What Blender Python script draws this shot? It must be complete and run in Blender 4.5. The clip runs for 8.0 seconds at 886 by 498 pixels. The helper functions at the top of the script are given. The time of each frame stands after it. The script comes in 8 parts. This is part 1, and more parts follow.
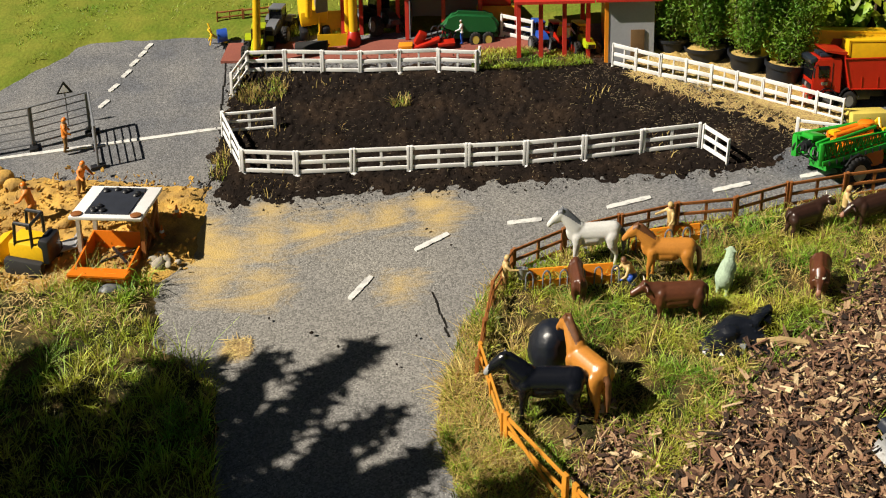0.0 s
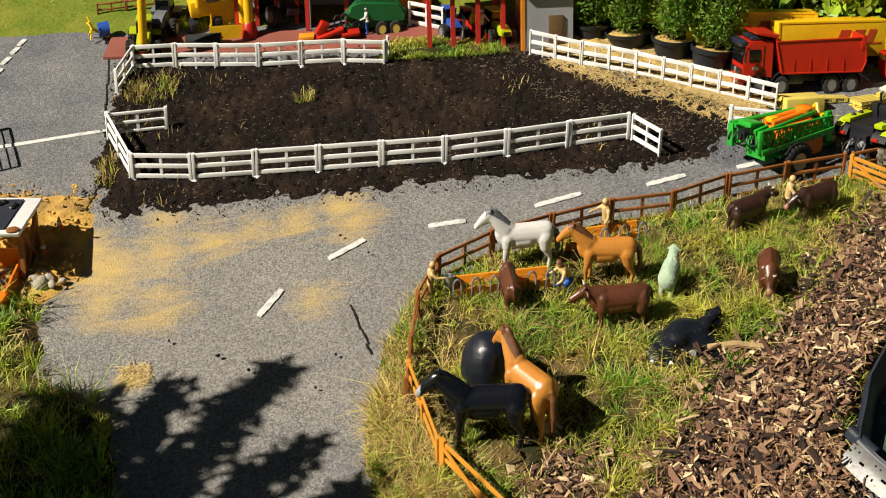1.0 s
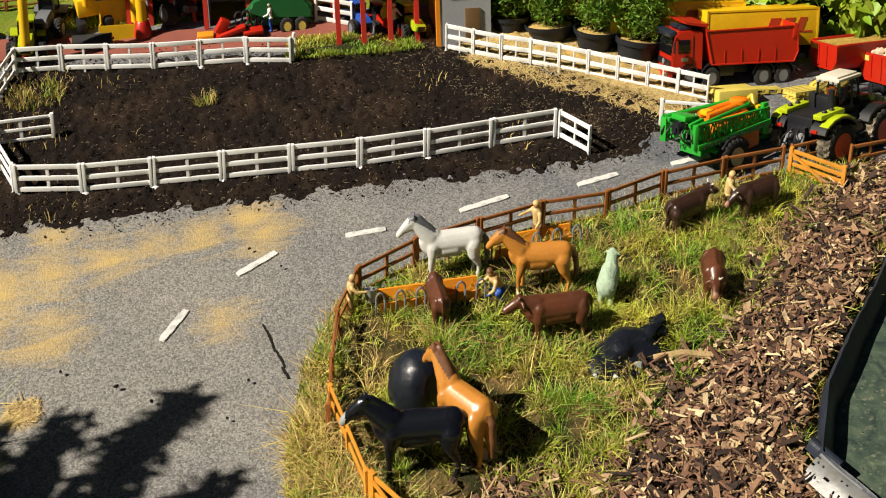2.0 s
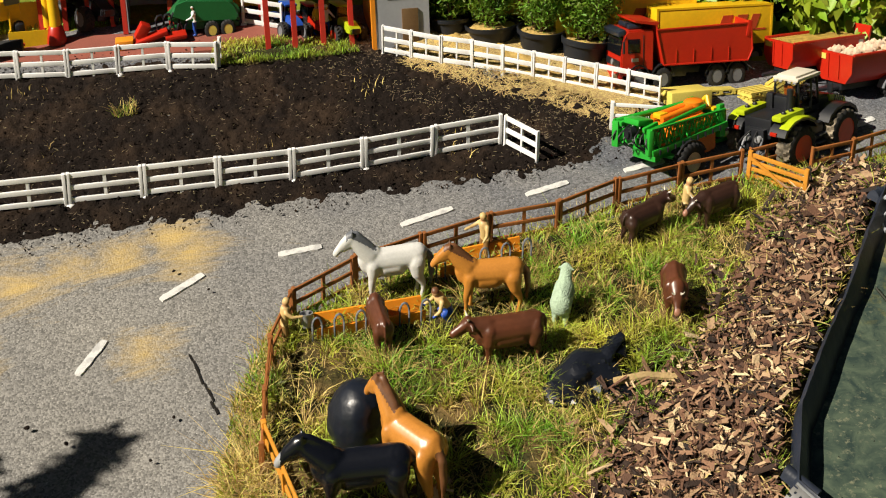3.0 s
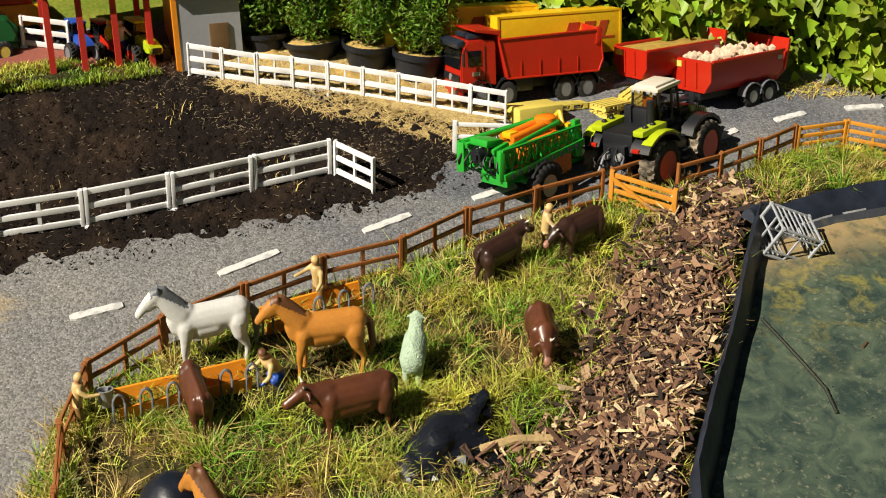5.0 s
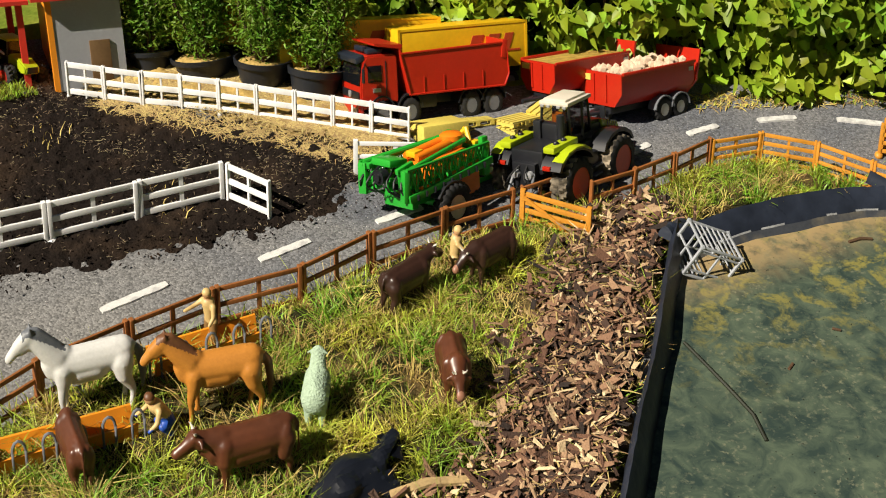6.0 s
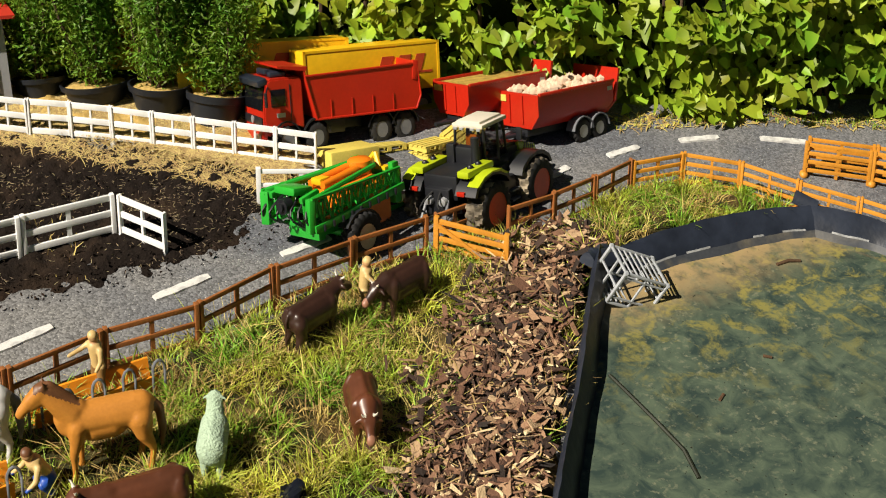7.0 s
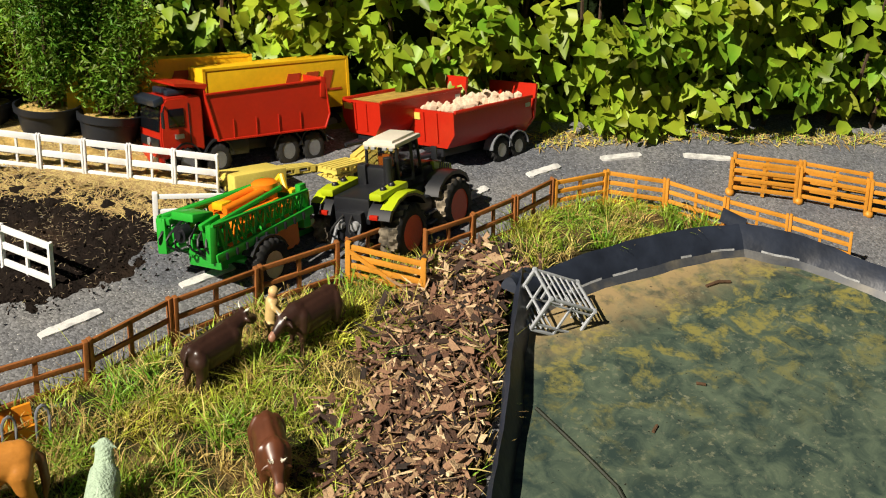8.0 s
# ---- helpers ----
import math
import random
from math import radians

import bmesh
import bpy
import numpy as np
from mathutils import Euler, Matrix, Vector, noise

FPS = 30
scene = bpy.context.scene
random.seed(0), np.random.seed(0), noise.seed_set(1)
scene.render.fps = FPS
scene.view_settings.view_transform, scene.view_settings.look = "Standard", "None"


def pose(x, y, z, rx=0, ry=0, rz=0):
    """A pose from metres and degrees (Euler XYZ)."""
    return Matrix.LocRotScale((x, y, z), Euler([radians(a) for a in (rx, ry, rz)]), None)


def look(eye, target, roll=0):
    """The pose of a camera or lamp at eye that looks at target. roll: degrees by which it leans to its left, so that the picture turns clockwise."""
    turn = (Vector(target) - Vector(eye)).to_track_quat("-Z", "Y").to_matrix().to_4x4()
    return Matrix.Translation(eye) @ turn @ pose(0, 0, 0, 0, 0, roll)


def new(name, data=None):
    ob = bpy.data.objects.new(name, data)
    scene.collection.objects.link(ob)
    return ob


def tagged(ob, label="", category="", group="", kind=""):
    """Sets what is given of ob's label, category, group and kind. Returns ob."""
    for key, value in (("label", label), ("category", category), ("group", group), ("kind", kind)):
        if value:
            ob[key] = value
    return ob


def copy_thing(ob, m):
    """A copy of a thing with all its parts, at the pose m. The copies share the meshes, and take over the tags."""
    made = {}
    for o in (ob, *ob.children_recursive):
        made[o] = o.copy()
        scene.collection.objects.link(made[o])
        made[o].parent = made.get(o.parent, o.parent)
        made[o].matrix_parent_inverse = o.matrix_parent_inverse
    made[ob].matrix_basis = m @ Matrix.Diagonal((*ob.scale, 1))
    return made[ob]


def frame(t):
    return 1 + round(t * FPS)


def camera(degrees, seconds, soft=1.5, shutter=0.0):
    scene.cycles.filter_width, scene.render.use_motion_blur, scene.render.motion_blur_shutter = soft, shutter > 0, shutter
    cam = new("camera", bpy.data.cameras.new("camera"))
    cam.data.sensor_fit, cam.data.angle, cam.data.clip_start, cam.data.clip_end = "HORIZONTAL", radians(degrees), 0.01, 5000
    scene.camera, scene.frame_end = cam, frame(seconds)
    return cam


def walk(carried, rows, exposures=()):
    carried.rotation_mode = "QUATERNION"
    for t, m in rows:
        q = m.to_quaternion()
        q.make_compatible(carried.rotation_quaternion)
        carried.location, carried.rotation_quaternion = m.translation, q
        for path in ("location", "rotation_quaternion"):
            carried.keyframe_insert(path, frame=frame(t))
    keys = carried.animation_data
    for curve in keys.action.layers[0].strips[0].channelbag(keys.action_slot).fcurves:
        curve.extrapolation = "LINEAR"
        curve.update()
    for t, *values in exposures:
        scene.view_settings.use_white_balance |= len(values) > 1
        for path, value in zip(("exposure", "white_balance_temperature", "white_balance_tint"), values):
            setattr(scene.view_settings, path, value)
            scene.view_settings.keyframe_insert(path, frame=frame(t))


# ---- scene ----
cam = camera(39.48, 8.0, soft=1.1)
# seconds, eye x, y, z, yaw to the left of +y, pitch up, roll
ROWS = [
    (0.0, 0.1793, 0.2876, 2.2534, 3.250, -39.867, -6.515),
    (0.5, 0.1334, 0.4088, 2.1721, -0.041, -40.184, -5.306),
    (1.0, 0.0987, 0.5353, 2.0807, -3.400, -40.397, -4.041),
    (1.5, 0.0789, 0.6415, 1.9950, -6.765, -40.325, -2.843),
    (3.0, 0.1057, 0.9084, 1.8142, -12.824, -40.166, -0.844),
    (3.5, 0.1231, 1.0046, 1.7592, -15.371, -40.225, 0.049),
    (4.0, 0.1334, 1.0828, 1.6983, -17.742, -39.815, 0.974),
    (5.5, 0.2153, 1.2911, 1.5431, -25.845, -38.297, 3.824),
    (6.0, 0.2421, 1.3458, 1.5005, -28.544, -37.616, 4.831),
    (6.5, 0.2840, 1.4004, 1.4535, -31.107, -36.672, 5.632),
    (7.0, 0.3273, 1.4325, 1.4159, -32.562, -35.885, 5.951),
    (7.5, 0.3585, 1.4790, 1.3716, -34.836, -34.962, 6.736),
    (8.0, 0.3976, 1.5325, 1.3306, -37.140, -34.243, 7.545),
]


def eye_pose(x, y, z, yaw, pitch, roll):
    a, p = radians(yaw), radians(pitch)
    eye = Vector((x, y, z))
    return look(eye, eye + Vector((-math.sin(a) * math.cos(p), math.cos(a) * math.cos(p), math.sin(p))), roll)


# The garden rises by SLOPE degrees along UPHILL; plans below are laid out on the slope and settled on it at the end.
SLOPE, UPHILL, RISE = radians(18.0), Vector((0.287, 0.958, 0)), 0.90
HILL = Matrix.Rotation(SLOPE, 4, UPHILL.cross(Vector((0, 0, 1))))
walk(cam, [(t, HILL @ eye_pose(*r)) for t, *r in ROWS])

# ---- light ----
SUN_TO = (HILL.to_3x3() @ Vector((-0.96, 0.06, 1.0))).normalized()
scene.view_settings.exposure = 0.55
world = bpy.data.worlds.new("world")
scene.world = world
world.use_nodes = True
wn = world.node_tree
sky = wn.nodes.new("ShaderNodeTexSky")
sky.sky_type, sky.sun_disc = "NISHITA", False
sky.sun_elevation = math.asin(SUN_TO.z)
sky.sun_rotation = math.atan2(SUN_TO.x, SUN_TO.y)
wn.links.new(sky.outputs[0], wn.nodes["Background"].inputs[0])
wn.nodes["Background"].inputs[1].default_value = 0.010
sun = new("sun", bpy.data.lights.new("sun", "SUN"))
sun.data.energy, sun.data.angle, sun.data.color = 5.0, radians(0.5), (1.0, 0.905, 0.76)
sun.matrix_world = look((0, 0, 0), -SUN_TO)


# ---- materials ----
def mat(name, base, rough=0.6, var=0.25, scale=20.0, bump=0.0, metal=0.0, second=None, fine=None, coat=0.0, island=0.0, lo=0.35, hi=0.7):
    """A painted or natural surface: base colour broken up at two scales, with relief. second: the colour of the patches."""
    m = bpy.data.materials.new(name)
    m.use_nodes = True
    t = m.node_tree
    n, l = t.nodes, t.links
    p = n["Principled BSDF"]
    p.inputs["Roughness"].default_value = rough
    p.inputs["Metallic"].default_value = metal
    p.inputs["Specular IOR Level"].default_value = 0.12 if rough > 0.88 else 0.5
    p.inputs["Coat Weight"].default_value = coat
    co = n.new("ShaderNodeTexCoord")
    a, b = n.new("ShaderNodeTexNoise"), n.new("ShaderNodeTexNoise")
    for k, s, d in ((a, scale, 4.0), (b, fine or scale * 9.0, 3.0)):
        k.inputs["Scale"].default_value, k.inputs["Detail"].default_value = s, d
        l.new(co.outputs["Object"], k.inputs["Vector"])
    ramp = n.new("ShaderNodeMapRange")
    ramp.inputs["From Min"].default_value, ramp.inputs["From Max"].default_value = lo, hi
    l.new(a.outputs["Fac"], ramp.inputs["Value"])
    other = second or tuple(c * (1 - var) for c in base)
    mix = n.new("ShaderNodeMix")
    mix.data_type = "RGBA"
    mix.inputs["A"].default_value, mix.inputs["B"].default_value = (*base, 1), (*other, 1)
    l.new(ramp.outputs["Result"], mix.inputs["Factor"])
    hsv = n.new("ShaderNodeHueSaturation")
    l.new(mix.outputs["Result"], hsv.inputs["Color"])
    val = n.new("ShaderNodeMapRange")
    val.inputs["To Min"].default_value, val.inputs["To Max"].default_value = 1 - var, 1 + var
    l.new(b.outputs["Fac"], val.inputs["Value"])
    v = val.outputs["Result"]
    if island:
        g, add = n.new("ShaderNodeNewGeometry"), n.new("ShaderNodeMath")
        r2 = n.new("ShaderNodeMapRange")
        r2.inputs["To Min"].default_value, r2.inputs["To Max"].default_value = 1 - island, 1 + island
        l.new(g.outputs["Random Per Island"], r2.inputs["Value"])
        add.operation = "MULTIPLY"
        l.new(v, add.inputs[0]), l.new(r2.outputs["Result"], add.inputs[1])
        v = add.outputs[0]
        hue = n.new("ShaderNodeMapRange")
        hue.inputs["To Min"].default_value, hue.inputs["To Max"].default_value = 0.5 - 0.05 * island, 0.5 + 0.05 * island
        l.new(g.outputs["Random Per Island"], hue.inputs["Value"])
        l.new(hue.outputs["Result"], hsv.inputs["Hue"])
    l.new(v, hsv.inputs["Value"])
    l.new(hsv.outputs["Color"], p.inputs["Base Color"])
    if bump:
        bp = n.new("ShaderNodeBump")
        bp.inputs["Strength"].default_value, bp.inputs["Distance"].default_value = bump, 0.004
        l.new(b.outputs["Fac"], bp.inputs["Height"])
        l.new(bp.outputs["Normal"], p.inputs["Normal"])
    return m


def thin(m, amount):
    """Lets light through a thin leaf or blade."""
    n, l = m.node_tree.nodes, m.node_tree.links
    p, out = n["Principled BSDF"], n["Material Output"]
    tr, mix = n.new("ShaderNodeBsdfTranslucent"), n.new("ShaderNodeMixShader")
    l.new(p.inputs["Base Color"].links[0].from_socket, tr.inputs["Color"])
    mix.inputs[0].default_value = amount
    l.new(p.outputs[0], mix.inputs[1]), l.new(tr.outputs[0], mix.inputs[2])
    l.new(mix.outputs[0], out.inputs["Surface"])
    return m


WHITE = mat("white_plastic", (0.82, 0.82, 0.82), 0.45, 0.10, 30)
ORANGE_WOOD = mat("orange_wood", (0.62, 0.26, 0.025), 0.5, 0.2, 25, 0.1)
BROWN_WOOD = mat("brown_wood", (0.30, 0.105, 0.025), 0.55, 0.3, 25, 0.15)
RED = mat("red_plastic", (0.46, 0.018, 0.006), 0.35, 0.12, 15)
RED_DARK = mat("red_roof_paint", (0.55, 0.03, 0.015), 0.55, 0.15, 12)
ORANGE = mat("orange_plastic", (0.80, 0.20, 0.008), 0.38, 0.12, 15)
ORANGE_WALL = mat("orange_wall_paint", (0.80, 0.27, 0.01), 0.55, 0.1, 10)
YELLOW = mat("yellow_plastic", (0.80, 0.48, 0.01), 0.38, 0.12, 12)
LEMON = mat("pale_yellow_plastic", (0.68, 0.56, 0.11), 0.5, 0.15, 20)
GREEN = mat("bright_green_plastic", (0.02, 0.36, 0.03), 0.38, 0.12, 15)
DARK_GREEN = mat("dark_green_plastic", (0.012, 0.13, 0.035), 0.4, 0.15, 15)
LIME = mat("lime_plastic", (0.42, 0.52, 0.012), 0.38, 0.12, 15)
BLUE = mat("blue_plastic", (0.02, 0.08, 0.42), 0.4, 0.12, 15)
BLACK = mat("black_plastic", (0.012, 0.013, 0.017), 0.42, 0.2, 30)
GREY = mat("grey_plastic", (0.16, 0.17, 0.19), 0.45, 0.2, 30)
SILVER = mat("silver_plastic", (0.45, 0.46, 0.48), 0.35, 0.15, 30, metal=0.4)
RUBBER = mat("rubber", (0.014, 0.014, 0.015), 0.8, 0.3, 40, 0.1)
DUSTY_RUBBER = mat("dusty_rubber", (0.030, 0.027, 0.023), 0.9, 0.3, 22, 0.1, second=(0.30, 0.25, 0.18), lo=0.36, hi=0.60)
RIM_RED = mat("orange_red_rim", (0.66, 0.060, 0.010), 0.4, 0.15, 25)
ROOF_CREAM = mat("cream_roof_plastic", (0.66, 0.60, 0.50), 0.45, 0.08, 30)
NAVY = mat("dark_visor_plastic", (0.020, 0.026, 0.042), 0.3, 0.2, 30)
GREY_WALL = mat("grey_wall_board", (0.34, 0.35, 0.38), 0.8, 0.08, 14, 0.05)
BROWN_DOOR = mat("brown_door_board", (0.16, 0.09, 0.035), 0.6, 0.2, 20)
STONE = mat("stone", (0.40, 0.36, 0.29), 0.85, 0.25, 35, 0.4)
CREAM = mat("cream_figure_paint", (0.60, 0.42, 0.17), 0.5, 0.15, 40)
KHAKI = mat("khaki_figure_paint", (0.24, 0.13, 0.04), 0.55, 0.2, 40)
GLASS = bpy.data.materials.new("tinted_window")
GLASS.use_nodes = True
GLASS.node_tree.nodes["Principled BSDF"].inputs["Base Color"].default_value = (0.006, 0.007, 0.009, 1)
GLASS.node_tree.nodes["Principled BSDF"].inputs["Roughness"].default_value = 0.08
GLASS.node_tree.nodes["Principled BSDF"].inputs["Alpha"].default_value = 0.90
CLEAR = GLASS.copy()
CLEAR.name = "clear_window"
CLEAR.node_tree.nodes["Principled BSDF"].inputs["Alpha"].default_value = 0.30


# ---- mesh helpers ----
def tf(x=0, y=0, z=0, rx=0, ry=0, rz=0):
    return pose(x, y, z, rx, ry, rz)


def box(bm, c, s, rot=(0, 0, 0), bevel=0.0):
    """A box of size s round c; rounded edges where bevel is given."""
    r = bmesh.ops.create_cube(bm, size=1.0, matrix=pose(*c, *rot) @ Matrix.Diagonal((*s, 1)))
    if bevel:
        edges = {e for v in r["verts"] for e in v.link_edges}
        bmesh.ops.bevel(bm, geom=list(edges), offset=bevel, segments=2, profile=0.6, affect="EDGES")
    return bm


def tube(bm, p, q, r0, r1=None, n=10, caps=True):
    """A round bar from p to q."""
    p, q = Vector(p), Vector(q)
    d = q - p
    m = Matrix.Translation((p + q) / 2) @ d.to_track_quat("Z", "Y").to_matrix().to_4x4()
    bmesh.ops.create_cone(bm, cap_ends=caps, segments=n, radius1=r0, radius2=r0 if r1 is None else r1, depth=d.length, matrix=m)
    return bm


def pipe(bm, pts, r, n=6):
    """A bent round bar through the points, in one piece."""
    rings = []
    for i, p in enumerate(pts):
        d = (pts[min(i + 1, len(pts) - 1)] - pts[max(i - 1, 0)]).normalized()
        m = Matrix.Translation(p) @ d.to_track_quat("Z", "Y").to_matrix().to_4x4()
        rings.append([bm.verts.new(m @ Vector((r * math.cos(2 * math.pi * k / n), r * math.sin(2 * math.pi * k / n), 0))) for k in range(n)])
    for a, b in zip(rings, rings[1:]):
        for k in range(n):
            bm.faces.new((a[k], a[(k + 1) % n], b[(k + 1) % n], b[k]))
    bm.faces.new(rings[0][::-1]), bm.faces.new(rings[-1])
    return bm


def ball(bm, c, r, s=(1, 1, 1), rot=(0, 0, 0), sub=2):
    bmesh.ops.create_icosphere(bm, subdivisions=sub, radius=r, matrix=pose(*c, *rot) @ Matrix.Diagonal((*s, 1)))
    return bm


def lathe(bm, prof, n=24, m=Matrix()):
    """Turns the profile of (radius, z) round the z axis."""
    rings = []
    for r, z in prof:
        rings.append([bm.verts.new(m @ Vector((r * math.cos(2 * math.pi * k / n), r * math.sin(2 * math.pi * k / n), z))) for k in range(n)])
    for a, b in zip(rings, rings[1:]):
        for k in range(n):
            bm.faces.new((a[k], a[(k + 1) % n], b[(k + 1) % n], b[k]))
    bm.faces.new(rings[0][::-1]), bm.faces.new(rings[-1])
    return bm


def prism(bm, outline, y0, y1, m=Matrix()):
    """A slab from an outline in x and z, from y0 to y1."""
    a = [bm.verts.new(m @ Vector((x, y0, z))) for x, z in outline]
    b = [bm.verts.new(m @ Vector((x, y1, z))) for x, z in outline]
    k = len(a)
    bm.faces.new(a), bm.faces.new(b[::-1])
    for i in range(k):
        bm.faces.new((a[i], b[i], b[(i + 1) % k], a[(i + 1) % k]))
    return bm


def mesh_of(bm, name, material, smooth=True):
    bmesh.ops.recalc_face_normals(bm, faces=bm.faces)
    me = bpy.data.meshes.new(name)
    bm.to_mesh(me)
    bm.free()
    for x in material if isinstance(material, (list, tuple)) else [material]:
        me.materials.append(x)
    if smooth:
        me.polygons.foreach_set("use_smooth", [True] * len(me.polygons))
        me.set_sharp_from_angle(angle=radians(38))
    return me


def part(name, bm, material, parent, label="", at=None):
    """One mesh object under a thing or a part."""
    ob = new(name, bm if isinstance(bm, bpy.types.Mesh) else mesh_of(bm, name, material))
    ob.parent = parent
    if at is not None:
        ob.matrix_basis = at
    return tagged(ob, label)


def thing(name, label, category, group="", kind="", m=None):
    ob = new(name)
    if m is not None:
        ob.matrix_basis = m
    return tagged(ob, label, category, group, kind)


def solid(name, bm, material, label, category, group="", kind="", m=None, smooth=True):
    ob = new(name, mesh_of(bm, name, material, smooth))
    if m is not None:
        ob.matrix_basis = m
    return tagged(ob, label, category, group, kind)


def B():
    return bmesh.new()


# ---- ground ----
def inside(px, py, poly):
    """Signed distance to a polygon, above nought inside."""
    d, ins = np.full(px.shape, 1e9), np.zeros(px.shape, bool)
    k = len(poly)
    for i in range(k):
        (x0, y0), (x1, y1) = poly[i], poly[(i + 1) % k]
        ex, ey = x1 - x0, y1 - y0
        t = np.clip(((px - x0) * ex + (py - y0) * ey) / (ex * ex + ey * ey), 0, 1)
        d = np.minimum(d, np.hypot(px - x0 - t * ex, py - y0 - t * ey))
        c = ((y0 > py) != (y1 > py)) & (px < ex * (py - y0) / (ey if ey else 1e-9) + x0)
        ins ^= c
    return np.where(ins, d, -d)


def wavy(x, y, scale, seed=0.0):
    return np.array([noise.noise(Vector((a * scale + seed, b * scale, seed))) for a, b in zip(x.ravel(), y.ravel())]).reshape(x.shape)


def patch(name, poly, material, step, height, edge, rough=0.0, rscale=20.0, base=0.0, ragged=0.02, seed=1.0, extra=None):
    """Loose ground on the road: it rises from under it at a ragged edge."""
    xs = np.arange(min(p[0] for p in poly) - 0.05, max(p[0] for p in poly) + 0.05, step)
    ys = np.arange(min(p[1] for p in poly) - 0.05, max(p[1] for p in poly) + 0.05, step)
    gx, gy = np.meshgrid(xs, ys)
    d = inside(gx, gy, poly) + ragged * wavy(gx, gy, 14.0, seed) + 0.5 * ragged * wavy(gx, gy, 45.0, seed + 5)
    s = np.clip(d / edge, -1, 1)
    z = base + height * s
    if rough:
        z = z + np.clip(s, 0, 1) * rough * (0.5 + wavy(gx, gy, rscale, seed + 9) + 0.6 * wavy(gx, gy, rscale * 2.7, seed + 3))
    if extra is not None:
        z = z + extra(gx, gy)
    ny, nx = gx.shape
    keep = s > -0.99
    idx = np.arange(nx * ny).reshape(ny, nx)
    q = np.stack([idx[:-1, :-1], idx[:-1, 1:], idx[1:, 1:], idx[1:, :-1]], -1).reshape(-1, 4)
    ok = (keep[:-1, :-1] | keep[:-1, 1:] | keep[1:, 1:] | keep[1:, :-1]).ravel()
    me = bpy.data.meshes.new(name)
    me.from_pydata(np.stack([gx.ravel(), gy.ravel(), z.ravel()], -1).tolist(), [], q[ok].tolist())
    me.materials.append(material)
    me.polygons.foreach_set("use_smooth", [True] * len(me.polygons))
    ob = new(name, me)
    return ob, (lambda x, y: base + height * float(np.clip(inside(np.array([x]), np.array([y]), poly)[0] / edge, -1, 1)))


def sheet(name, verts, material, z, label, category):
    me = bpy.data.meshes.new(name)
    me.from_pydata([(x, y, z) for x, y in verts], [], [tuple(range(len(verts)))])
    me.materials.append(material)
    return tagged(new(name, me), label, category, kind="structure")


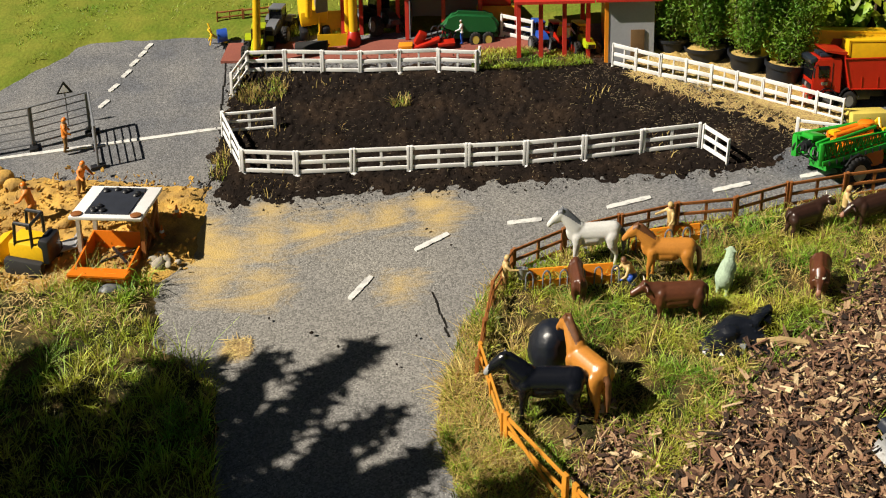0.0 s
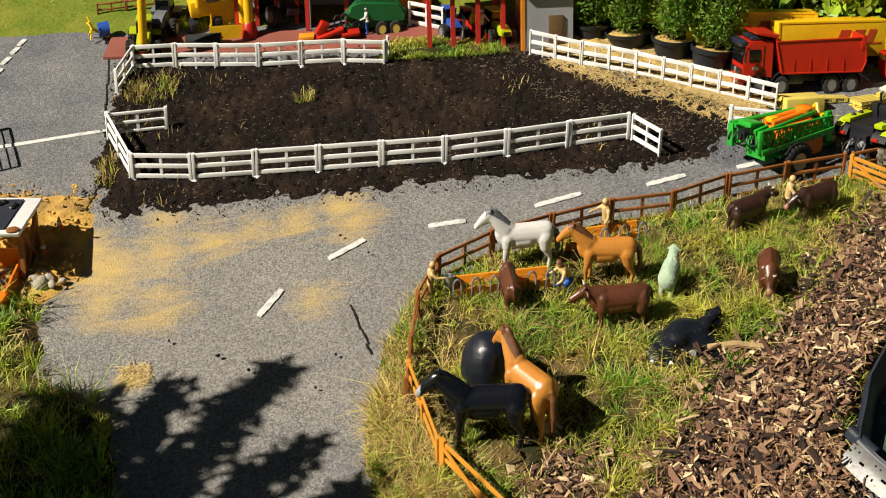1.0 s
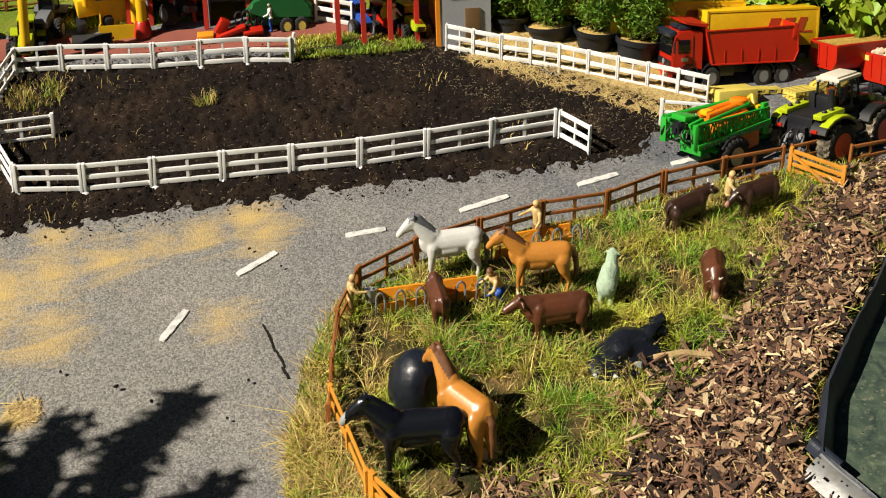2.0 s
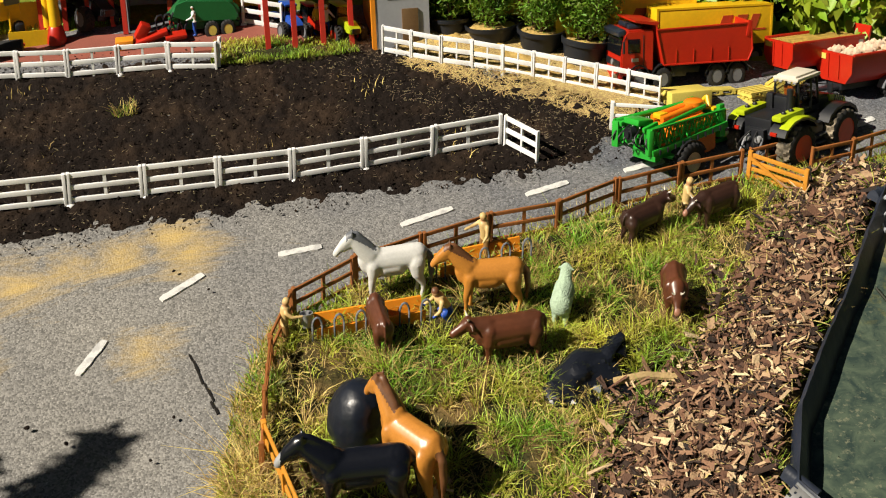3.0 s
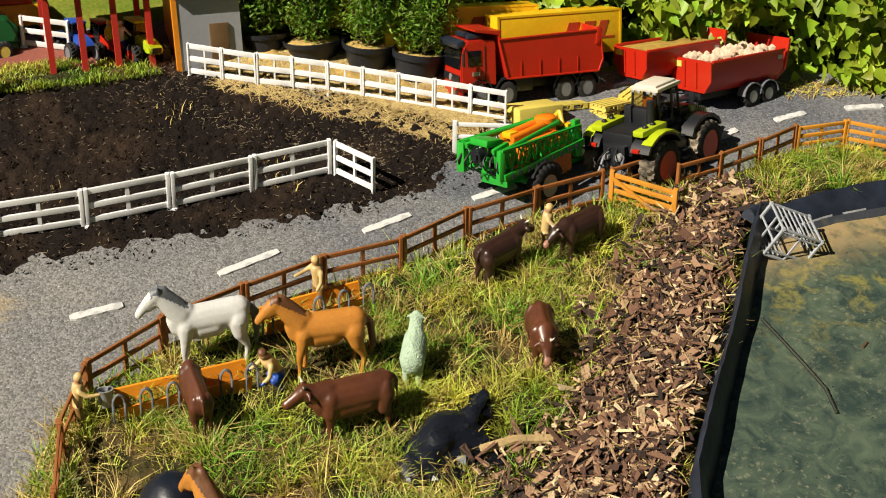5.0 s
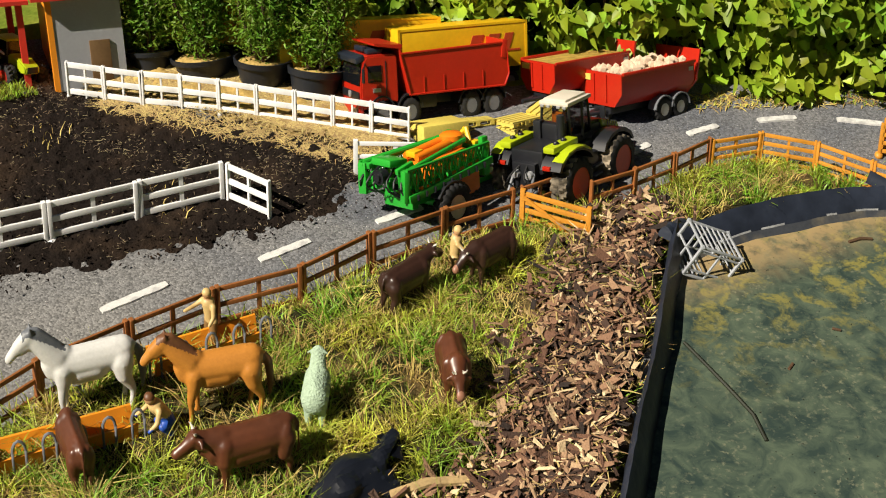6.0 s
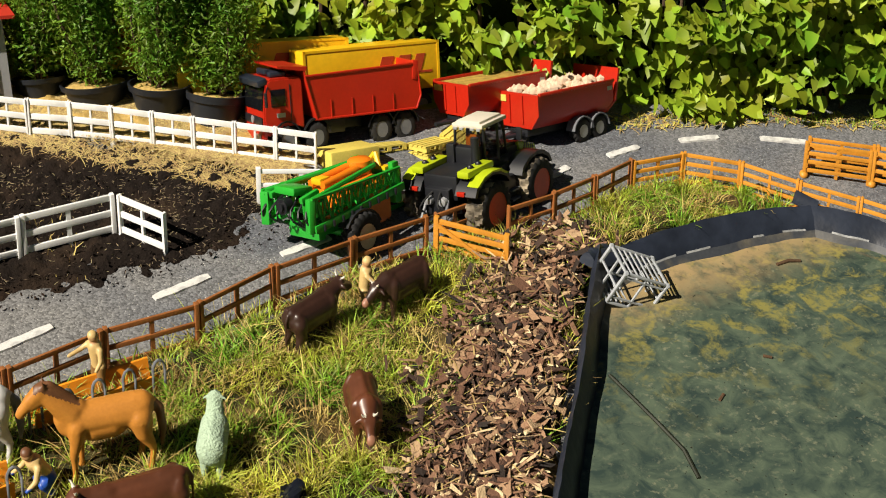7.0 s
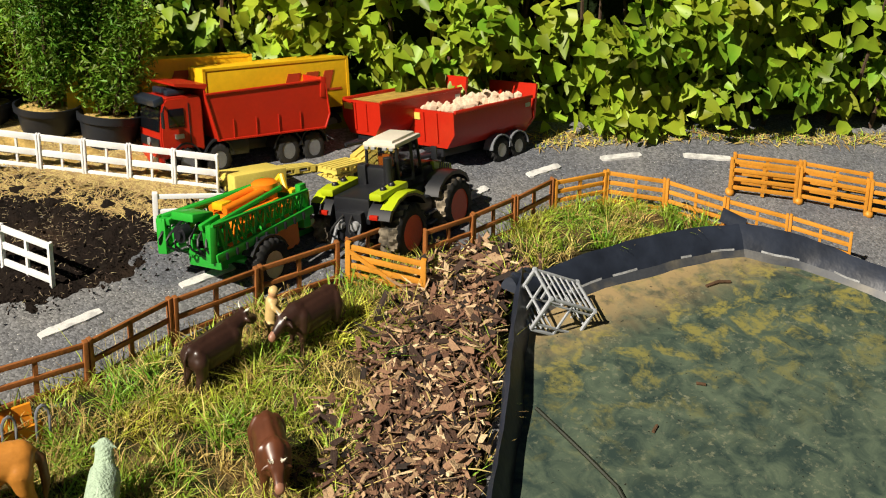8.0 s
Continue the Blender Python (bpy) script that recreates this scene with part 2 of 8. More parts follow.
LAWN = mat("lawn", (0.12, 0.17, 0.018), 0.9, 0.4, 9, 0.8, second=(0.20, 0.21, 0.03), fine=90)
def asphalt():
    """Coarse bound gravel with sand drifts on it."""
    m = mat("asphalt", (0.098, 0.105, 0.122), 0.85, 0.30, 4.5, 0.0, second=(0.180, 0.178, 0.176), fine=420)
    t = m.node_tree
    n, l = t.nodes, t.links
    p, co = n["Principled BSDF"], n.new("ShaderNodeTexCoord")
    grain = n.new("ShaderNodeTexVoronoi")
    grain.inputs["Scale"].default_value = 235
    l.new(co.outputs["Object"], grain.inputs["Vector"])
    sep = n.new("ShaderNodeSeparateColor")
    l.new(grain.outputs["Color"], sep.inputs["Color"])
    gv = n.new("ShaderNodeMapRange")
    gv.inputs["To Min"].default_value, gv.inputs["To Max"].default_value = 0.55, 1.40
    l.new(sep.outputs["Red"], gv.inputs["Value"])
    # pale dust trodden about from the building site
    away, dust, dusty = n.new("ShaderNodeVectorMath"), n.new("ShaderNodeMapRange"), n.new("ShaderNodeMix")
    away.operation, dusty.data_type = "DISTANCE", "RGBA"
    away.inputs[1].default_value = HILL @ Vector((-0.35, 2.85, 0))
    l.new(co.outputs["Object"], away.inputs[0])
    dust.inputs["From Min"].default_value, dust.inputs["From Max"].default_value = 0.25, 1.25
    dust.inputs["To Min"].default_value, dust.inputs["To Max"].default_value = 0.62, 0.0
    l.new(away.outputs["Value"], dust.inputs["Value"])
    dusty.inputs["B"].default_value = (0.25, 0.235, 0.205, 1)
    l.new(dust.outputs["Result"], dusty.inputs["Factor"])
    l.new(p.inputs["Base Color"].links[0].from_socket, dusty.inputs["A"])
    relief = n.new("ShaderNodeBump")
    relief.inputs["Strength"].default_value, relief.inputs["Distance"].default_value = 0.35, 0.003
    relief.invert = True
    l.new(grain.outputs["Distance"], relief.inputs["Height"])
    l.new(relief.outputs["Normal"], p.inputs["Normal"])
    chip = n.new("ShaderNodeTexVoronoi")
    chip.inputs["Scale"].default_value = 120
    l.new(co.outputs["Object"], chip.inputs["Vector"])
    spot = n.new("ShaderNodeMapRange")
    spot.inputs["From Min"].default_value, spot.inputs["From Max"].default_value = 0.09, 0.15
    spot.inputs["To Min"].default_value, spot.inputs["To Max"].default_value = 1.0, 0.0
    l.new(chip.outputs["Distance"], spot.inputs["Value"])
    pale = n.new("ShaderNodeMix")
    pale.data_type = "RGBA"
    pale.inputs["B"].default_value = (0.42, 0.41, 0.38, 1)
    l.new(spot.outputs["Result"], pale.inputs["Factor"])
    l.new(dusty.outputs["Result"], pale.inputs["A"])
    old = pale.outputs["Result"]
    mul = n.new("ShaderNodeMix")
    mul.data_type, mul.blend_type = "RGBA", "MULTIPLY"
    mul.inputs["Factor"].default_value = 1
    l.new(old, mul.inputs["A"]), l.new(gv.outputs["Result"], mul.inputs["B"])
    drift = None
    for x, y, r, w in ((-0.36, 3.10, 0.20, 1.0), (-0.50, 3.07, 0.20, 1.05), (-0.64, 3.04, 0.22, 1.15), (-0.25, 3.14, 0.16, 0.95), (0.02, 3.12, 0.15, 1.15), (-0.01, 3.19, 0.12, 1.0), (-0.10, 2.83, 0.14, 1.15), (-0.14, 3.15, 0.15, 0.95), (-0.50, 2.88, 0.20, 0.95), (-0.72, 3.12, 0.2, 1.3), (-0.62, 2.90, 0.16, 1.0), (-0.53, 2.63, 0.07, 1.3), (-0.50, 3.22, 0.12, 0.95)):
        d = n.new("ShaderNodeVectorMath")
        d.operation = "DISTANCE"
        d.inputs[1].default_value = HILL @ Vector((x, y, 0))
        l.new(co.outputs["Object"], d.inputs[0])
        f = n.new("ShaderNodeMapRange")
        f.inputs["From Min"].default_value, f.inputs["From Max"].default_value = 0, r
        f.inputs["To Min"].default_value, f.inputs["To Max"].default_value = w, 0
        l.new(d.outputs["Value"], f.inputs["Value"])
        if drift is None:
            drift = f.outputs["Result"]
        else:
            mx = n.new("ShaderNodeMath")
            mx.operation = "MAXIMUM"
            l.new(drift, mx.inputs[0]), l.new(f.outputs["Result"], mx.inputs[1])
            drift = mx.outputs[0]
    big = n.new("ShaderNodeTexNoise")
    big.inputs["Scale"].default_value, big.inputs["Detail"].default_value, big.inputs["Distortion"].default_value = 5.0, 14.0, 1.2
    big.inputs["Roughness"].default_value = 0.78
    flow = n.new("ShaderNodeMapping")
    flow.inputs["Scale"].default_value = (0.55, 1.7, 1.0)
    l.new(co.outputs["Object"], flow.inputs["Vector"])
    l.new(flow.outputs["Vector"], big.inputs["Vector"])
    k = n.new("ShaderNodeMath")
    k.operation = "MULTIPLY_ADD"
    k.inputs[1].default_value = 2.6
    l.new(big.outputs["Fac"], k.inputs[0]), l.new(drift, k.inputs[2])
    cut = n.new("ShaderNodeMapRange")
    cut.inputs["From Min"].default_value, cut.inputs["From Max"].default_value = 1.68, 2.46
    cut.inputs["To Max"].default_value = 0.74
    l.new(k.outputs[0], cut.inputs["Value"])
    sand = n.new("ShaderNodeMix")
    sand.data_type = "RGBA"
    sand.inputs["B"].default_value = (0.56, 0.385, 0.105, 1)
    l.new(cut.outputs["Result"], sand.inputs["Factor"])
    l.new(mul.outputs["Result"], sand.inputs["A"])
    l.new(sand.outputs["Result"], p.inputs["Base Color"])
    return m


ASPHALT = asphalt()
SOIL = mat("dark_soil", (0.0105, 0.0072, 0.0056), 0.95, 0.7, 7, 1.0, second=(0.030, 0.019, 0.012), fine=160, lo=0.50, hi=0.70)
TURF = mat("turf", (0.030, 0.030, 0.011), 0.95, 0.6, 9, 1.0, second=(0.17, 0.115, 0.045), fine=150, lo=0.48, hi=0.68)
HAY_BED = mat("hay_bed", (0.56, 0.39, 0.13), 0.95, 0.45, 14, 0.9, second=(0.30, 0.20, 0.06), fine=140)
SAND = mat("sand", (0.62, 0.38, 0.090), 0.95, 0.35, 14, 0.8, second=(0.28, 0.18, 0.07), fine=180)
MULCH = mat("mulch", (0.034, 0.018, 0.011), 0.95, 0.5, 25, 0.9, fine=140)
PAVING = mat("red_paving", (0.26, 0.075, 0.05), 0.85, 0.2, 10, 0.3, fine=220)
def pond_water():
    """Clear shallow water over a silty bed: grey-olive, algae beyond the middle, tan silt at the far edge."""
    m = bpy.data.materials.new("pond_water")
    m.use_nodes = True
    n, l = m.node_tree.nodes, m.node_tree.links
    p, co = n["Principled BSDF"], n.new("ShaderNodeTexCoord")
    p.inputs["Roughness"].default_value = 0.04
    p.inputs["IOR"].default_value = 1.33

    def cloud(scale, detail, lo, hi, bend=0.0):
        k, r = n.new("ShaderNodeTexNoise"), n.new("ShaderNodeMapRange")
        k.inputs["Scale"].default_value, k.inputs["Detail"].default_value, k.inputs["Distortion"].default_value = scale, detail, bend
        k.inputs["Roughness"].default_value = 0.62
        l.new(co.outputs["Object"], k.inputs["Vector"])
        r.inputs["From Min"].default_value, r.inputs["From Max"].default_value = lo, hi
        l.new(k.outputs["Fac"], r.inputs["Value"])
        return r.outputs["Result"]

    def along_way(x, y, lo, hi):
        d, r = n.new("ShaderNodeVectorMath"), n.new("ShaderNodeMapRange")
        d.operation = "DOT_PRODUCT"
        d.inputs[1].default_value = HILL.to_3x3() @ Vector((x, y, 0))
        l.new(co.outputs["Object"], d.inputs[0])
        r.inputs["From Min"].default_value, r.inputs["From Max"].default_value = lo, hi
        r.interpolation_type = "SMOOTHSTEP"
        l.new(d.outputs["Value"], r.inputs["Value"])
        return r.outputs["Result"]

    def times(a, b):
        k = n.new("ShaderNodeMath")
        k.operation = "MULTIPLY"
        l.new(a, k.inputs[0]), l.new(b, k.inputs[1])
        return k.outputs[0]

    def blend(fac, a, b):
        k = n.new("ShaderNodeMix")
        k.data_type = "RGBA"
        l.new(fac, k.inputs["Factor"])
        for s, c in (("A", a), ("B", b)):
            if isinstance(c, tuple):
                k.inputs[s].default_value = (*c, 1)
            else:
                l.new(c, k.inputs[s])
        return k.outputs["Result"]

    c = blend(cloud(20, 12, 0.38, 0.66, 0.8), (0.030, 0.048, 0.042), (0.090, 0.120, 0.082))
    c = blend(times(cloud(95, 6, 0.55, 0.68), cloud(9, 5, 0.38, 0.60)), c, (0.17, 0.18, 0.12))
    c = blend(times(times(cloud(19, 14, 0.50, 0.60, 0.6), along_way(0.18, 1, 2.66, 3.12)), cloud(75, 6, 0.34, 0.54)), c, (0.225, 0.205, 0.058))
    c = blend(times(along_way(-0.05, 1, 2.60, 2.76), cloud(32, 10, 0.28, 0.56)), c, (0.33, 0.24, 0.12))
    c = blend(cloud(120, 2, 0.70, 0.74), c, (0.02, 0.022, 0.016))
    l.new(c, p.inputs["Base Color"])
    return m


WATER = pond_water()
LINER = mat("pond_liner", (0.022, 0.028, 0.044), 0.42, 0.4, 14, 0.5, fine=30)
LINER.node_tree.nodes["Principled BSDF"].inputs["Specular IOR Level"].default_value = 0.28

def hill_ground():
    """One sheet: level far off on both sides, sloping through the garden."""
    side = UPHILL.cross(Vector((0, 0, 1)))
    v = []
    for s, far in ((0.2, -400.0), (0.2, 0.0), (7.0, 0.0), (7.0, 400.0)):
        foot = UPHILL * (s * math.cos(SLOPE) + far) + Vector((0, 0, s * math.sin(SLOPE) - 0.035))
        v += [foot - side * 400, foot + side * 400]
    me = bpy.data.meshes.new("ground")
    me.from_pydata([p[:] for p in v], [], [(0, 1, 3, 2), (2, 3, 5, 4), (4, 5, 7, 6)])
    me.materials.append(LAWN)
    return tagged(new("ground", me), "sunlit short green lawn round the toy farm", "lawn", kind="structure")


GROUND = hill_ground()
ROAD_OUT = [(-1.62, 1.2), (1.3, 1.2), (3.4, 1.2), (3.4, 3.35), (1.7, 3.62), (0.6, 4.4), (-1.25, 4.4), (-1.62, 3.95)]
bm = B()
prism(bm, ROAD_OUT, 0, 0.03, Matrix.Translation((0, 0, 0)) @ Matrix(((1, 0, 0, 0), (0, 0, 1, 0), (0, -1, 0, 0), (0, 0, 0, 1))))
tagged(new("road", mesh_of(bm, "road", ASPHALT, False)), "grey gravelly asphalt of a miniature road", "road", kind="structure")
bm = B()
box(bm, (-0.125, 4.092, 0.004), (1.25, 0.125, 0.012), (0, 0, -7.0))
tagged(new("pavement", mesh_of(bm, "pavement", PAVING, False)), "flat reddish paving of the farm yard", "paving", kind="structure")

FIELD = [(-0.66, 3.30), (-0.62, 3.27), (0.30, 3.255), (0.62, 3.24), (0.92, 3.22), (1.12, 3.32), (1.22, 3.42), (1.02, 3.60), (0.60, 3.93), (0.20, 3.97), (-0.69, 4.06), (-0.71, 3.5)]
field, _ = patch("field", FIELD, SOIL, 0.0065, 0.004, 0.06, 0.011, 42.0, base=-0.001, ragged=0.042, seed=2.0)
tagged(field, "dark clumpy ploughed soil with straw bits inside the white fence", "field", kind="structure")
MEADOW = [(0.02, 2.30), (0.06, 2.05), (0.30, 1.75), (0.85, 1.75), (1.00, 2.12), (1.30, 2.55), (1.57, 2.86), (1.70, 2.94), (1.95, 2.94), (2.14, 2.90), (2.02, 3.055), (1.84, 3.085), (1.62, 3.035), (1.48, 3.025), (1.34, 3.06), (0.85, 2.985), (0.47, 2.93), (0.21, 2.84), (0.13, 2.62), (0.06, 2.48)]
meadow, _ = patch("meadow", MEADOW, TURF, 0.011, 0.012, 0.035, 0.016, 9.0, seed=4.0)
tagged(meadow, "patchy meadow turf, green and straw-coloured", "meadow", kind="structure")
CHIPS = [(0.56, 2.05), (0.50, 1.75), (0.95, 1.75), (1.00, 2.13), (1.09, 2.31), (1.35, 2.62), (1.56, 2.87), (1.64, 2.97), (1.56, 3.02), (1.32, 2.86), (1.17, 2.70), (1.07, 2.56), (0.78, 2.33), (0.66, 2.18)]
SPILL = [(0.33, 2.16), (0.41, 2.22), (0.50, 2.18), (0.49, 2.08), (0.40, 2.04), (0.34, 2.07)]
chips, _ = patch("mulch_bed", CHIPS, MULCH, 0.012, 0.022, 0.05, 0.012, 22.0, seed=6.0)
tagged(chips, "bed of dark bark mulch along the pond", "mulch", kind="structure")
VERGE = [(-1.7, 1.2), (-0.50, 1.2), (-0.53, 2.2), (-0.57, 2.50), (-0.76, 2.68), (-0.80, 2.93), (-1.05, 2.93), (-1.7, 3.0)]
verge, _ = patch("verge", VERGE, TURF, 0.014, 0.016, 0.04, 0.016, 9.0, seed=7.0)
tagged(verge, "rough grass verge beside the road", "verge", kind="structure")
SANDPIT = [(-1.75, 2.90), (-0.82, 2.90), (-0.70, 3.02), (-0.70, 3.36), (-0.85, 3.40), (-1.15, 3.47), (-1.75, 3.52)]
sandpit, _ = patch("sandpit", SANDPIT, SAND, 0.010, 0.012, 0.05, 0.009, 30.0, seed=8.0)
tagged(sandpit, "trampled yellow sand of the building site", "sand", kind="structure")
HAYBED = [(0.66, 3.86), (0.80, 3.80), (1.03, 3.56), (1.20, 3.42), (1.28, 3.46), (1.22, 3.62), (1.10, 3.70), (0.86, 3.96), (0.72, 3.98)]
haybed, _ = patch("hay_bed", HAYBED, HAY_BED, 0.009, 0.012, 0.04, 0.014, 26.0, seed=9.0)
tagged(haybed, "loose golden hay strewn under the potted shrubs", "hay", kind="structure")
STRIP = [(0.14, 3.90), (0.40, 3.875), (0.55, 3.865), (0.50, 3.94), (0.30, 4.00), (0.16, 4.01)]
strip, _ = patch("grass_strip", STRIP, TURF, 0.011, 0.02, 0.03, 0.01, 20.0, seed=11.0)
tagged(strip, "narrow strip of yellowish grass beside the paved yard", "verge", kind="structure")
BACKLAWN = [(-3.2, 4.42), (-1.50, 4.10), (-1.28, 4.34), (-0.8, 4.30), (-0.72, 4.27), (0.62, 4.17), (0.70, 4.05), (0.95, 4.0), (1.5, 3.62), (3.4, 3.0), (4.3, 3.2), (4.3, 5.6), (-3.2, 5.6)]
backlawn, _ = patch("back_lawn", BACKLAWN, LAWN, 0.045, 0.012, 0.05, 0.01, 6.0, seed=12.0)
tagged(backlawn, "short mown yellow-green lawn behind the farm", "lawn", kind="structure")
POND = [(1.03, 2.13), (1.12, 2.30), (1.38, 2.60), (1.615, 2.875), (1.78, 2.895), (2.12, 2.855), (2.22, 2.76), (2.40, 2.40), (2.30, 1.7), (1.3, 1.7)]
sheet("water", POND, WATER, 0.010, "still greenish pond water with algae under the surface", "water")

# ---- pond ----
def liner(pts, name, label, slope=0.028, rise=1.0):
    """The folded rim of the pond, swept along its edge."""
    bm = B()
    fine = []
    for (x0, y0), (x1, y1) in zip(pts, pts[1:]):
        k = max(2, int(math.hypot(x1 - x0, y1 - y0) / 0.025))
        fine += [(x0 + (x1 - x0) * i / k, y0 + (y1 - y0) * i / k) for i in range(k)]
    fine.append(pts[-1])
    prof = [(-slope, 0.0), (-slope * 0.70, 0.030), (-slope * 0.665, 0.0345), (-slope * 0.35, 0.062), (0.0, 0.078), (0.008, 0.066), (0.012, 0.040), (0.014, -0.01)]
    rows = []
    for i, (x, y) in enumerate(fine):
        a, b = fine[max(i - 1, 0)], fine[min(i + 1, len(fine) - 1)]
        t = Vector((b[0] - a[0], b[1] - a[1], 0)).normalized()
        nrm = Vector((t.y, -t.x, 0))
        w = 0.6 * noise.noise(Vector((x * 7, y * 7, 1.0)))
        w2 = 0.35 * noise.noise(Vector((x * 26, y * 26, 4.0)))
        rows.append([bm.verts.new(Vector((x, y, 0)) + nrm * (u * (1 + 0.5 * w) + 0.006 * w2) + Vector((0, 0, v * rise * (1 + 0.25 * w) + (0.006 * w2 if v > 0 else 0)))) for u, v in prof])
    for a, b in zip(rows, rows[1:]):
        for k in range(len(prof) - 1):
            bm.faces.new((a[k], b[k], b[k + 1], a[k + 1])).material_index = (1 if k == 0 else 2 if k == 1 and noise.noise(a[0].co * 16) > -0.08 else 0) if slope > 0.04 else 0
    return part(name, bm, [LINER, SILT, LIME_MARK], pond_edge, label)


LIME_MARK = mat("lime_mark", (0.34, 0.35, 0.36), 0.7, 0.5, 60)
SILT = mat("silt_film", (0.045, 0.050, 0.060), 0.5, 0.35, 18, second=(0.12, 0.11, 0.09), lo=0.45, hi=0.7)
pond_edge = thing("pond_liner", "black rubber pond liner folded over the edge of the pond", "pond liner")
liner([(2.30, 1.7), (2.40, 2.40), (2.22, 2.76), (2.125, 2.855)], "side_rim", "", 0.05, 0.75)
liner([(2.13, 2.85), (2.05, 2.872), (1.95, 2.885), (1.78, 2.895), (1.66, 2.885), (1.605, 2.87)], "back_rim", "", 0.055, 0.75)
liner([(1.615, 2.885), (1.50, 2.75), (1.38, 2.60), (1.25, 2.455), (1.12, 2.30), (1.03, 2.13), (1.10, 1.95), (1.3, 1.7)], "side_rim", "")
for x, y, a, l in ((2.128, 2.868, 40, 0.05), (1.600, 2.880, 118, 0.07), (1.615, 2.872, 80, 0.06), (1.04, 2.14, 30, 0.07)):
    bm = B()
    k = 9
    prof = [(0.016 * math.cos(t), 0.026 * math.sin(t)) for t in np.linspace(0, math.pi, k)]
    prism(bm, [(u, v) for u, v in prof], -l / 2, l / 2)
    for v in bm.verts:
        v.co.x += 0.008 * noise.noise(v.co * 40 + Vector((x * 9, 0, 0)))
    part("fold", bm, LINER, pond_edge, "puckered fold", tf(x, y, 0.046, 12, 0, a))


def edging_strip(x0, y0, x1, y1, width):
    """A thin perforated plastic strip leaning against the outside of the liner: rows of round holes and slots."""
    ob = thing("edging_strip", "light grey perforated plastic edging strip beside the pond liner", "edging strip")
    run_x, run_y = x1 - x0, y1 - y0
    length = math.hypot(run_x, run_y)
    t, out = Vector((run_x, run_y, 0)) / length, Vector((run_y, -run_x, 0)) / length
    cell = 0.0042
    nu, nv = int(length / cell), int(width / cell)
    bm = B()
    rows = []
    for i in range(nu + 1):
        row = []
        for j in range(nv + 1):
            f = j / nv
            bow = 0.006 * math.sin(math.pi * f) + 0.004 * noise.noise(Vector((i * 0.05, f, 2.0)))
            p = Vector((x0, y0, 0.072 - 0.026 * f ** 1.3 + bow)) + t * (i * cell) + out * (j * cell + 0.003 * math.sin(i * 0.11))
            row.append(bm.verts.new(p))
        rows.append(row)
    for i in range(nu):
        for j in range(nv):
            beat = i % 14
            pair = j in (3, nv - 3) and beat in (2, 5)
            slot = j == nv // 2 + 1 and beat in (9, 10, 11)
            torn = (i < 2 and j in (1, 5)) or (i == 0 and j > nv - 3)
            if not (pair or slot or torn):
                bm.faces.new((rows[i][j], rows[i + 1][j], rows[i + 1][j + 1], rows[i][j + 1]))
    bmesh.ops.delete(bm, geom=[v for v in bm.verts if not v.link_faces], context="VERTS")
    bmesh.ops.solidify(bm, geom=bm.faces[:], thickness=0.0016)
    part("sheet", bm, mat("grey_edging_plastic", (0.18, 0.185, 0.19), 0.42, 0.3, 22, 0.2, second=(0.15, 0.14, 0.12), fine=90), ob)
    bm = B()
    lip = [Vector((x0, y0, 0.073)) + t * (i * cell * 4) + out * (0.003 * math.sin(i * 0.44) - 0.001) for i in range(nu // 4 + 1)]
    part("rolled_lip", pipe(bm, lip, 0.0028, 8), mat("edging_lip", (0.20, 0.21, 0.22), 0.32, 0.2, 30), ob)


edging_strip(1.024, 2.125, 1.152, 1.838, 0.050)


# ---- fences ----
PANEL, POST_H = 0.18, 0.094


def fence_panel(material, length, height, label, rails=4, group="fence panels", board=0.095):
    """A toy fence panel along +x: two end posts on feet, a middle post and rails."""
    ob = thing("fence_panel", label, "fence panel", group)
    post = mesh_of(box(B(), (0, 0, height / 2), (0.0085, 0.010, height), bevel=0.0012), "post", material)
    mid = mesh_of(box(B(), (0, 0, height * 0.46), (0.008, 0.006, height * 0.86)), "mid_post", material)
    rail = mesh_of(box(B(), (length / 2, 0, 0), (length - 0.006, 0.0045, height * board), bevel=0.0008), "rail", material)
    foot = mesh_of(ball(B(), (0, 0, 0.004), 0.012, (1, 1, 0.6)), "foot", material)
    for x in (0.005, length - 0.005):
        part("post", post, None, ob, at=tf(x))
    part("foot", foot, None, ob, at=tf(0.005))
    part("middle_post", mid, None, ob, at=tf(length / 2, 0.002))
    for k in range(rails):
        part("rail", rail, None, ob, at=tf(0, 0, height * (0.20 + 0.72 * k / (rails - 1))))
    return ob


def gate_panel(material, length, height, label, group, bars=5, brace=True):
    """A toy field gate along +x: two posts, five rails and a diagonal brace."""
    ob = thing("field_gate", label, "gate", group)
    post = mesh_of(box(B(), (0, 0, height / 2), (0.010, 0.010, height), bevel=0.0012), "post", material)
    rail = mesh_of(box(B(), (length / 2, 0, 0), (length - 0.006, 0.0045, height * 0.10), bevel=0.0008), "rail", material)
    for x in (0.005, length - 0.005):
        part("post", post, None, ob, at=tf(x))
    for k in range(bars):
        part("rail", rail, None, ob, at=tf(0, 0, height * (0.16 + 0.74 * k / (bars - 1))))
    if not brace:
        part("middle_post", box(B(), (length / 2, 0.002, height * 0.5), (0.009, 0.006, height * 0.86)), material, ob)
        return ob
    a = math.degrees(math.atan2(height * 0.7, length * 0.9))
    part("brace", box(B(), (0, 0, 0), (length * 0.98, 0.004, height * 0.08), (0, a, 0)), material, ob, at=tf(length / 2, -0.005, height * 0.5))
    return ob


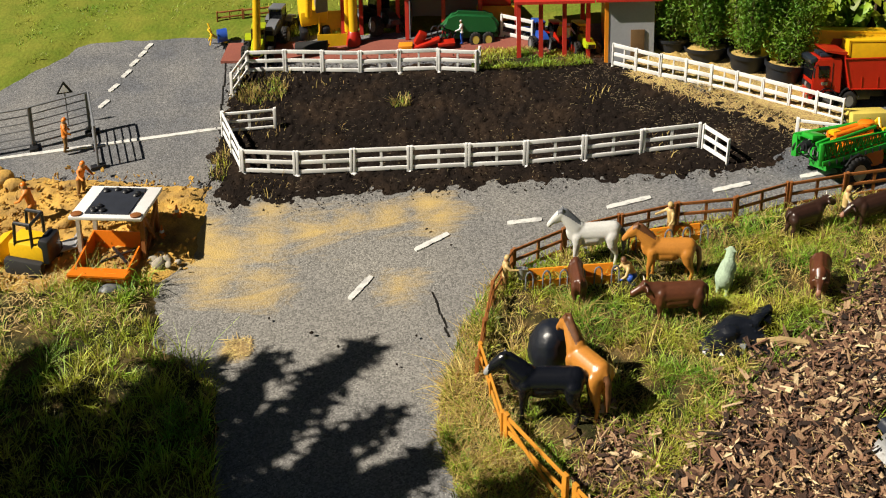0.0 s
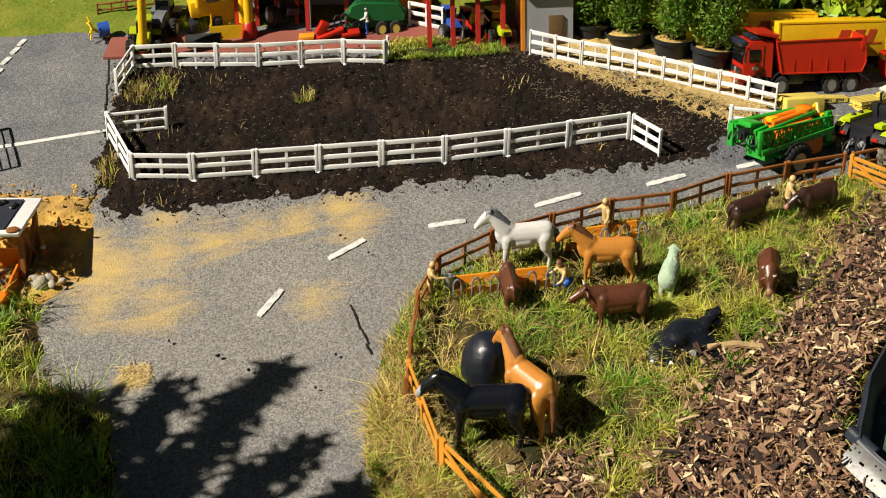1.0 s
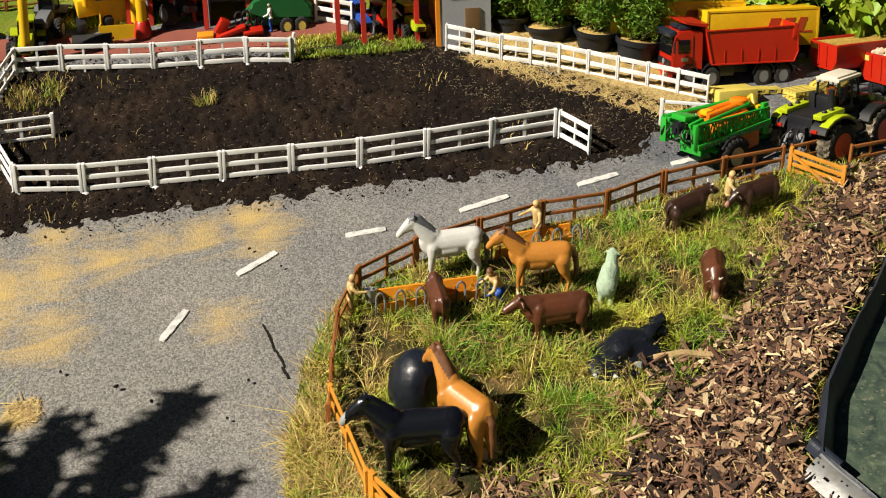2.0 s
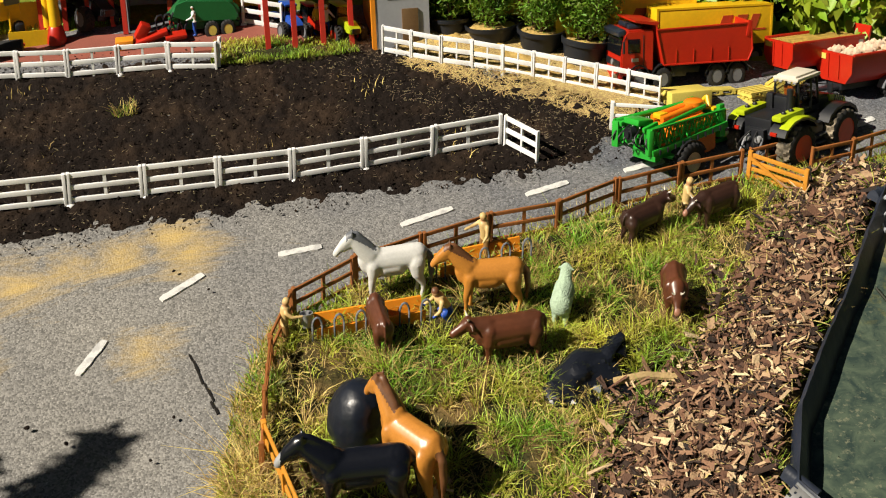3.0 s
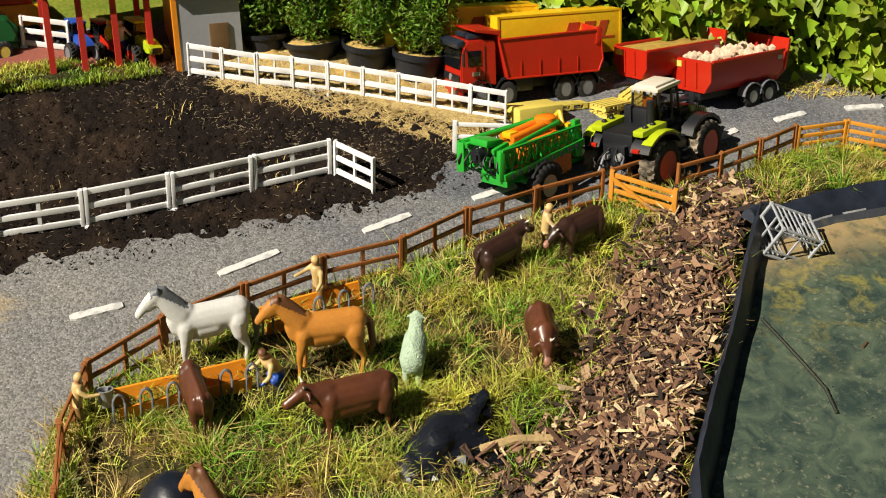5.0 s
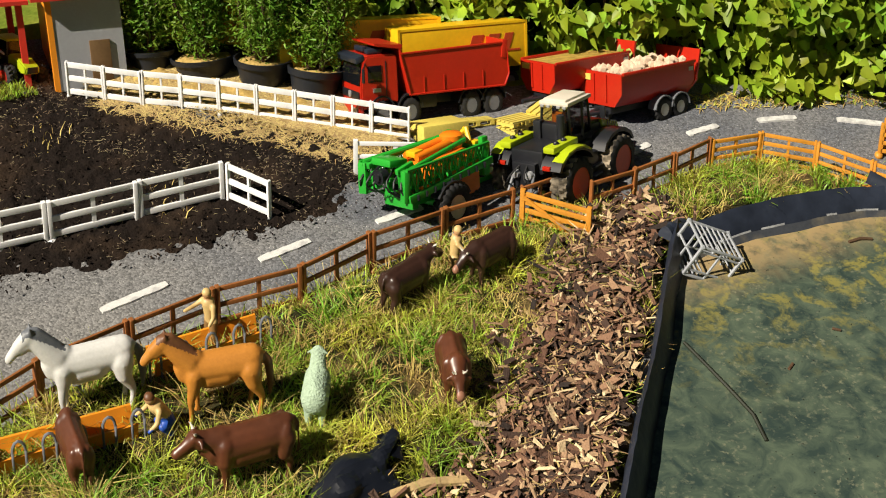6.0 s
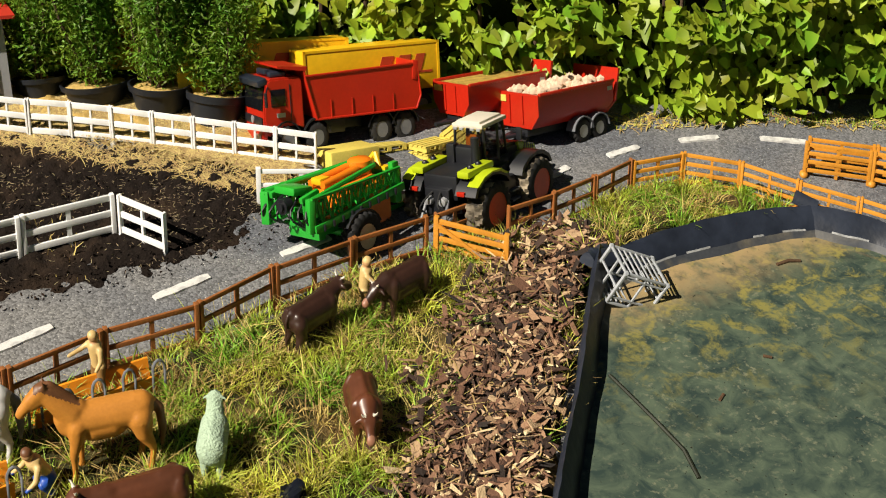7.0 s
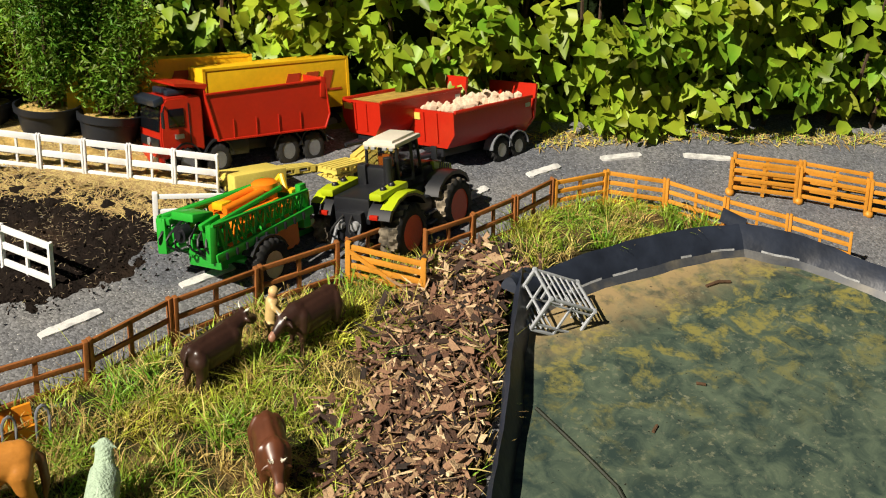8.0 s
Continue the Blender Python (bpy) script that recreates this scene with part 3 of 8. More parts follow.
def along(points, length):
    """Panel ends at even steps on a line of points."""
    pts, out = [Vector((*p, 0)) for p in points], []
    seg = [(b - a).length for a, b in zip(pts, pts[1:])]
    k = max(1, round(sum(seg) / length))
    for i in range(k + 1):
        d, j = sum(seg) * i / k, 0
        while j < len(seg) - 1 and d > seg[j]:
            d -= seg[j]
            j += 1
        out.append(pts[j].lerp(pts[j + 1], min(1, d / seg[j])))
    return out


def run(panel, points, length=PANEL, z=0.0, tilt=1.5, tall=1.0):
    ends = along(points, length)
    for a, b in zip(ends, ends[1:]):
        d = b - a
        m = Matrix.Translation(a + Vector((0, 0, z))) @ pose(0, 0, 0, random.uniform(-tilt, tilt), 0, math.degrees(math.atan2(d.y, d.x))) @ Matrix.Diagonal((d.length / PANEL, 1, tall, 1))
        c = copy_thing(panel, Matrix())
        c.matrix_basis = m


def fold(ob):
    """Takes a pattern away once its copies stand."""
    for o in (*ob.children_recursive, ob):
        bpy.data.objects.remove(o)


white = fence_panel(WHITE, PANEL, POST_H, "white plastic toy fence panel beside the ploughed field", 3, "white fence panels", 0.135)
run(white, [(-0.60, 3.42), (-0.42, 3.385), (-0.04, 3.36), (0.34, 3.338), (0.82, 3.36)])
run(white, [(0.825, 3.355), (0.885, 3.262)], 0.12)
run(white, [(-0.60, 3.42), (-0.69, 3.65)])
run(white, [(-0.687, 3.878), (-0.646, 4.017)])
run(white, [(-0.646, 4.017), (-0.514, 4.003), (-0.246, 3.952), (0.018, 3.926), (0.157, 3.891)], 0.135)
run(white, [(0.159, 3.893), (0.165, 3.92)], 0.03)
run(white, [(0.613, 3.867), (0.753, 3.772), (0.874, 3.706), (0.949, 3.652), (1.267, 3.425)], 0.092)
run(white, [(0.25, 4.125), (0.36, 4.058)], 0.12)
fold(white)
wgate = gate_panel(WHITE, PANEL, POST_H * 0.9, "white plastic toy field gate standing open", "white gates", 3, False)
copy_thing(wgate, tf(-0.69, 3.655, 0, 0, 0, 0))
copy_thing(wgate, tf(1.105, 3.36, 0, 0, 0, -21))
fold(wgate)
brown = fence_panel(BROWN_WOOD, PANEL, 0.074, "brown wooden toy fence panel round the meadow", 3, "brown fence panels")
run(brown, [(0.10, 2.43), (0.13, 2.61), (0.161, 2.75), (0.215, 2.84)], 0.14, tall=1.25)
run(brown, [(0.215, 2.84), (0.31, 2.90), (0.47, 2.94), (0.66, 2.985), (0.85, 2.988), (1.02, 3.04), (1.19, 3.06), (1.34, 3.07)], 0.16, tall=1.28)
run(brown, [(1.355, 3.072), (1.455, 3.085)], 0.11, tall=1.28)
run(brown, [(1.50, 3.038), (1.615, 3.046), (1.76, 3.071), (1.843, 3.093)], 0.12, tall=1.28)
fold(brown)
tan = fence_panel(ORANGE_WOOD, PANEL, 0.068, "orange-brown wooden toy fence panel beside the pond", 4, "orange fence panels")
run(tan, [(1.845, 3.093), (1.988, 3.079), (2.067, 3.003), (2.121, 2.915), (2.189, 2.834), (2.285, 2.690)], 0.13, tall=1.3)
run(tan, [(2.262, 3.015), (2.39, 2.92), (2.50, 2.815), (2.60, 2.72)], 0.15, tall=1.3)
run(tan, [(2.285, 3.03), (2.41, 2.94), (2.52, 2.84)], 0.15, tall=1.3)
fold(tan)
low = fence_panel(ORANGE_WOOD, PANEL, 0.074, "orange-brown wooden toy fence panel beside the road", 3, "orange fence panels", 0.13)
run(low, [(0.158, 2.232), (0.113, 2.48)], 0.24, tall=1.40)
fold(low)
ogate = gate_panel(ORANGE_WOOD, 0.15, 0.078, "orange wooden toy field gate", "orange gates")
copy_thing(ogate, tf(1.345, 3.055, 0, 0, 0, -47)).scale.z = 1.3
fold(ogate)
fgate = gate_panel(ORANGE_WOOD, 0.15, 0.078, "orange wooden toy field gate beside the road", "orange gates", 3)
copy_thing(fgate, tf(0.160, 2.233, 0, 0, 0, -58)).scale = (1.62, 1, 1.38)
copy_thing(fgate, tf(0.300, 2.010, 0, 0, 0, -58)).scale = (1.62, 1, 1.38)
fold(fgate)

# ---- road marks ----
PAINT = mat("road_paint", (0.62, 0.62, 0.60), 0.7, 0.25, 40, second=(0.45, 0.45, 0.44), lo=0.5, hi=0.62)


def dash(x, y, length, width, deg):
    bm, k = B(), 10
    a = [(length * (i / k - 0.5), width * (0.5 + 0.05 * math.sin(i * 2.1 + x * 40)) * (0.75 if i in (0, k) else 1)) for i in range(k + 1)]
    b = [(length * (i / k - 0.5), -width * (0.5 + 0.05 * math.cos(i * 1.7 + y * 40)) * (0.75 if i in (0, k) else 1)) for i in range(k + 1)]
    prism(bm, a + b[::-1], 0, 0.006, Matrix(((1, 0, 0, 0), (0, 0, 1, 0), (0, -1, 0, 0), (0, 0, 0, 1))))
    solid("road_marking", bm, PAINT, "worn white painted dash on the asphalt", "road marking", "road dashes", "structure", tf(x, y, 0.0042, 0, 0, deg), False)


for x, y, l, d in ((-0.205, 2.84, 0.105, 57), (-0.005, 3.015, 0.115, 33), (0.265, 3.075, 0.10, 3), (0.573, 3.125, 0.135, 14), (0.878, 3.16, 0.115, 12), (1.137, 3.19, 0.11, 9), (1.407, 3.19, 0.11, 8), (1.742, 3.228, 0.085, 16), (1.939, 3.249, 0.09, 4), (2.14, 3.229, 0.10, -12), (2.328, 3.15, 0.11, -30), (-1.135, 3.90, 0.05, 62), (-1.12, 4.00, 0.05, 62), (-1.09, 4.09, 0.05, 66), (-1.075, 4.16, 0.045, 66), (-1.055, 4.22, 0.04, 66), (-1.04, 4.27, 0.04, 66)):
    dash(x, y, l, 0.018, d)
dash(-1.065, 3.652, 0.74, 0.016, 5.6)
bm = B()
for (x0, y0), (x1, y1) in (((-0.005, 2.80), (0.035, 2.62)), ((-0.69, 3.42), (-0.735, 3.20)), ((-0.70, 3.66), (-0.745, 4.24)), ((-0.735, 3.20), (-0.76, 3.05))):
    for i in range(10):
        a, b = i / 10, (i + 1) / 10
        j = [random.uniform(-0.004, 0.004) for _ in range(4)]
        box(bm, (x0 + (x1 - x0) * (a + b) / 2 + j[0], y0 + (y1 - y0) * (a + b) / 2, 0.0015), (0.003 + abs(j[1]) * 0.5, abs(y1 - y0) / 10 * 1.1, 0.003), (0, 0, math.degrees(math.atan2(y1 - y0, x1 - x0)) - 90 + j[2] * 500))
solid("asphalt_joint", bm, mat("joint_dirt", (0.02, 0.018, 0.016), 0.95, 0.3), "dark dirt-filled joints between the asphalt slabs", "joint", kind="structure")


# ---- vehicles ----
def wheel(r, w, rim, tyre=None, lugs=18, hub=0.58, mud=None):
    """Tyre with lugs and a dished rim, axle along y; the outer face at -y. Returns meshes."""
    tyre = tyre or RUBBER
    turn = Matrix.Rotation(radians(-90), 4, "X")
    bm = B()
    n, cols = lugs * 4, (-0.5, -0.5, -0.42, -0.28, -0.10, 0.0, 0.10, 0.28, 0.42, 0.5, 0.5)
    base = (hub, 0.80, 0.90, 0.925, 0.935, 0.94, 0.935, 0.925, 0.90, 0.80, hub)
    rings = []
    for i, (c, q) in enumerate(zip(cols, base)):
        ring = []
        for j in range(n):
            a = 2 * math.pi * j / n
            turn_at = (j / 4 + abs(c) * 1.6 + (0.5 if c > 0 else 0)) % 1.0
            lug = 0.085 if 1 < i < 9 and turn_at < 0.5 and i != 5 else 0.0
            ring.append(bm.verts.new((r * (q + lug) * math.cos(a), c * w, r * (q + lug) * math.sin(a))))
        rings.append(ring)
    for p, q in zip(rings, rings[1:]):
        for j in range(n):
            bm.faces.new((p[j], p[(j + 1) % n], q[(j + 1) % n], q[j]))
    for f in bm.faces:
        if mud and abs(f.calc_center_median().y) < w * 0.46:
            f.material_index = 1
    t = mesh_of(bm, "tyre", [tyre, mud] if mud else tyre)
    bm = B()
    lathe(bm, [(r * hub * 1.02, -w * 0.47), (r * hub * 0.9, -w * 0.46), (r * hub * 0.78, -w * 0.25), (r * hub * 0.42, -w * 0.2), (r * hub * 0.38, -w * 0.36), (r * hub * 0.2, -w * 0.38), (r * hub * 0.18, 0)][::-1] + [], 24, turn)
    lathe(bm, [(r * hub, -w * 0.1), (r * hub, w * 0.4)], 24, turn)
    for k in range(8):
        a = 2 * math.pi * k / 8
        ball(bm, (r * hub * 0.52 * math.cos(a), -w * 0.26, r * hub * 0.52 * math.sin(a)), r * 0.035, sub=1)
    return t, mesh_of(bm, "rim", rim)


def put_wheel(parent, meshes, x, y, r, rz=0, label=""):
    flip = 180 if y > 0 else 0
    w = new("wheel")
    w.parent = parent
    w.matrix_basis = tf(x, y, r, 0, 0, flip + rz)
    part("tyre", meshes[0], None, w)
    part("rim", meshes[1], None, w, label)


def tractor(paint, rims, label, m, group=""):
    """A plain toy tractor facing +x, 0.36 m long."""
    ob = thing("toy_tractor", label, "toy tractor", group)
    bm = B()
    box(bm, (0.01, 0, 0.068), (0.25, 0.05, 0.035), bevel=0.006)
    box(bm, (-0.105, 0, 0.075), (0.06, 0.07, 0.05), bevel=0.006)
    for s in (-1, 1):
        tube(bm, (-0.075, 0, 0.062), (-0.075, s * 0.07, 0.062), 0.014)
        tube(bm, (0.105, 0, 0.062), (0.105, s * 0.07, 0.062), 0.014)
    part("chassis", bm, BLACK, ob)
    bm = B()
    prism(bm, [(0.03, 0.088), (0.03, 0.15), (0.06, 0.155), (0.13, 0.145), (0.185, 0.125), (0.198, 0.11), (0.195, 0.085), (0.14, 0.083)], -0.038, 0.038)
    bmesh.ops.bevel(bm, geom=bm.edges[:], offset=0.006, segments=2, affect="EDGES")
    hood = part("hood", bm, paint, ob)
    part("grille", box(B(), (0.199, 0, 0.105), (0.004, 0.05, 0.03), bevel=0.001), BLACK, hood)
    arch = [(-0.15, 0.118), (-0.125, 0.136), (-0.085, 0.143), (-0.045, 0.138), (-0.02, 0.122), (-0.024, 0.114), (-0.05, 0.128), (-0.085, 0.133), (-0.12, 0.127), (-0.143, 0.111)]
    cab = new("cab")
    cab.parent = ob
    for s in (-1, 1):
        part("mudguard", prism(B(), arch, s * 0.045, s * 0.092), paint, ob)
        part("side_window", box(B(), (-0.018, s * 0.0395, 0.172), (0.10, 0.002, 0.074)), GLASS, cab)
        for x in (-0.072, 0.036):
            part("pillar", tube(B(), (x, s * 0.042, 0.13), (x * 0.92 - 0.002, s * 0.040, 0.212), 0.0035, n=6), BLACK, cab)
    part("floor", box(B(), (-0.02, 0, 0.115), (0.11, 0.085, 0.045), bevel=0.006), BLACK, cab)
    part("windscreen", box(B(), (0.0335, 0, 0.172), (0.002, 0.076, 0.074)), GLASS, cab)
    part("rear_window", box(B(), (-0.0695, 0, 0.172), (0.002, 0.076, 0.074)), GLASS, cab)
    part("cab_roof", box(B(), (-0.020, 0, 0.218), (0.118, 0.092, 0.014), bevel=0.006), paint, cab)
    ms = wheel(0.061, 0.05, rims)
    for x in (-0.085, 0.105):
        for s in (-1, 1):
            put_wheel(ob, ms, x, s * 0.078, 0.061)
    ob.matrix_basis = m
    return ob


def field_tractor(m):
    """A large four-wheel toy tractor facing +x: cab in the middle, low hood ahead, deck behind."""
    ob = thing("toy_tractor", "lime-green and black toy tractor with orange-red rims and cream roof", "toy tractor")
    bm = B()
    box(bm, (0.01, 0, 0.070), (0.27, 0.046, 0.040), bevel=0.005)
    box(bm, (0.010, 0, 0.100), (0.11, 0.105, 0.050), bevel=0.008)
    box(bm, (0.010, 0, 0.066), (0.075, 0.120, 0.036), bevel=0.008)
    for x in (-0.085, 0.108):
        tube(bm, (x, -0.075, 0.062), (x, 0.075, 0.062), 0.014)
        box(bm, (x, 0, 0.070), (0.05, 0.06, 0.05), bevel=0.010)
    part("chassis", bm, BLACK, ob)
    bm = B()
    prism(bm, [(0.068, 0.088), (0.066, 0.156), (0.095, 0.158), (0.150, 0.148), (0.198, 0.128), (0.206, 0.112), (0.204, 0.078), (0.15, 0.080)], -0.036, 0.036)
    bmesh.ops.bevel(bm, geom=bm.edges[:], offset=0.007, segments=3, affect="EDGES")
    hood = part("hood", bm, BLACK, ob, "black hood")
    for s in (-1, 1):
        bm = B()
        prism(bm, [(0.120, 0.154), (0.196, 0.131), (0.204, 0.112), (0.188, 0.106), (0.160, 0.120), (0.120, 0.134)], s * 0.030, s * 0.0385)
        bmesh.ops.bevel(bm, geom=bm.edges[:], offset=0.002, segments=2, affect="EDGES")
        cover = part("hood_side", bm, LIME, hood, "lime side cover")
        for k in range(5):
            part("air_slot", box(B(), (0.148 + 0.009 * k, s * 0.0388, 0.138 - 0.0028 * k), (0.0035, 0.0016, 0.016), (0, 20, 0)), BLACK, cover)
        part("headlight", box(B(), (0.2045, s * 0.022, 0.100), (0.005, 0.018, 0.012), (0, -8, 0), bevel=0.002), SILVER, hood)
    part("grille", box(B(), (0.2065, 0, 0.112), (0.004, 0.020, 0.040), (0, -6, 0), bevel=0.001), RUBBER, hood)
    part("front_weight", box(B(), (0.205, 0, 0.070), (0.022, 0.070, 0.036), bevel=0.006), BLACK, ob)
    for s in (-1, 1):
        deck = part("rear_cover", box(B(), (-0.092, s * 0.058, 0.150), (0.104, 0.030, 0.016), bevel=0.005), LIME, ob, "lime rear cover")
        for x in (-0.112, -0.080):
            part("cover_cap", lathe(B(), [(0.007, 0.156), (0.007, 0.161), (0.005, 0.164), (0.001, 0.164)], 14, tf(x, s * 0.058)), BLACK, deck)
    part("rear_housing", box(B(), (-0.095, 0, 0.118), (0.100, 0.086, 0.056), bevel=0.006), BLACK, ob, "black rear housing")
    arch = [(-0.158, 0.108), (-0.148, 0.126), (-0.120, 0.142), (-0.085, 0.147), (-0.050, 0.142), (-0.022, 0.126), (-0.010, 0.106), (-0.016, 0.104), (-0.030, 0.121), (-0.056, 0.134), (-0.085, 0.139), (-0.115, 0.134), (-0.141, 0.120), (-0.151, 0.104)]
    for s in (-1, 1):
        part("mudguard", prism(B(), arch, s * 0.044, s * 0.096), BLACK, ob)
        part("mudguard_trim", prism(B(), [(x, z + 0.002) for x, z in arch[1:6]] + [(x, z + 0.006) for x, z in arch[8:13]], s * 0.070, s * 0.098), LIME, ob, "lime trim")
        part("front_mudguard", prism(B(), [(x * 0.94 + 0.190, z - 0.008) for x, z in arch], s * 0.046, s * 0.092), BLACK, ob)
        part("tail_lamp", box(B(), (-0.156, s * 0.060, 0.112), (0.008, 0.020, 0.010), bevel=0.002), RED, ob)
        part("fuel_tank", box(B(), (0.012, s * 0.064, 0.078), (0.070, 0.022, 0.052), bevel=0.008), BLACK, ob)
        for k in range(2):
            part("step", box(B(), (0.030, s * 0.078, 0.048 + 0.022 * k), (0.034, 0.012, 0.004)), GREY, ob)
    bm = B()
    box(bm, (-0.036, 0, 0.158), (0.026, 0.070, 0.050), bevel=0.006)
    tube(bm, (-0.046, -0.030, 0.13), (-0.046, -0.030, 0.206), 0.010, 0.009, 12)
    box(bm, (-0.046, 0.030, 0.162), (0.020, 0.022, 0.055), bevel=0.006)
    part("engine_housing", bm, BLACK, ob, "black housing with exhaust")
    cab = new("cab")
    cab.parent = ob
    part("floor", box(B(), (0.026, 0, 0.128), (0.100, 0.078, 0.022), bevel=0.004), BLACK, cab)
    lo, hi = ((-0.022, 0.040), (0.030, 0.042), (0.078, 0.034)), ((-0.020, 0.036), (0.034, 0.038), (0.064, 0.034))
    for s in (-1, 1):
        for (x0, y0), (x1, y1) in zip(lo, hi):
            part("pillar", tube(B(), (x0, s * y0, 0.134), (x1, s * y1, 0.220), 0.0032, n=8), BLACK, cab)
        bm = B()
        bm.faces.new([bm.verts.new(p) for p in ((-0.022, s * 0.039, 0.138), (0.078, s * 0.034, 0.138), (0.064, s * 0.0335, 0.218), (-0.020, s * 0.0355, 0.218))])
        bmesh.ops.solidify(bm, geom=bm.faces[:], thickness=0.0012)
        part("side_window", bm, CLEAR, cab)
        bm = B()
        tube(bm, (0.070, s * 0.036, 0.196), (0.080, s * 0.062, 0.196), 0.0018, n=6)
        box(bm, (0.081, s * 0.066, 0.186), (0.005, 0.014, 0.030), bevel=0.002)
        part("mirror", bm, BLACK, cab)
    part("windscreen", box(B(), (0.071, 0, 0.178), (0.0014, 0.066, 0.080), (0, -10, 0)), CLEAR, cab)
    part("rear_window", box(B(), (-0.0215, 0, 0.196), (0.0014, 0.070, 0.042)), CLEAR, cab)
    part("rear_panel", box(B(), (-0.021, 0, 0.154), (0.004, 0.074, 0.042), bevel=0.001), BLACK, cab)
    bm = B()
    box(bm, (0.024, 0, 0.225), (0.104, 0.080, 0.010), bevel=0.004)
    box(bm, (0.022, 0, 0.231), (0.090, 0.062, 0.010), bevel=0.0045)
    part("cab_roof", bm, ROOF_CREAM, cab, "cream-white cab roof")
    for y in (-0.030, -0.014, 0.014, 0.030):
        part("roof_lamp", box(B(), (-0.028, y, 0.2185), (0.005, 0.010, 0.006), bevel=0.001), SILVER, cab)
    bm = B()
    box(bm, (0.012, 0, 0.150), (0.034, 0.034, 0.010), bevel=0.004)
    box(bm, (-0.004, 0, 0.178), (0.010, 0.034, 0.048), (0, -6, 0), bevel=0.004)
    part("seat", bm, ORANGE, cab, "orange seat")
    bm = B()
    tube(bm, (0.056, 0, 0.135), (0.046, 0, 0.166), 0.003, n=8)
    lathe(bm, [(0.011, -0.0015), (0.013, 0), (0.011, 0.0015), (0.009, 0)], 14, tf(0.045, 0, 0.167, 0, -25, 0))
    part("steering_wheel", bm, BLACK, cab)
    bm = B()
    box(bm, (-0.150, 0, 0.088), (0.020, 0.062, 0.062), bevel=0.004)
    tube(bm, (-0.155, 0, 0.055), (-0.205, 0, 0.052), 0.006, n=8)
    part("hitch", bm, BLACK, ob)
    for s in (-1, 1):
        bm = B()
        tube(bm, (-0.150, s * 0.034, 0.060), (-0.188, s * 0.032, 0.046), 0.0045, n=8)
        tube(bm, (-0.152, s * 0.026, 0.105), (-0.180, s * 0.030, 0.054), 0.0035, n=8)
        part("lower_link", bm, GREY, ob)
        part("spool_valve", lathe(B(), [(0.010, -0.006), (0.011, 0), (0.009, 0.008), (0.003, 0.010)], 12, tf(-0.162, s * 0.018, 0.092, 0, -90, 0)), SILVER, ob)
        bm = B()
        pts = [Vector((-0.160 - 0.030 * math.sin(a), s * (0.010 + 0.008 * a), 0.112 - 0.016 * a)) for a in np.linspace(0, 3.0, 8)]
        part("hose", pipe(bm, pts, 0.0022), RUBBER, ob)
    ms = wheel(0.062, 0.050, RIM_RED, None, 18, 0.60, DUSTY_RUBBER)
    for x in (-0.085, 0.108):
        for s in (-1, 1):
            put_wheel(ob, ms, x, s * 0.080, 0.062)
    ob.matrix_basis = m
    return ob


def lattice(bm, a, b, h, k, r):
    """A sprayer boom: two chords with zigzag bars."""
    a, b, up = Vector(a), Vector(b), Vector((0, 0, h))
    tube(bm, a, b, r, n=6), tube(bm, a + up, b + up * 0.6, r, n=6)
    for i in range(k):
        p, q, mid = a.lerp(b, i / k), a.lerp(b, (i + 1) / k), (i + 0.5) / k
        top = a.lerp(b, mid) + up * (1 - 0.4 * mid)
        tube(bm, p, top, r * 0.7, n=5), tube(bm, top, q, r * 0.7, n=5)


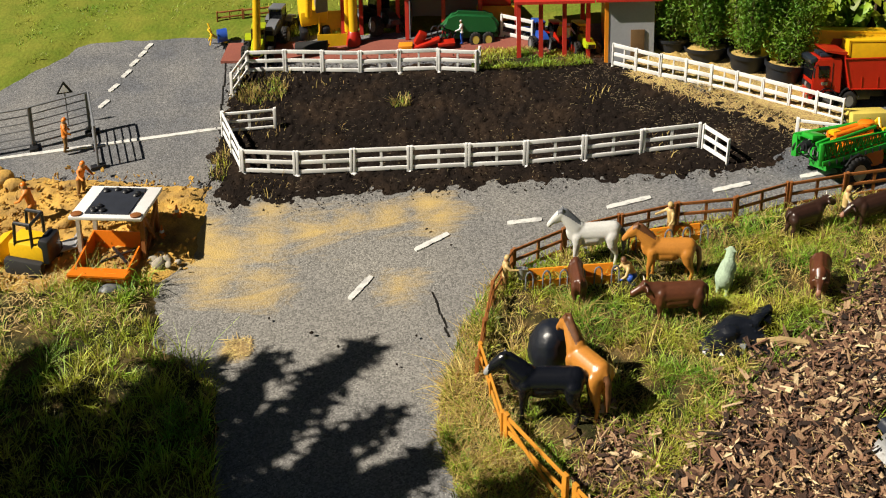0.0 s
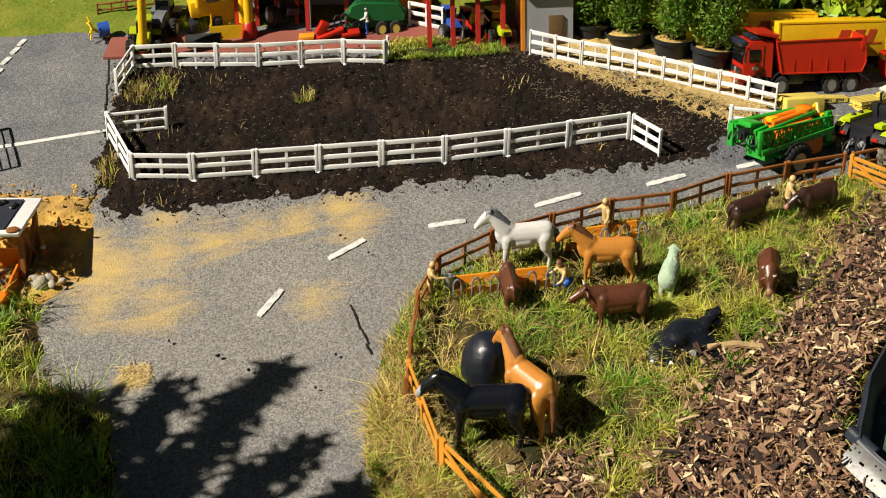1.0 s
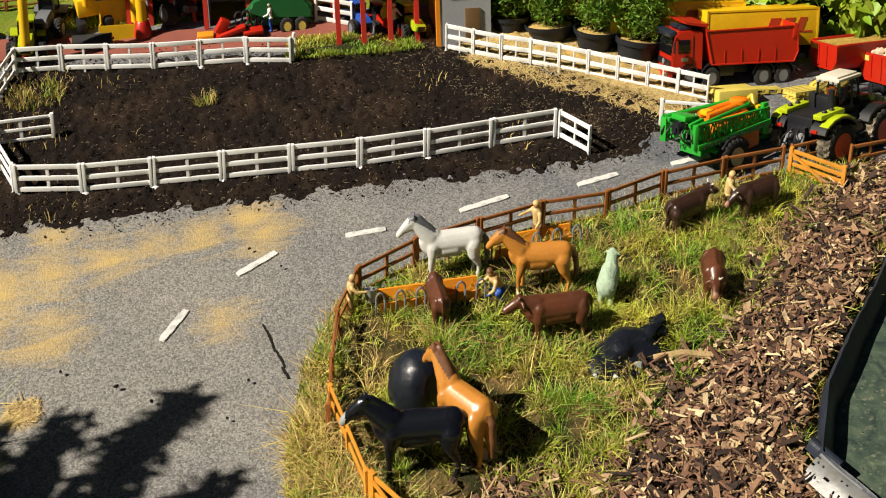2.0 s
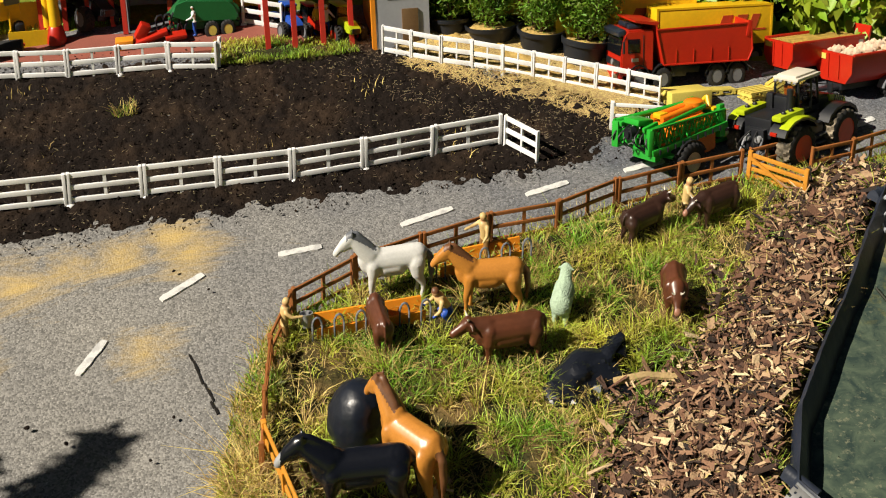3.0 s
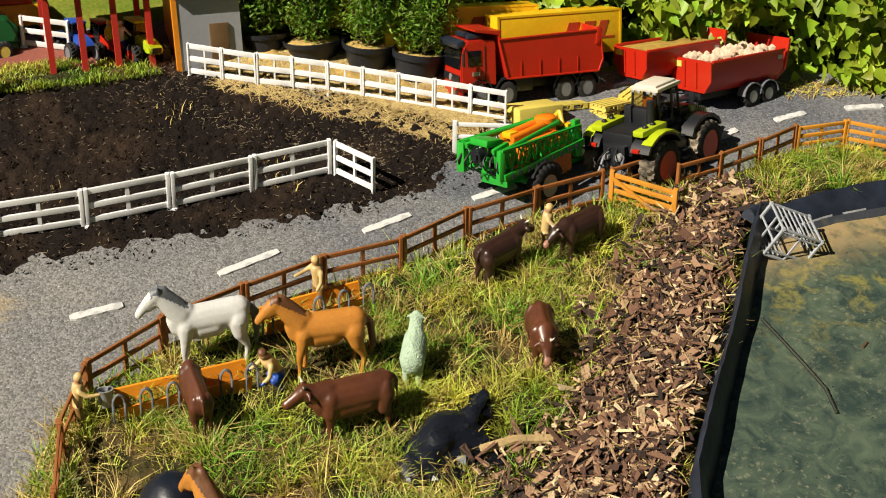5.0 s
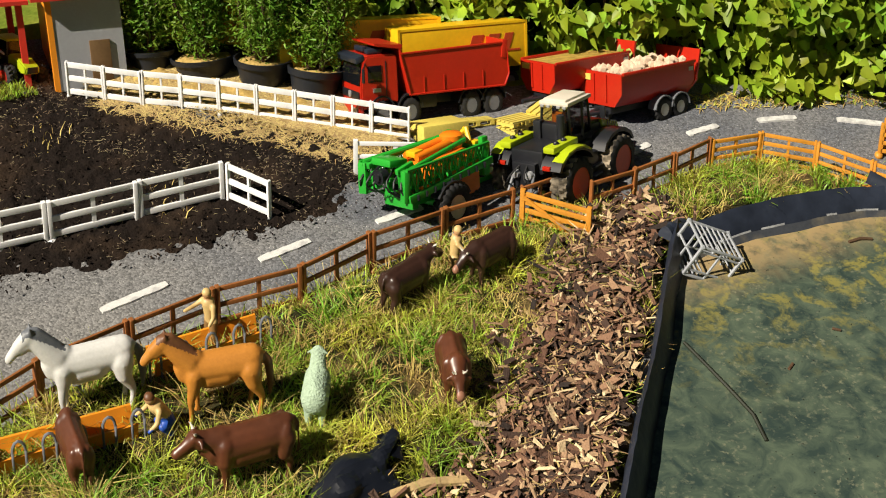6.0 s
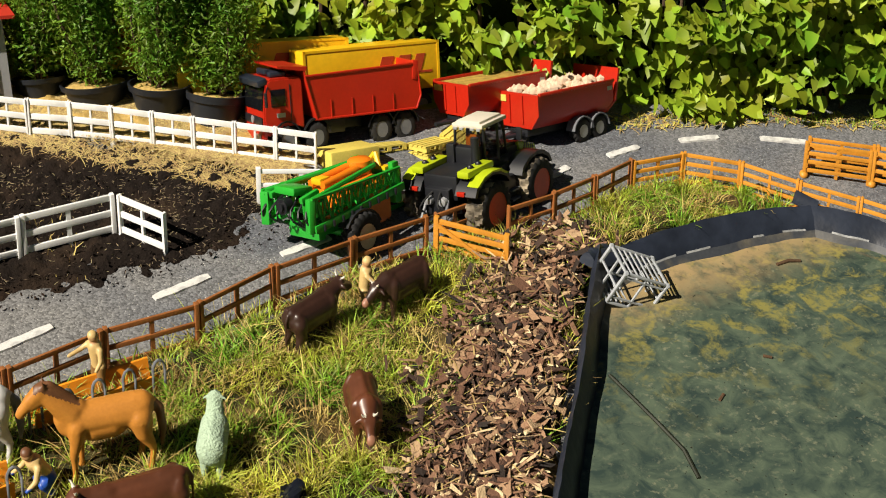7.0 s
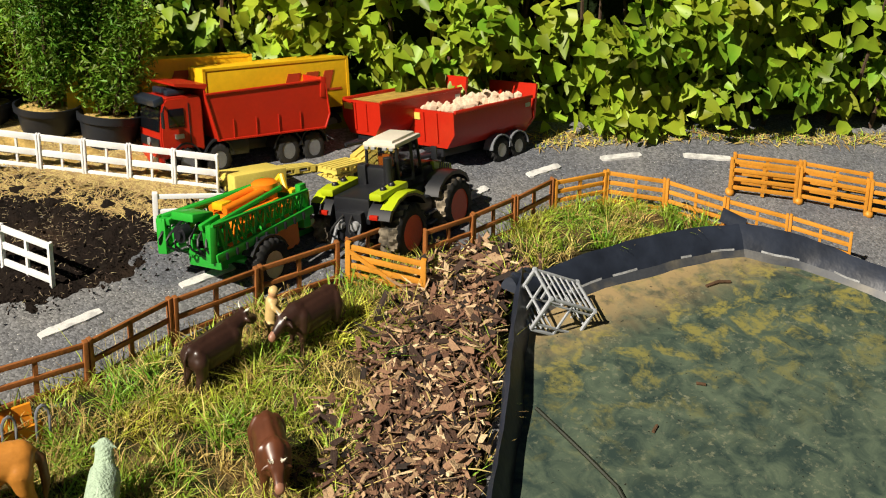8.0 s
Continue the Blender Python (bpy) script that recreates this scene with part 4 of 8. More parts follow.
def sprayer(m):
    """A trailed field sprayer, drawbar towards +x."""
    ob = thing("toy_field_sprayer", "green and orange trailed toy field sprayer with folded lattice booms", "toy sprayer")
    bm = B()
    box(bm, (-0.01, 0, 0.062), (0.23, 0.046, 0.018), bevel=0.004)
    box(bm, (0.150, 0, 0.056), (0.12, 0.040, 0.012), bevel=0.003)
    prism(bm, [(0.20, 0.048), (0.20, 0.062), (0.245, 0.056), (0.245, 0.050)], -0.010, 0.010)
    tube(bm, (-0.045, -0.08, 0.047), (-0.045, 0.08, 0.047), 0.008)
    box(bm, (-0.125, 0, 0.070), (0.020, 0.090, 0.030), bevel=0.004)
    part("frame", bm, GREEN, ob)
    bm = B()
    prism(bm, [(-0.095, 0.085), (-0.085, 0.140), (0.065, 0.145), (0.085, 0.13), (0.085, 0.052), (0.075, 0.045), (0.012, 0.045), (0.000, 0.085)], -0.055, 0.055)
    bmesh.ops.bevel(bm, geom=bm.edges[:], offset=0.010, segments=3, affect="EDGES")
    tank = part("tank", bm, ORANGE, ob, "orange liquid tank")
    part("lid", lathe(B(), [(0.024, 0.140), (0.024, 0.160), (0.027, 0.162), (0.027, 0.172), (0.020, 0.177), (0.004, 0.178)], 22, tf(0.048, 0, 0)), ORANGE, tank)
    bm = B()
    for y in (-0.018, 0.018):
        tube(bm, (-0.085, y, 0.152), (0.022, y * 0.8, 0.160), 0.008, 0.010, 10)
    box(bm, (-0.02, 0, 0.150), (0.09, 0.05, 0.012), bevel=0.005)
    part("pipe_cover", bm, ORANGE, tank)
    bm = B()
    part("filter_cap", box(B(), (-0.072, 0.0, 0.158), (0.030, 0.030, 0.014), bevel=0.004), YELLOW, ob)
    tube(bm, (0.086, 0.02, 0.150), (0.098, 0.0, 0.176), 0.006, n=8), tube(bm, (0.086, -0.02, 0.150), (0.098, 0.0, 0.176), 0.006, n=8)
    box(bm, (0.098, 0, 0.148), (0.020, 0.070, 0.008), bevel=0.002)
    part("catwalk", bm, YELLOW, ob, "yellow walkway and rail")
    bm = B()
    box(bm, (0.094, 0, 0.112), (0.022, 0.128, 0.066), bevel=0.005)
    for y in (-0.055, 0.055):
        box(bm, (0.094, y, 0.150), (0.020, 0.014, 0.030), bevel=0.003)
    part("front_bracket", bm, GREEN, ob)
    part("pump_block", box(B(), (0.112, 0, 0.086), (0.018, 0.070, 0.040), bevel=0.004), BLACK, ob)
    for y in (-0.045, 0.045):
        part("canister", lathe(B(), [(0.012, 0.115), (0.013, 0.119), (0.013, 0.145), (0.007, 0.152), (0.007, 0.156), (0.002, 0.157)], 14, tf(0.108, y)), BLACK, ob)
    for y in (-0.030, 0.030):
        part("carrier_post", box(B(), (-0.132, y, 0.112), (0.014, 0.012, 0.080), bevel=0.003), GREEN, ob)
        part("carrier_arm", box(B(), (-0.150, y * 1.5, 0.150), (0.050, 0.010, 0.012), (0, -10, 0), bevel=0.002), GREEN, ob)
    for z in (0.082, 0.112, 0.142):
        part("carrier_rail", box(B(), (-0.134, 0, z), (0.012, 0.108, 0.008), bevel=0.002), GREEN, ob)
    part("rear_cover", box(B(), (-0.150, 0, 0.158), (0.055, 0.060, 0.016), (0, 8, 0), bevel=0.005), GREEN, ob)
    for s in (-1, 1):
        bm = B()
        tube(bm, (-0.140, s * 0.040, 0.100), (-0.172, s * 0.064, 0.088), 0.006, n=8)
        tube(bm, (-0.140, s * 0.040, 0.140), (-0.172, s * 0.066, 0.148), 0.006, n=8)
        box(bm, (-0.172, s * 0.066, 0.118), (0.014, 0.020, 0.066), (0, 6, s * 16), bevel=0.003)
        box(bm, (-0.150, s * 0.050, 0.122), (0.040, 0.008, 0.030), (0, 0, s * 30), bevel=0.002)
        part("boom_hinge", bm, GREEN, ob)
        bm = B()
        lattice(bm, (-0.172, s * 0.074, 0.094), (0.098, s * 0.068, 0.118), 0.058, 10, 0.0036)
        lattice(bm, (-0.168, s * 0.058, 0.104), (0.098, s * 0.058, 0.126), 0.040, 10, 0.0030)
        box(bm, (-0.037, s * 0.076, 0.104), (0.272, 0.008, 0.016), (0, -5, 0), bevel=0.002)
        for k in range(5):
            tube(bm, (-0.16 + 0.06 * k, s * 0.074, 0.100 + 0.005 * k), (-0.16 + 0.06 * k, s * 0.058, 0.108 + 0.005 * k), 0.003, n=6)
        tube(bm, (-0.165, s * 0.070, 0.150), (0.06, s * 0.030, 0.162), 0.0055, n=8)
        part("boom", bm, GREEN, ob, "folded green lattice boom")
        for k in range(9):
            part("nozzle", lathe(B(), [(0.002, -0.008), (0.003, -0.004), (0.003, 0.004), (0.0015, 0.005)], 8, tf(-0.15 + 0.027 * k, s * 0.082, 0.094 + 0.0024 * k)), BLACK, ob)
    bm = B()
    tube(bm, (-0.168, 0, 0.132), (-0.188, 0, 0.132), 0.016, n=14)
    tube(bm, (-0.184, 0, 0.132), (-0.194, 0, 0.132), 0.009, n=12)
    part("pump", bm, BLACK, ob)
    for k in range(6):
        y = 0.022 * (k - 2.5)
        pts = [Vector((-0.145 - 0.040 * math.sin(a), y + 0.012 * a * (1 if y > 0 else -1) * 0.5, 0.145 - 0.020 * a)) for a in np.linspace(0, 3.0, 7)]
        bm = B()
        part("hose", pipe(bm, pts, 0.0026), BLACK, ob)
    ms = wheel(0.049, 0.036, SILVER, None, 20, 0.52)
    for s in (-1, 1):
        put_wheel(ob, ms, -0.045, s * 0.080, 0.049)
        bm = B()
        prism(bm, [(-0.045 + 0.057 * math.cos(a), 0.047 + 0.057 * math.sin(a)) for a in np.linspace(0.4, 2.6, 9)] + [(-0.045 + 0.053 * math.cos(a), 0.047 + 0.053 * math.sin(a)) for a in np.linspace(2.6, 0.4, 9)], s * 0.060, s * 0.090)
        part("mudguard", bm, BLACK, ob)
    ob.matrix_basis = m
    return ob


def dump_truck(m):
    """A four-axle toy tipper facing -x."""
    ob = thing("toy_dump_truck", "red four-axle toy dump truck with an empty tipping body", "toy truck")
    bm = B()
    box(bm, (0.02, 0, 0.055), (0.46, 0.055, 0.024), bevel=0.003)
    box(bm, (-0.03, 0.055, 0.06), (0.06, 0.04, 0.035), bevel=0.004), box(bm, (-0.03, -0.055, 0.06), (0.06, 0.04, 0.035), bevel=0.004)
    part("chassis", bm, BLACK, ob)
    cab = new("cab")
    cab.parent = ob
    bm = B()
    prism(bm, [(-0.250, 0.052), (-0.252, 0.10), (-0.240, 0.172), (-0.228, 0.182), (-0.135, 0.182), (-0.128, 0.175), (-0.128, 0.06), (-0.155, 0.075), (-0.19, 0.075), (-0.215, 0.052)], -0.074, 0.074)
    bmesh.ops.bevel(bm, geom=bm.edges[:], offset=0.004, segments=2, affect="EDGES")
    part("shell", bm, RED, cab)
    part("windscreen", box(B(), (-0.2478, 0, 0.138), (0.004, 0.128, 0.056), (0, 10, 0), bevel=0.001), GLASS, cab)
    part("sun_visor", box(B(), (-0.248, 0, 0.175), (0.030, 0.142, 0.016), (0, -14, 0), bevel=0.004), NAVY, cab)
    for s in (-1, 1):
        part("side_window", box(B(), (-0.205, s * 0.0745, 0.138), (0.045, 0.003, 0.040), bevel=0.001), GLASS, cab)
        part("door_line", box(B(), (-0.168, s * 0.0745, 0.125), (0.002, 0.002, 0.085)), BLACK, cab)
        part("door_badge", box(B(), (-0.20, s * 0.0755, 0.098), (0.026, 0.002, 0.010)), SILVER, cab, "plain silver badge")
        bm = B()
        tube(bm, (-0.235, s * 0.074, 0.165), (-0.25, s * 0.092, 0.15), 0.002, n=6)
        box(bm, (-0.251, s * 0.094, 0.138), (0.006, 0.012, 0.034), bevel=0.002)
        part("mirror", bm, BLACK, cab)
    bm = B()
    box(bm, (-0.254, 0, 0.085), (0.004, 0.125, 0.020), bevel=0.002)
    part("grille", bm, BLACK, cab)
    tube(bm := B(), (-0.255, 0, 0.085), (-0.259, 0, 0.085), 0.009, n=16)
    part("emblem", bm, SILVER, cab, "round silver emblem")
    bm = B()
    box(bm, (-0.254, 0, 0.048), (0.018, 0.150, 0.034), bevel=0.004)
    bumper = part("bumper", bm, RED, ob)
    for s in (-1, 1):
        part("headlight", box(B(), (-0.264, s * 0.052, 0.05), (0.003, 0.030, 0.014), bevel=0.001), SILVER, bumper)
    bm = B()
    box(bm, (-0.19, 0, 0.189), (0.05, 0.10, 0.012), bevel=0.004)
    box(bm, (-0.215, 0, 0.194), (0.014, 0.06, 0.012), bevel=0.003)
    part("roof_lights", bm, NAVY, ob, "dark roof beacon bar")
    z0, z1 = 0.080, 0.182
    tipper = new("tipping_body")
    tipper.parent = ob
    for s in (-1, 1):
        side = [(-0.092, z0), (-0.122, z1), (0.225, z1 + 0.006), (0.244, z1 - 0.004), (0.252, z0 + 0.030), (0.236, z0)]
        part("side_panel", prism(B(), side, s * 0.078, s * 0.083), RED, tipper)
        for (xa, za), (xb, zb) in zip(side, side[1:] + side[:1]):
            part("edge_bar", tube(B(), (xa, s * 0.084, za), (xb, s * 0.084, zb), 0.0028, n=6), RED, tipper)
        part("corner_post", box(B(), (0.236, s * 0.080, z1 - 0.010), (0.018, 0.012, 0.046), (0, 8, 0), bevel=0.002), RED, tipper)
        for k in range(4):
            part("rib", box(B(), (-0.045 + 0.068 * k, s * 0.0838, z0 + 0.022), (0.0025, 0.003, 0.040)), RED, tipper)
            part("inner_rib", box(B(), (-0.06 + 0.08 * k, s * 0.0765, (z0 + z1) / 2), (0.006, 0.003, z1 - z0 - 0.01)), RED, tipper)
    part("floor_plate", box(B(), (0.07, 0, z0), (0.33, 0.155, 0.006)), RED, tipper)
    part("headboard", box(B(), (-0.108, 0, (z0 + z1) / 2 + 0.010), (0.007, 0.164, z1 - z0 + 0.024), (0, -15, 0), bevel=0.002), RED, tipper)
    bm = B()
    prism(bm, [(-0.118, z1 + 0.012), (-0.205, z1 + 0.024), (-0.205, z1 + 0.029), (-0.112, z1 + 0.022)], -0.083, 0.083)
    part("canopy", bm, RED, tipper)
    part("tailgate", box(B(), (0.240, 0, 0.138), (0.006, 0.155, 0.108), (0, 4, 0), bevel=0.002), RED, tipper)
    ms = wheel(0.037, 0.030, GREY, None, 16, 0.52)
    for x in (-0.185, -0.09, 0.12, 0.20):
        for s in (-1, 1):
            put_wheel(ob, ms, x, s * 0.062, 0.037)
        bm = B()
        prism(bm, [(x + 0.047 * math.cos(a), 0.037 + 0.047 * math.sin(a)) for a in np.linspace(0.2, 2.94, 9)] + [(x + 0.043 * math.cos(a), 0.037 + 0.043 * math.sin(a)) for a in np.linspace(2.94, 0.2, 9)], -0.078, 0.078)
        part("wheel_arch", bm, BLACK, ob)
    ob.matrix_basis = m
    return ob


def tip_trailer(m, load, label, axles=True):
    """A tipping trailer with sloping ends, load inside; drawbar towards -x."""
    ob = thing("toy_tipping_trailer", label, "toy trailer", "red toy trailers")
    z0, z1, w = 0.060, 0.146, 0.076
    tub = new("body")
    tub.parent = ob
    turn = Matrix(((0, 1, 0, 0), (1, 0, 0, 0), (0, 0, 1, 0), (0, 0, 0, 1)))
    for s in (-1, 1):
        bm = B()
        prism(bm, [(s * w, z1), (s * w, z0 + 0.034), (s * (w - 0.026), z0), (s * (w - 0.030), z0 + 0.003), (s * (w - 0.005), z0 + 0.036), (s * (w - 0.005), z1)], -0.135, 0.150, turn)
        part("side_wall", bm, RED, tub)
        part("top_rail", box(B(), (0.008, s * w, z1), (0.290, 0.008, 0.008), bevel=0.002), RED, tub)
        part("sticker", box(B(), (0.135, s * (w + 0.0008), z1 - 0.018), (0.018, 0.001, 0.010)), SILVER, tub)
    front = [(-w, z1), (-w, z0 + 0.034), (-w + 0.026, z0), (w - 0.026, z0), (w, z0 + 0.034), (w, z1)]
    part("front_wall", prism(B(), front, -0.141, -0.134, turn), RED, tub)
    for y in (-0.022, 0.022):
        part("front_rib", box(B(), (-0.1425, y, 0.106), (0.005, 0.006, 0.070)), RED, tub)
    part("floor_plate", box(B(), (0.008, 0, z0 + 0.002), (0.285, 2 * (w - 0.028), 0.005)), RED, tub)
    bm = B()
    prism(bm, [(y, z + (0.030 if z > 0.14 else 0)) for y, z in front], -0.003, 0.004, turn)
    part("tailboard", bm, RED, tub, "raised tailboard", at=tf(0.152, 0, 0) @ Matrix.Translation((0, 0, z0)) @ pose(0, 0, 0, 0, 12, 0) @ Matrix.Translation((0, 0, -z0)))
    bm = B()
    box(bm, (0.0, 0, 0.047), (0.27, 0.06, 0.02), bevel=0.003)
    tube(bm, (-0.12, 0.02, 0.045), (-0.20, 0, 0.042), 0.006), tube(bm, (-0.12, -0.02, 0.045), (-0.20, 0, 0.042), 0.006)
    box(bm, (-0.11, 0, 0.03), (0.012, 0.012, 0.055))
    part("chassis", bm, BLACK, ob)
    part("front_plate", box(B(), (-0.1425, 0.050, 0.130), (0.002, 0.034, 0.016)), LEMON, ob, "pale sticker")
    ms = wheel(0.033, 0.028, SILVER, None, 16, 0.5)
    for x in (0.03, 0.095):
        for s in (-1, 1):
            put_wheel(ob, ms, x, s * 0.062, 0.033)
            bm = B()
            prism(bm, [(x + 0.039 * math.cos(a), 0.033 + 0.039 * math.sin(a)) for a in np.linspace(0.1, 3.04, 9)] + [(x + 0.036 * math.cos(a), 0.033 + 0.036 * math.sin(a)) for a in np.linspace(3.04, 0.1, 9)], s * 0.048, s * 0.078)
            part("mudguard", bm, GREY, ob)
    ob.matrix_basis = m
    bm = B()
    if load == "onions":
        box(bm, (0.005, 0, 0.124), (0.27, 0.136, 0.02))
        for _ in range(70):
            ball(bm, (random.uniform(-0.12, 0.14), random.uniform(-0.06, 0.06), 0.143 + random.uniform(-0.004, 0.008)), random.uniform(0.010, 0.016), sub=1)
        solid("onion_load", bm, mat("onion_skin", (0.66, 0.50, 0.36), 0.5, 0.25, 60), "heap of pale onions lying in a red trailer", "onions", kind="stuff", m=m)
    else:
        box(bm, (0.01, 0, 0.138), (0.285, 0.142, 0.02), bevel=0.006)
        solid("grain_load", bm, mat("grain", (0.55, 0.36, 0.08), 0.9, 0.4, 60, 0.9), "level load of golden grain in a red trailer", "grain", kind="stuff", m=m)
    return ob


def box_trailer(m, label, n=0):
    """A yellow box trailer with a plain red emblem on the side, facing -x."""
    ob = thing("toy_box_trailer", label, "toy trailer", "yellow box trailers")
    part("box_body", box(B(), (0, 0, 0.165), (0.46, 0.15, 0.16), bevel=0.004), YELLOW, ob)
    bm = B()
    for s in (-1, 1):
        for x in (-0.228, 0.228):
            box(bm, (x, s * 0.0755, 0.165), (0.008, 0.004, 0.162))
        box(bm, (0, s * 0.0755, 0.242), (0.46, 0.004, 0.008)), box(bm, (0, s * 0.0755, 0.088), (0.46, 0.004, 0.008))
    part("edge_trim", bm, YELLOW, ob)
    for s in (-1, 1):
        bm = B()
        for k, (x, w) in enumerate(((0.035, 0.050), (0.096, 0.050), (0.150, 0.040))):
            sx = x
            prism(bm, [(sx - w / 2, 0.14), (sx - w / 2 + 0.022, 0.205), (sx + w / 2 + 0.012, 0.205), (sx + w / 2 - 0.008, 0.14)], s * 0.0752, s * 0.0775)
        prism(bm, [(-0.02, 0.140), (-0.018, 0.147), (0.205, 0.147), (0.203, 0.140)], s * 0.0752, s * 0.0775)
        part("emblem", bm, mat("emblem_red", (0.42, 0.05, 0.012), 0.5, 0.1), ob, "plain slanted red emblem shapes")
    bm = B()
    box(bm, (0, 0, 0.07), (0.44, 0.05, 0.024))
    box(bm, (0.03, 0.07, 0.06), (0.2, 0.005, 0.03)), box(bm, (0.03, -0.07, 0.06), (0.2, 0.005, 0.03))
    part("chassis", bm, BLACK, ob)
    ms = wheel(0.033, 0.028, GREY, None, 16, 0.5)
    for x in (0.10, 0.17):
        for s in (-1, 1):
            put_wheel(ob, ms, x, s * 0.055, 0.033)
    bm = B()
    for s in (-1, 1):
        box(bm, (-0.14, s * 0.04, 0.03), (0.012, 0.012, 0.06))
    part("landing_leg", bm, GREY, ob)
    ob.matrix_basis = m
    return ob


field_tractor(Matrix.Translation((1.528, 3.190, 0)) @ pose(0, 0, 0, 0, 0, 28) @ Matrix.Diagonal((0.92, 0.92, 1.0, 1)))
sprayer(Matrix.Translation((1.240, 3.200, 0)) @ pose(0, 0, 0, 0, 0, 21) @ Matrix.Diagonal((0.90, 0.92, 1.08, 1)))
dump_truck(Matrix.Translation((1.372, 3.562, 0)) @ pose(0, 0, 0, 0, 0, -2) @ Matrix.Diagonal((0.72, 0.90, 1.02, 1)))
tip_trailer(Matrix.Translation((1.846, 3.388, 0)) @ pose(0, 0, 0, 0, 0, 10) @ Matrix.Diagonal((0.80, 0.95, 1.0, 1)), "onions", "red toy tipping trailer filled with onions")
tip_trailer(Matrix.Translation((1.735, 3.490, 0)) @ pose(0, 0, 0, 0, 0, 8) @ Matrix.Diagonal((0.78, 0.86, 0.92, 1)), "grain", "red toy tipping trailer filled with grain")
box_trailer(Matrix.Translation((1.492, 3.635, 0)) @ pose(0, 0, 0, 0, 0, -2) @ Matrix.Diagonal((0.72, 0.55, 0.74, 1)), "yellow toy box trailer with a red emblem")
box_trailer(Matrix.Translation((1.28, 3.750, 0)) @ pose(0, 0, 0, 0, 0, -8) @ Matrix.Diagonal((0.85, 0.55, 0.70, 1)), "yellow toy box trailer behind the dump truck")
box_trailer(Matrix.Translation((0.98, 3.975, 0)) @ pose(0, 0, 0, 0, 0, -34) @ Matrix.Diagonal((0.80, 0.55, 0.70, 1)), "yellow toy box trailer half hidden behind shrubs")


# ---- figures and animals ----
bm = B()
bmesh.ops.create_icosphere(bm, subdivisions=2, radius=1.0)
ICO_V = np.array([v.co[:] for v in bm.verts])
ICO_F = np.array([[v.index for v in f.verts] for f in bm.faces])
bm.free()


def blob(name, bars, voxel, colour, mats, extra=None):
    """One rounded mesh from tapered bars (p, r, q, s); colour(centre) gives the material's number."""
    vs, fs, n0 = [], [], 0
    for p, r, q, s in bars:
        p, q = np.array(p, float), np.array(q, float)
        k = max(1, int(np.linalg.norm(q - p) / (0.25 * min(r, s))))
        for i in range(k + 1):
            vs.append(ICO_V * (r + (s - r) * i / k) + p + (q - p) * i / k)
            fs.append(ICO_F + n0)
            n0 += len(ICO_V)
    raw = bpy.data.meshes.new(name)
    raw.from_pydata(np.concatenate(vs).tolist(), [], np.concatenate(fs).tolist())
    tmp = new("temporary", raw)
    re = tmp.modifiers.new("r", "REMESH")
    re.mode, re.voxel_size, re.use_smooth_shade = "VOXEL", voxel * 0.72, True
    sm = tmp.modifiers.new("s", "SMOOTH")
    sm.factor, sm.iterations = 0.5, 8
    me = bpy.data.meshes.new_from_object(tmp.evaluated_get(bpy.context.evaluated_depsgraph_get()))
    bpy.data.objects.remove(tmp)
    me.name = name
    me.materials.clear()
    for x in mats:
        me.materials.append(x)
    me.polygons.foreach_set("material_index", [colour(p.center) for p in me.polygons])
    me.polygons.foreach_set("use_smooth", [True] * len(me.polygons))
    return me


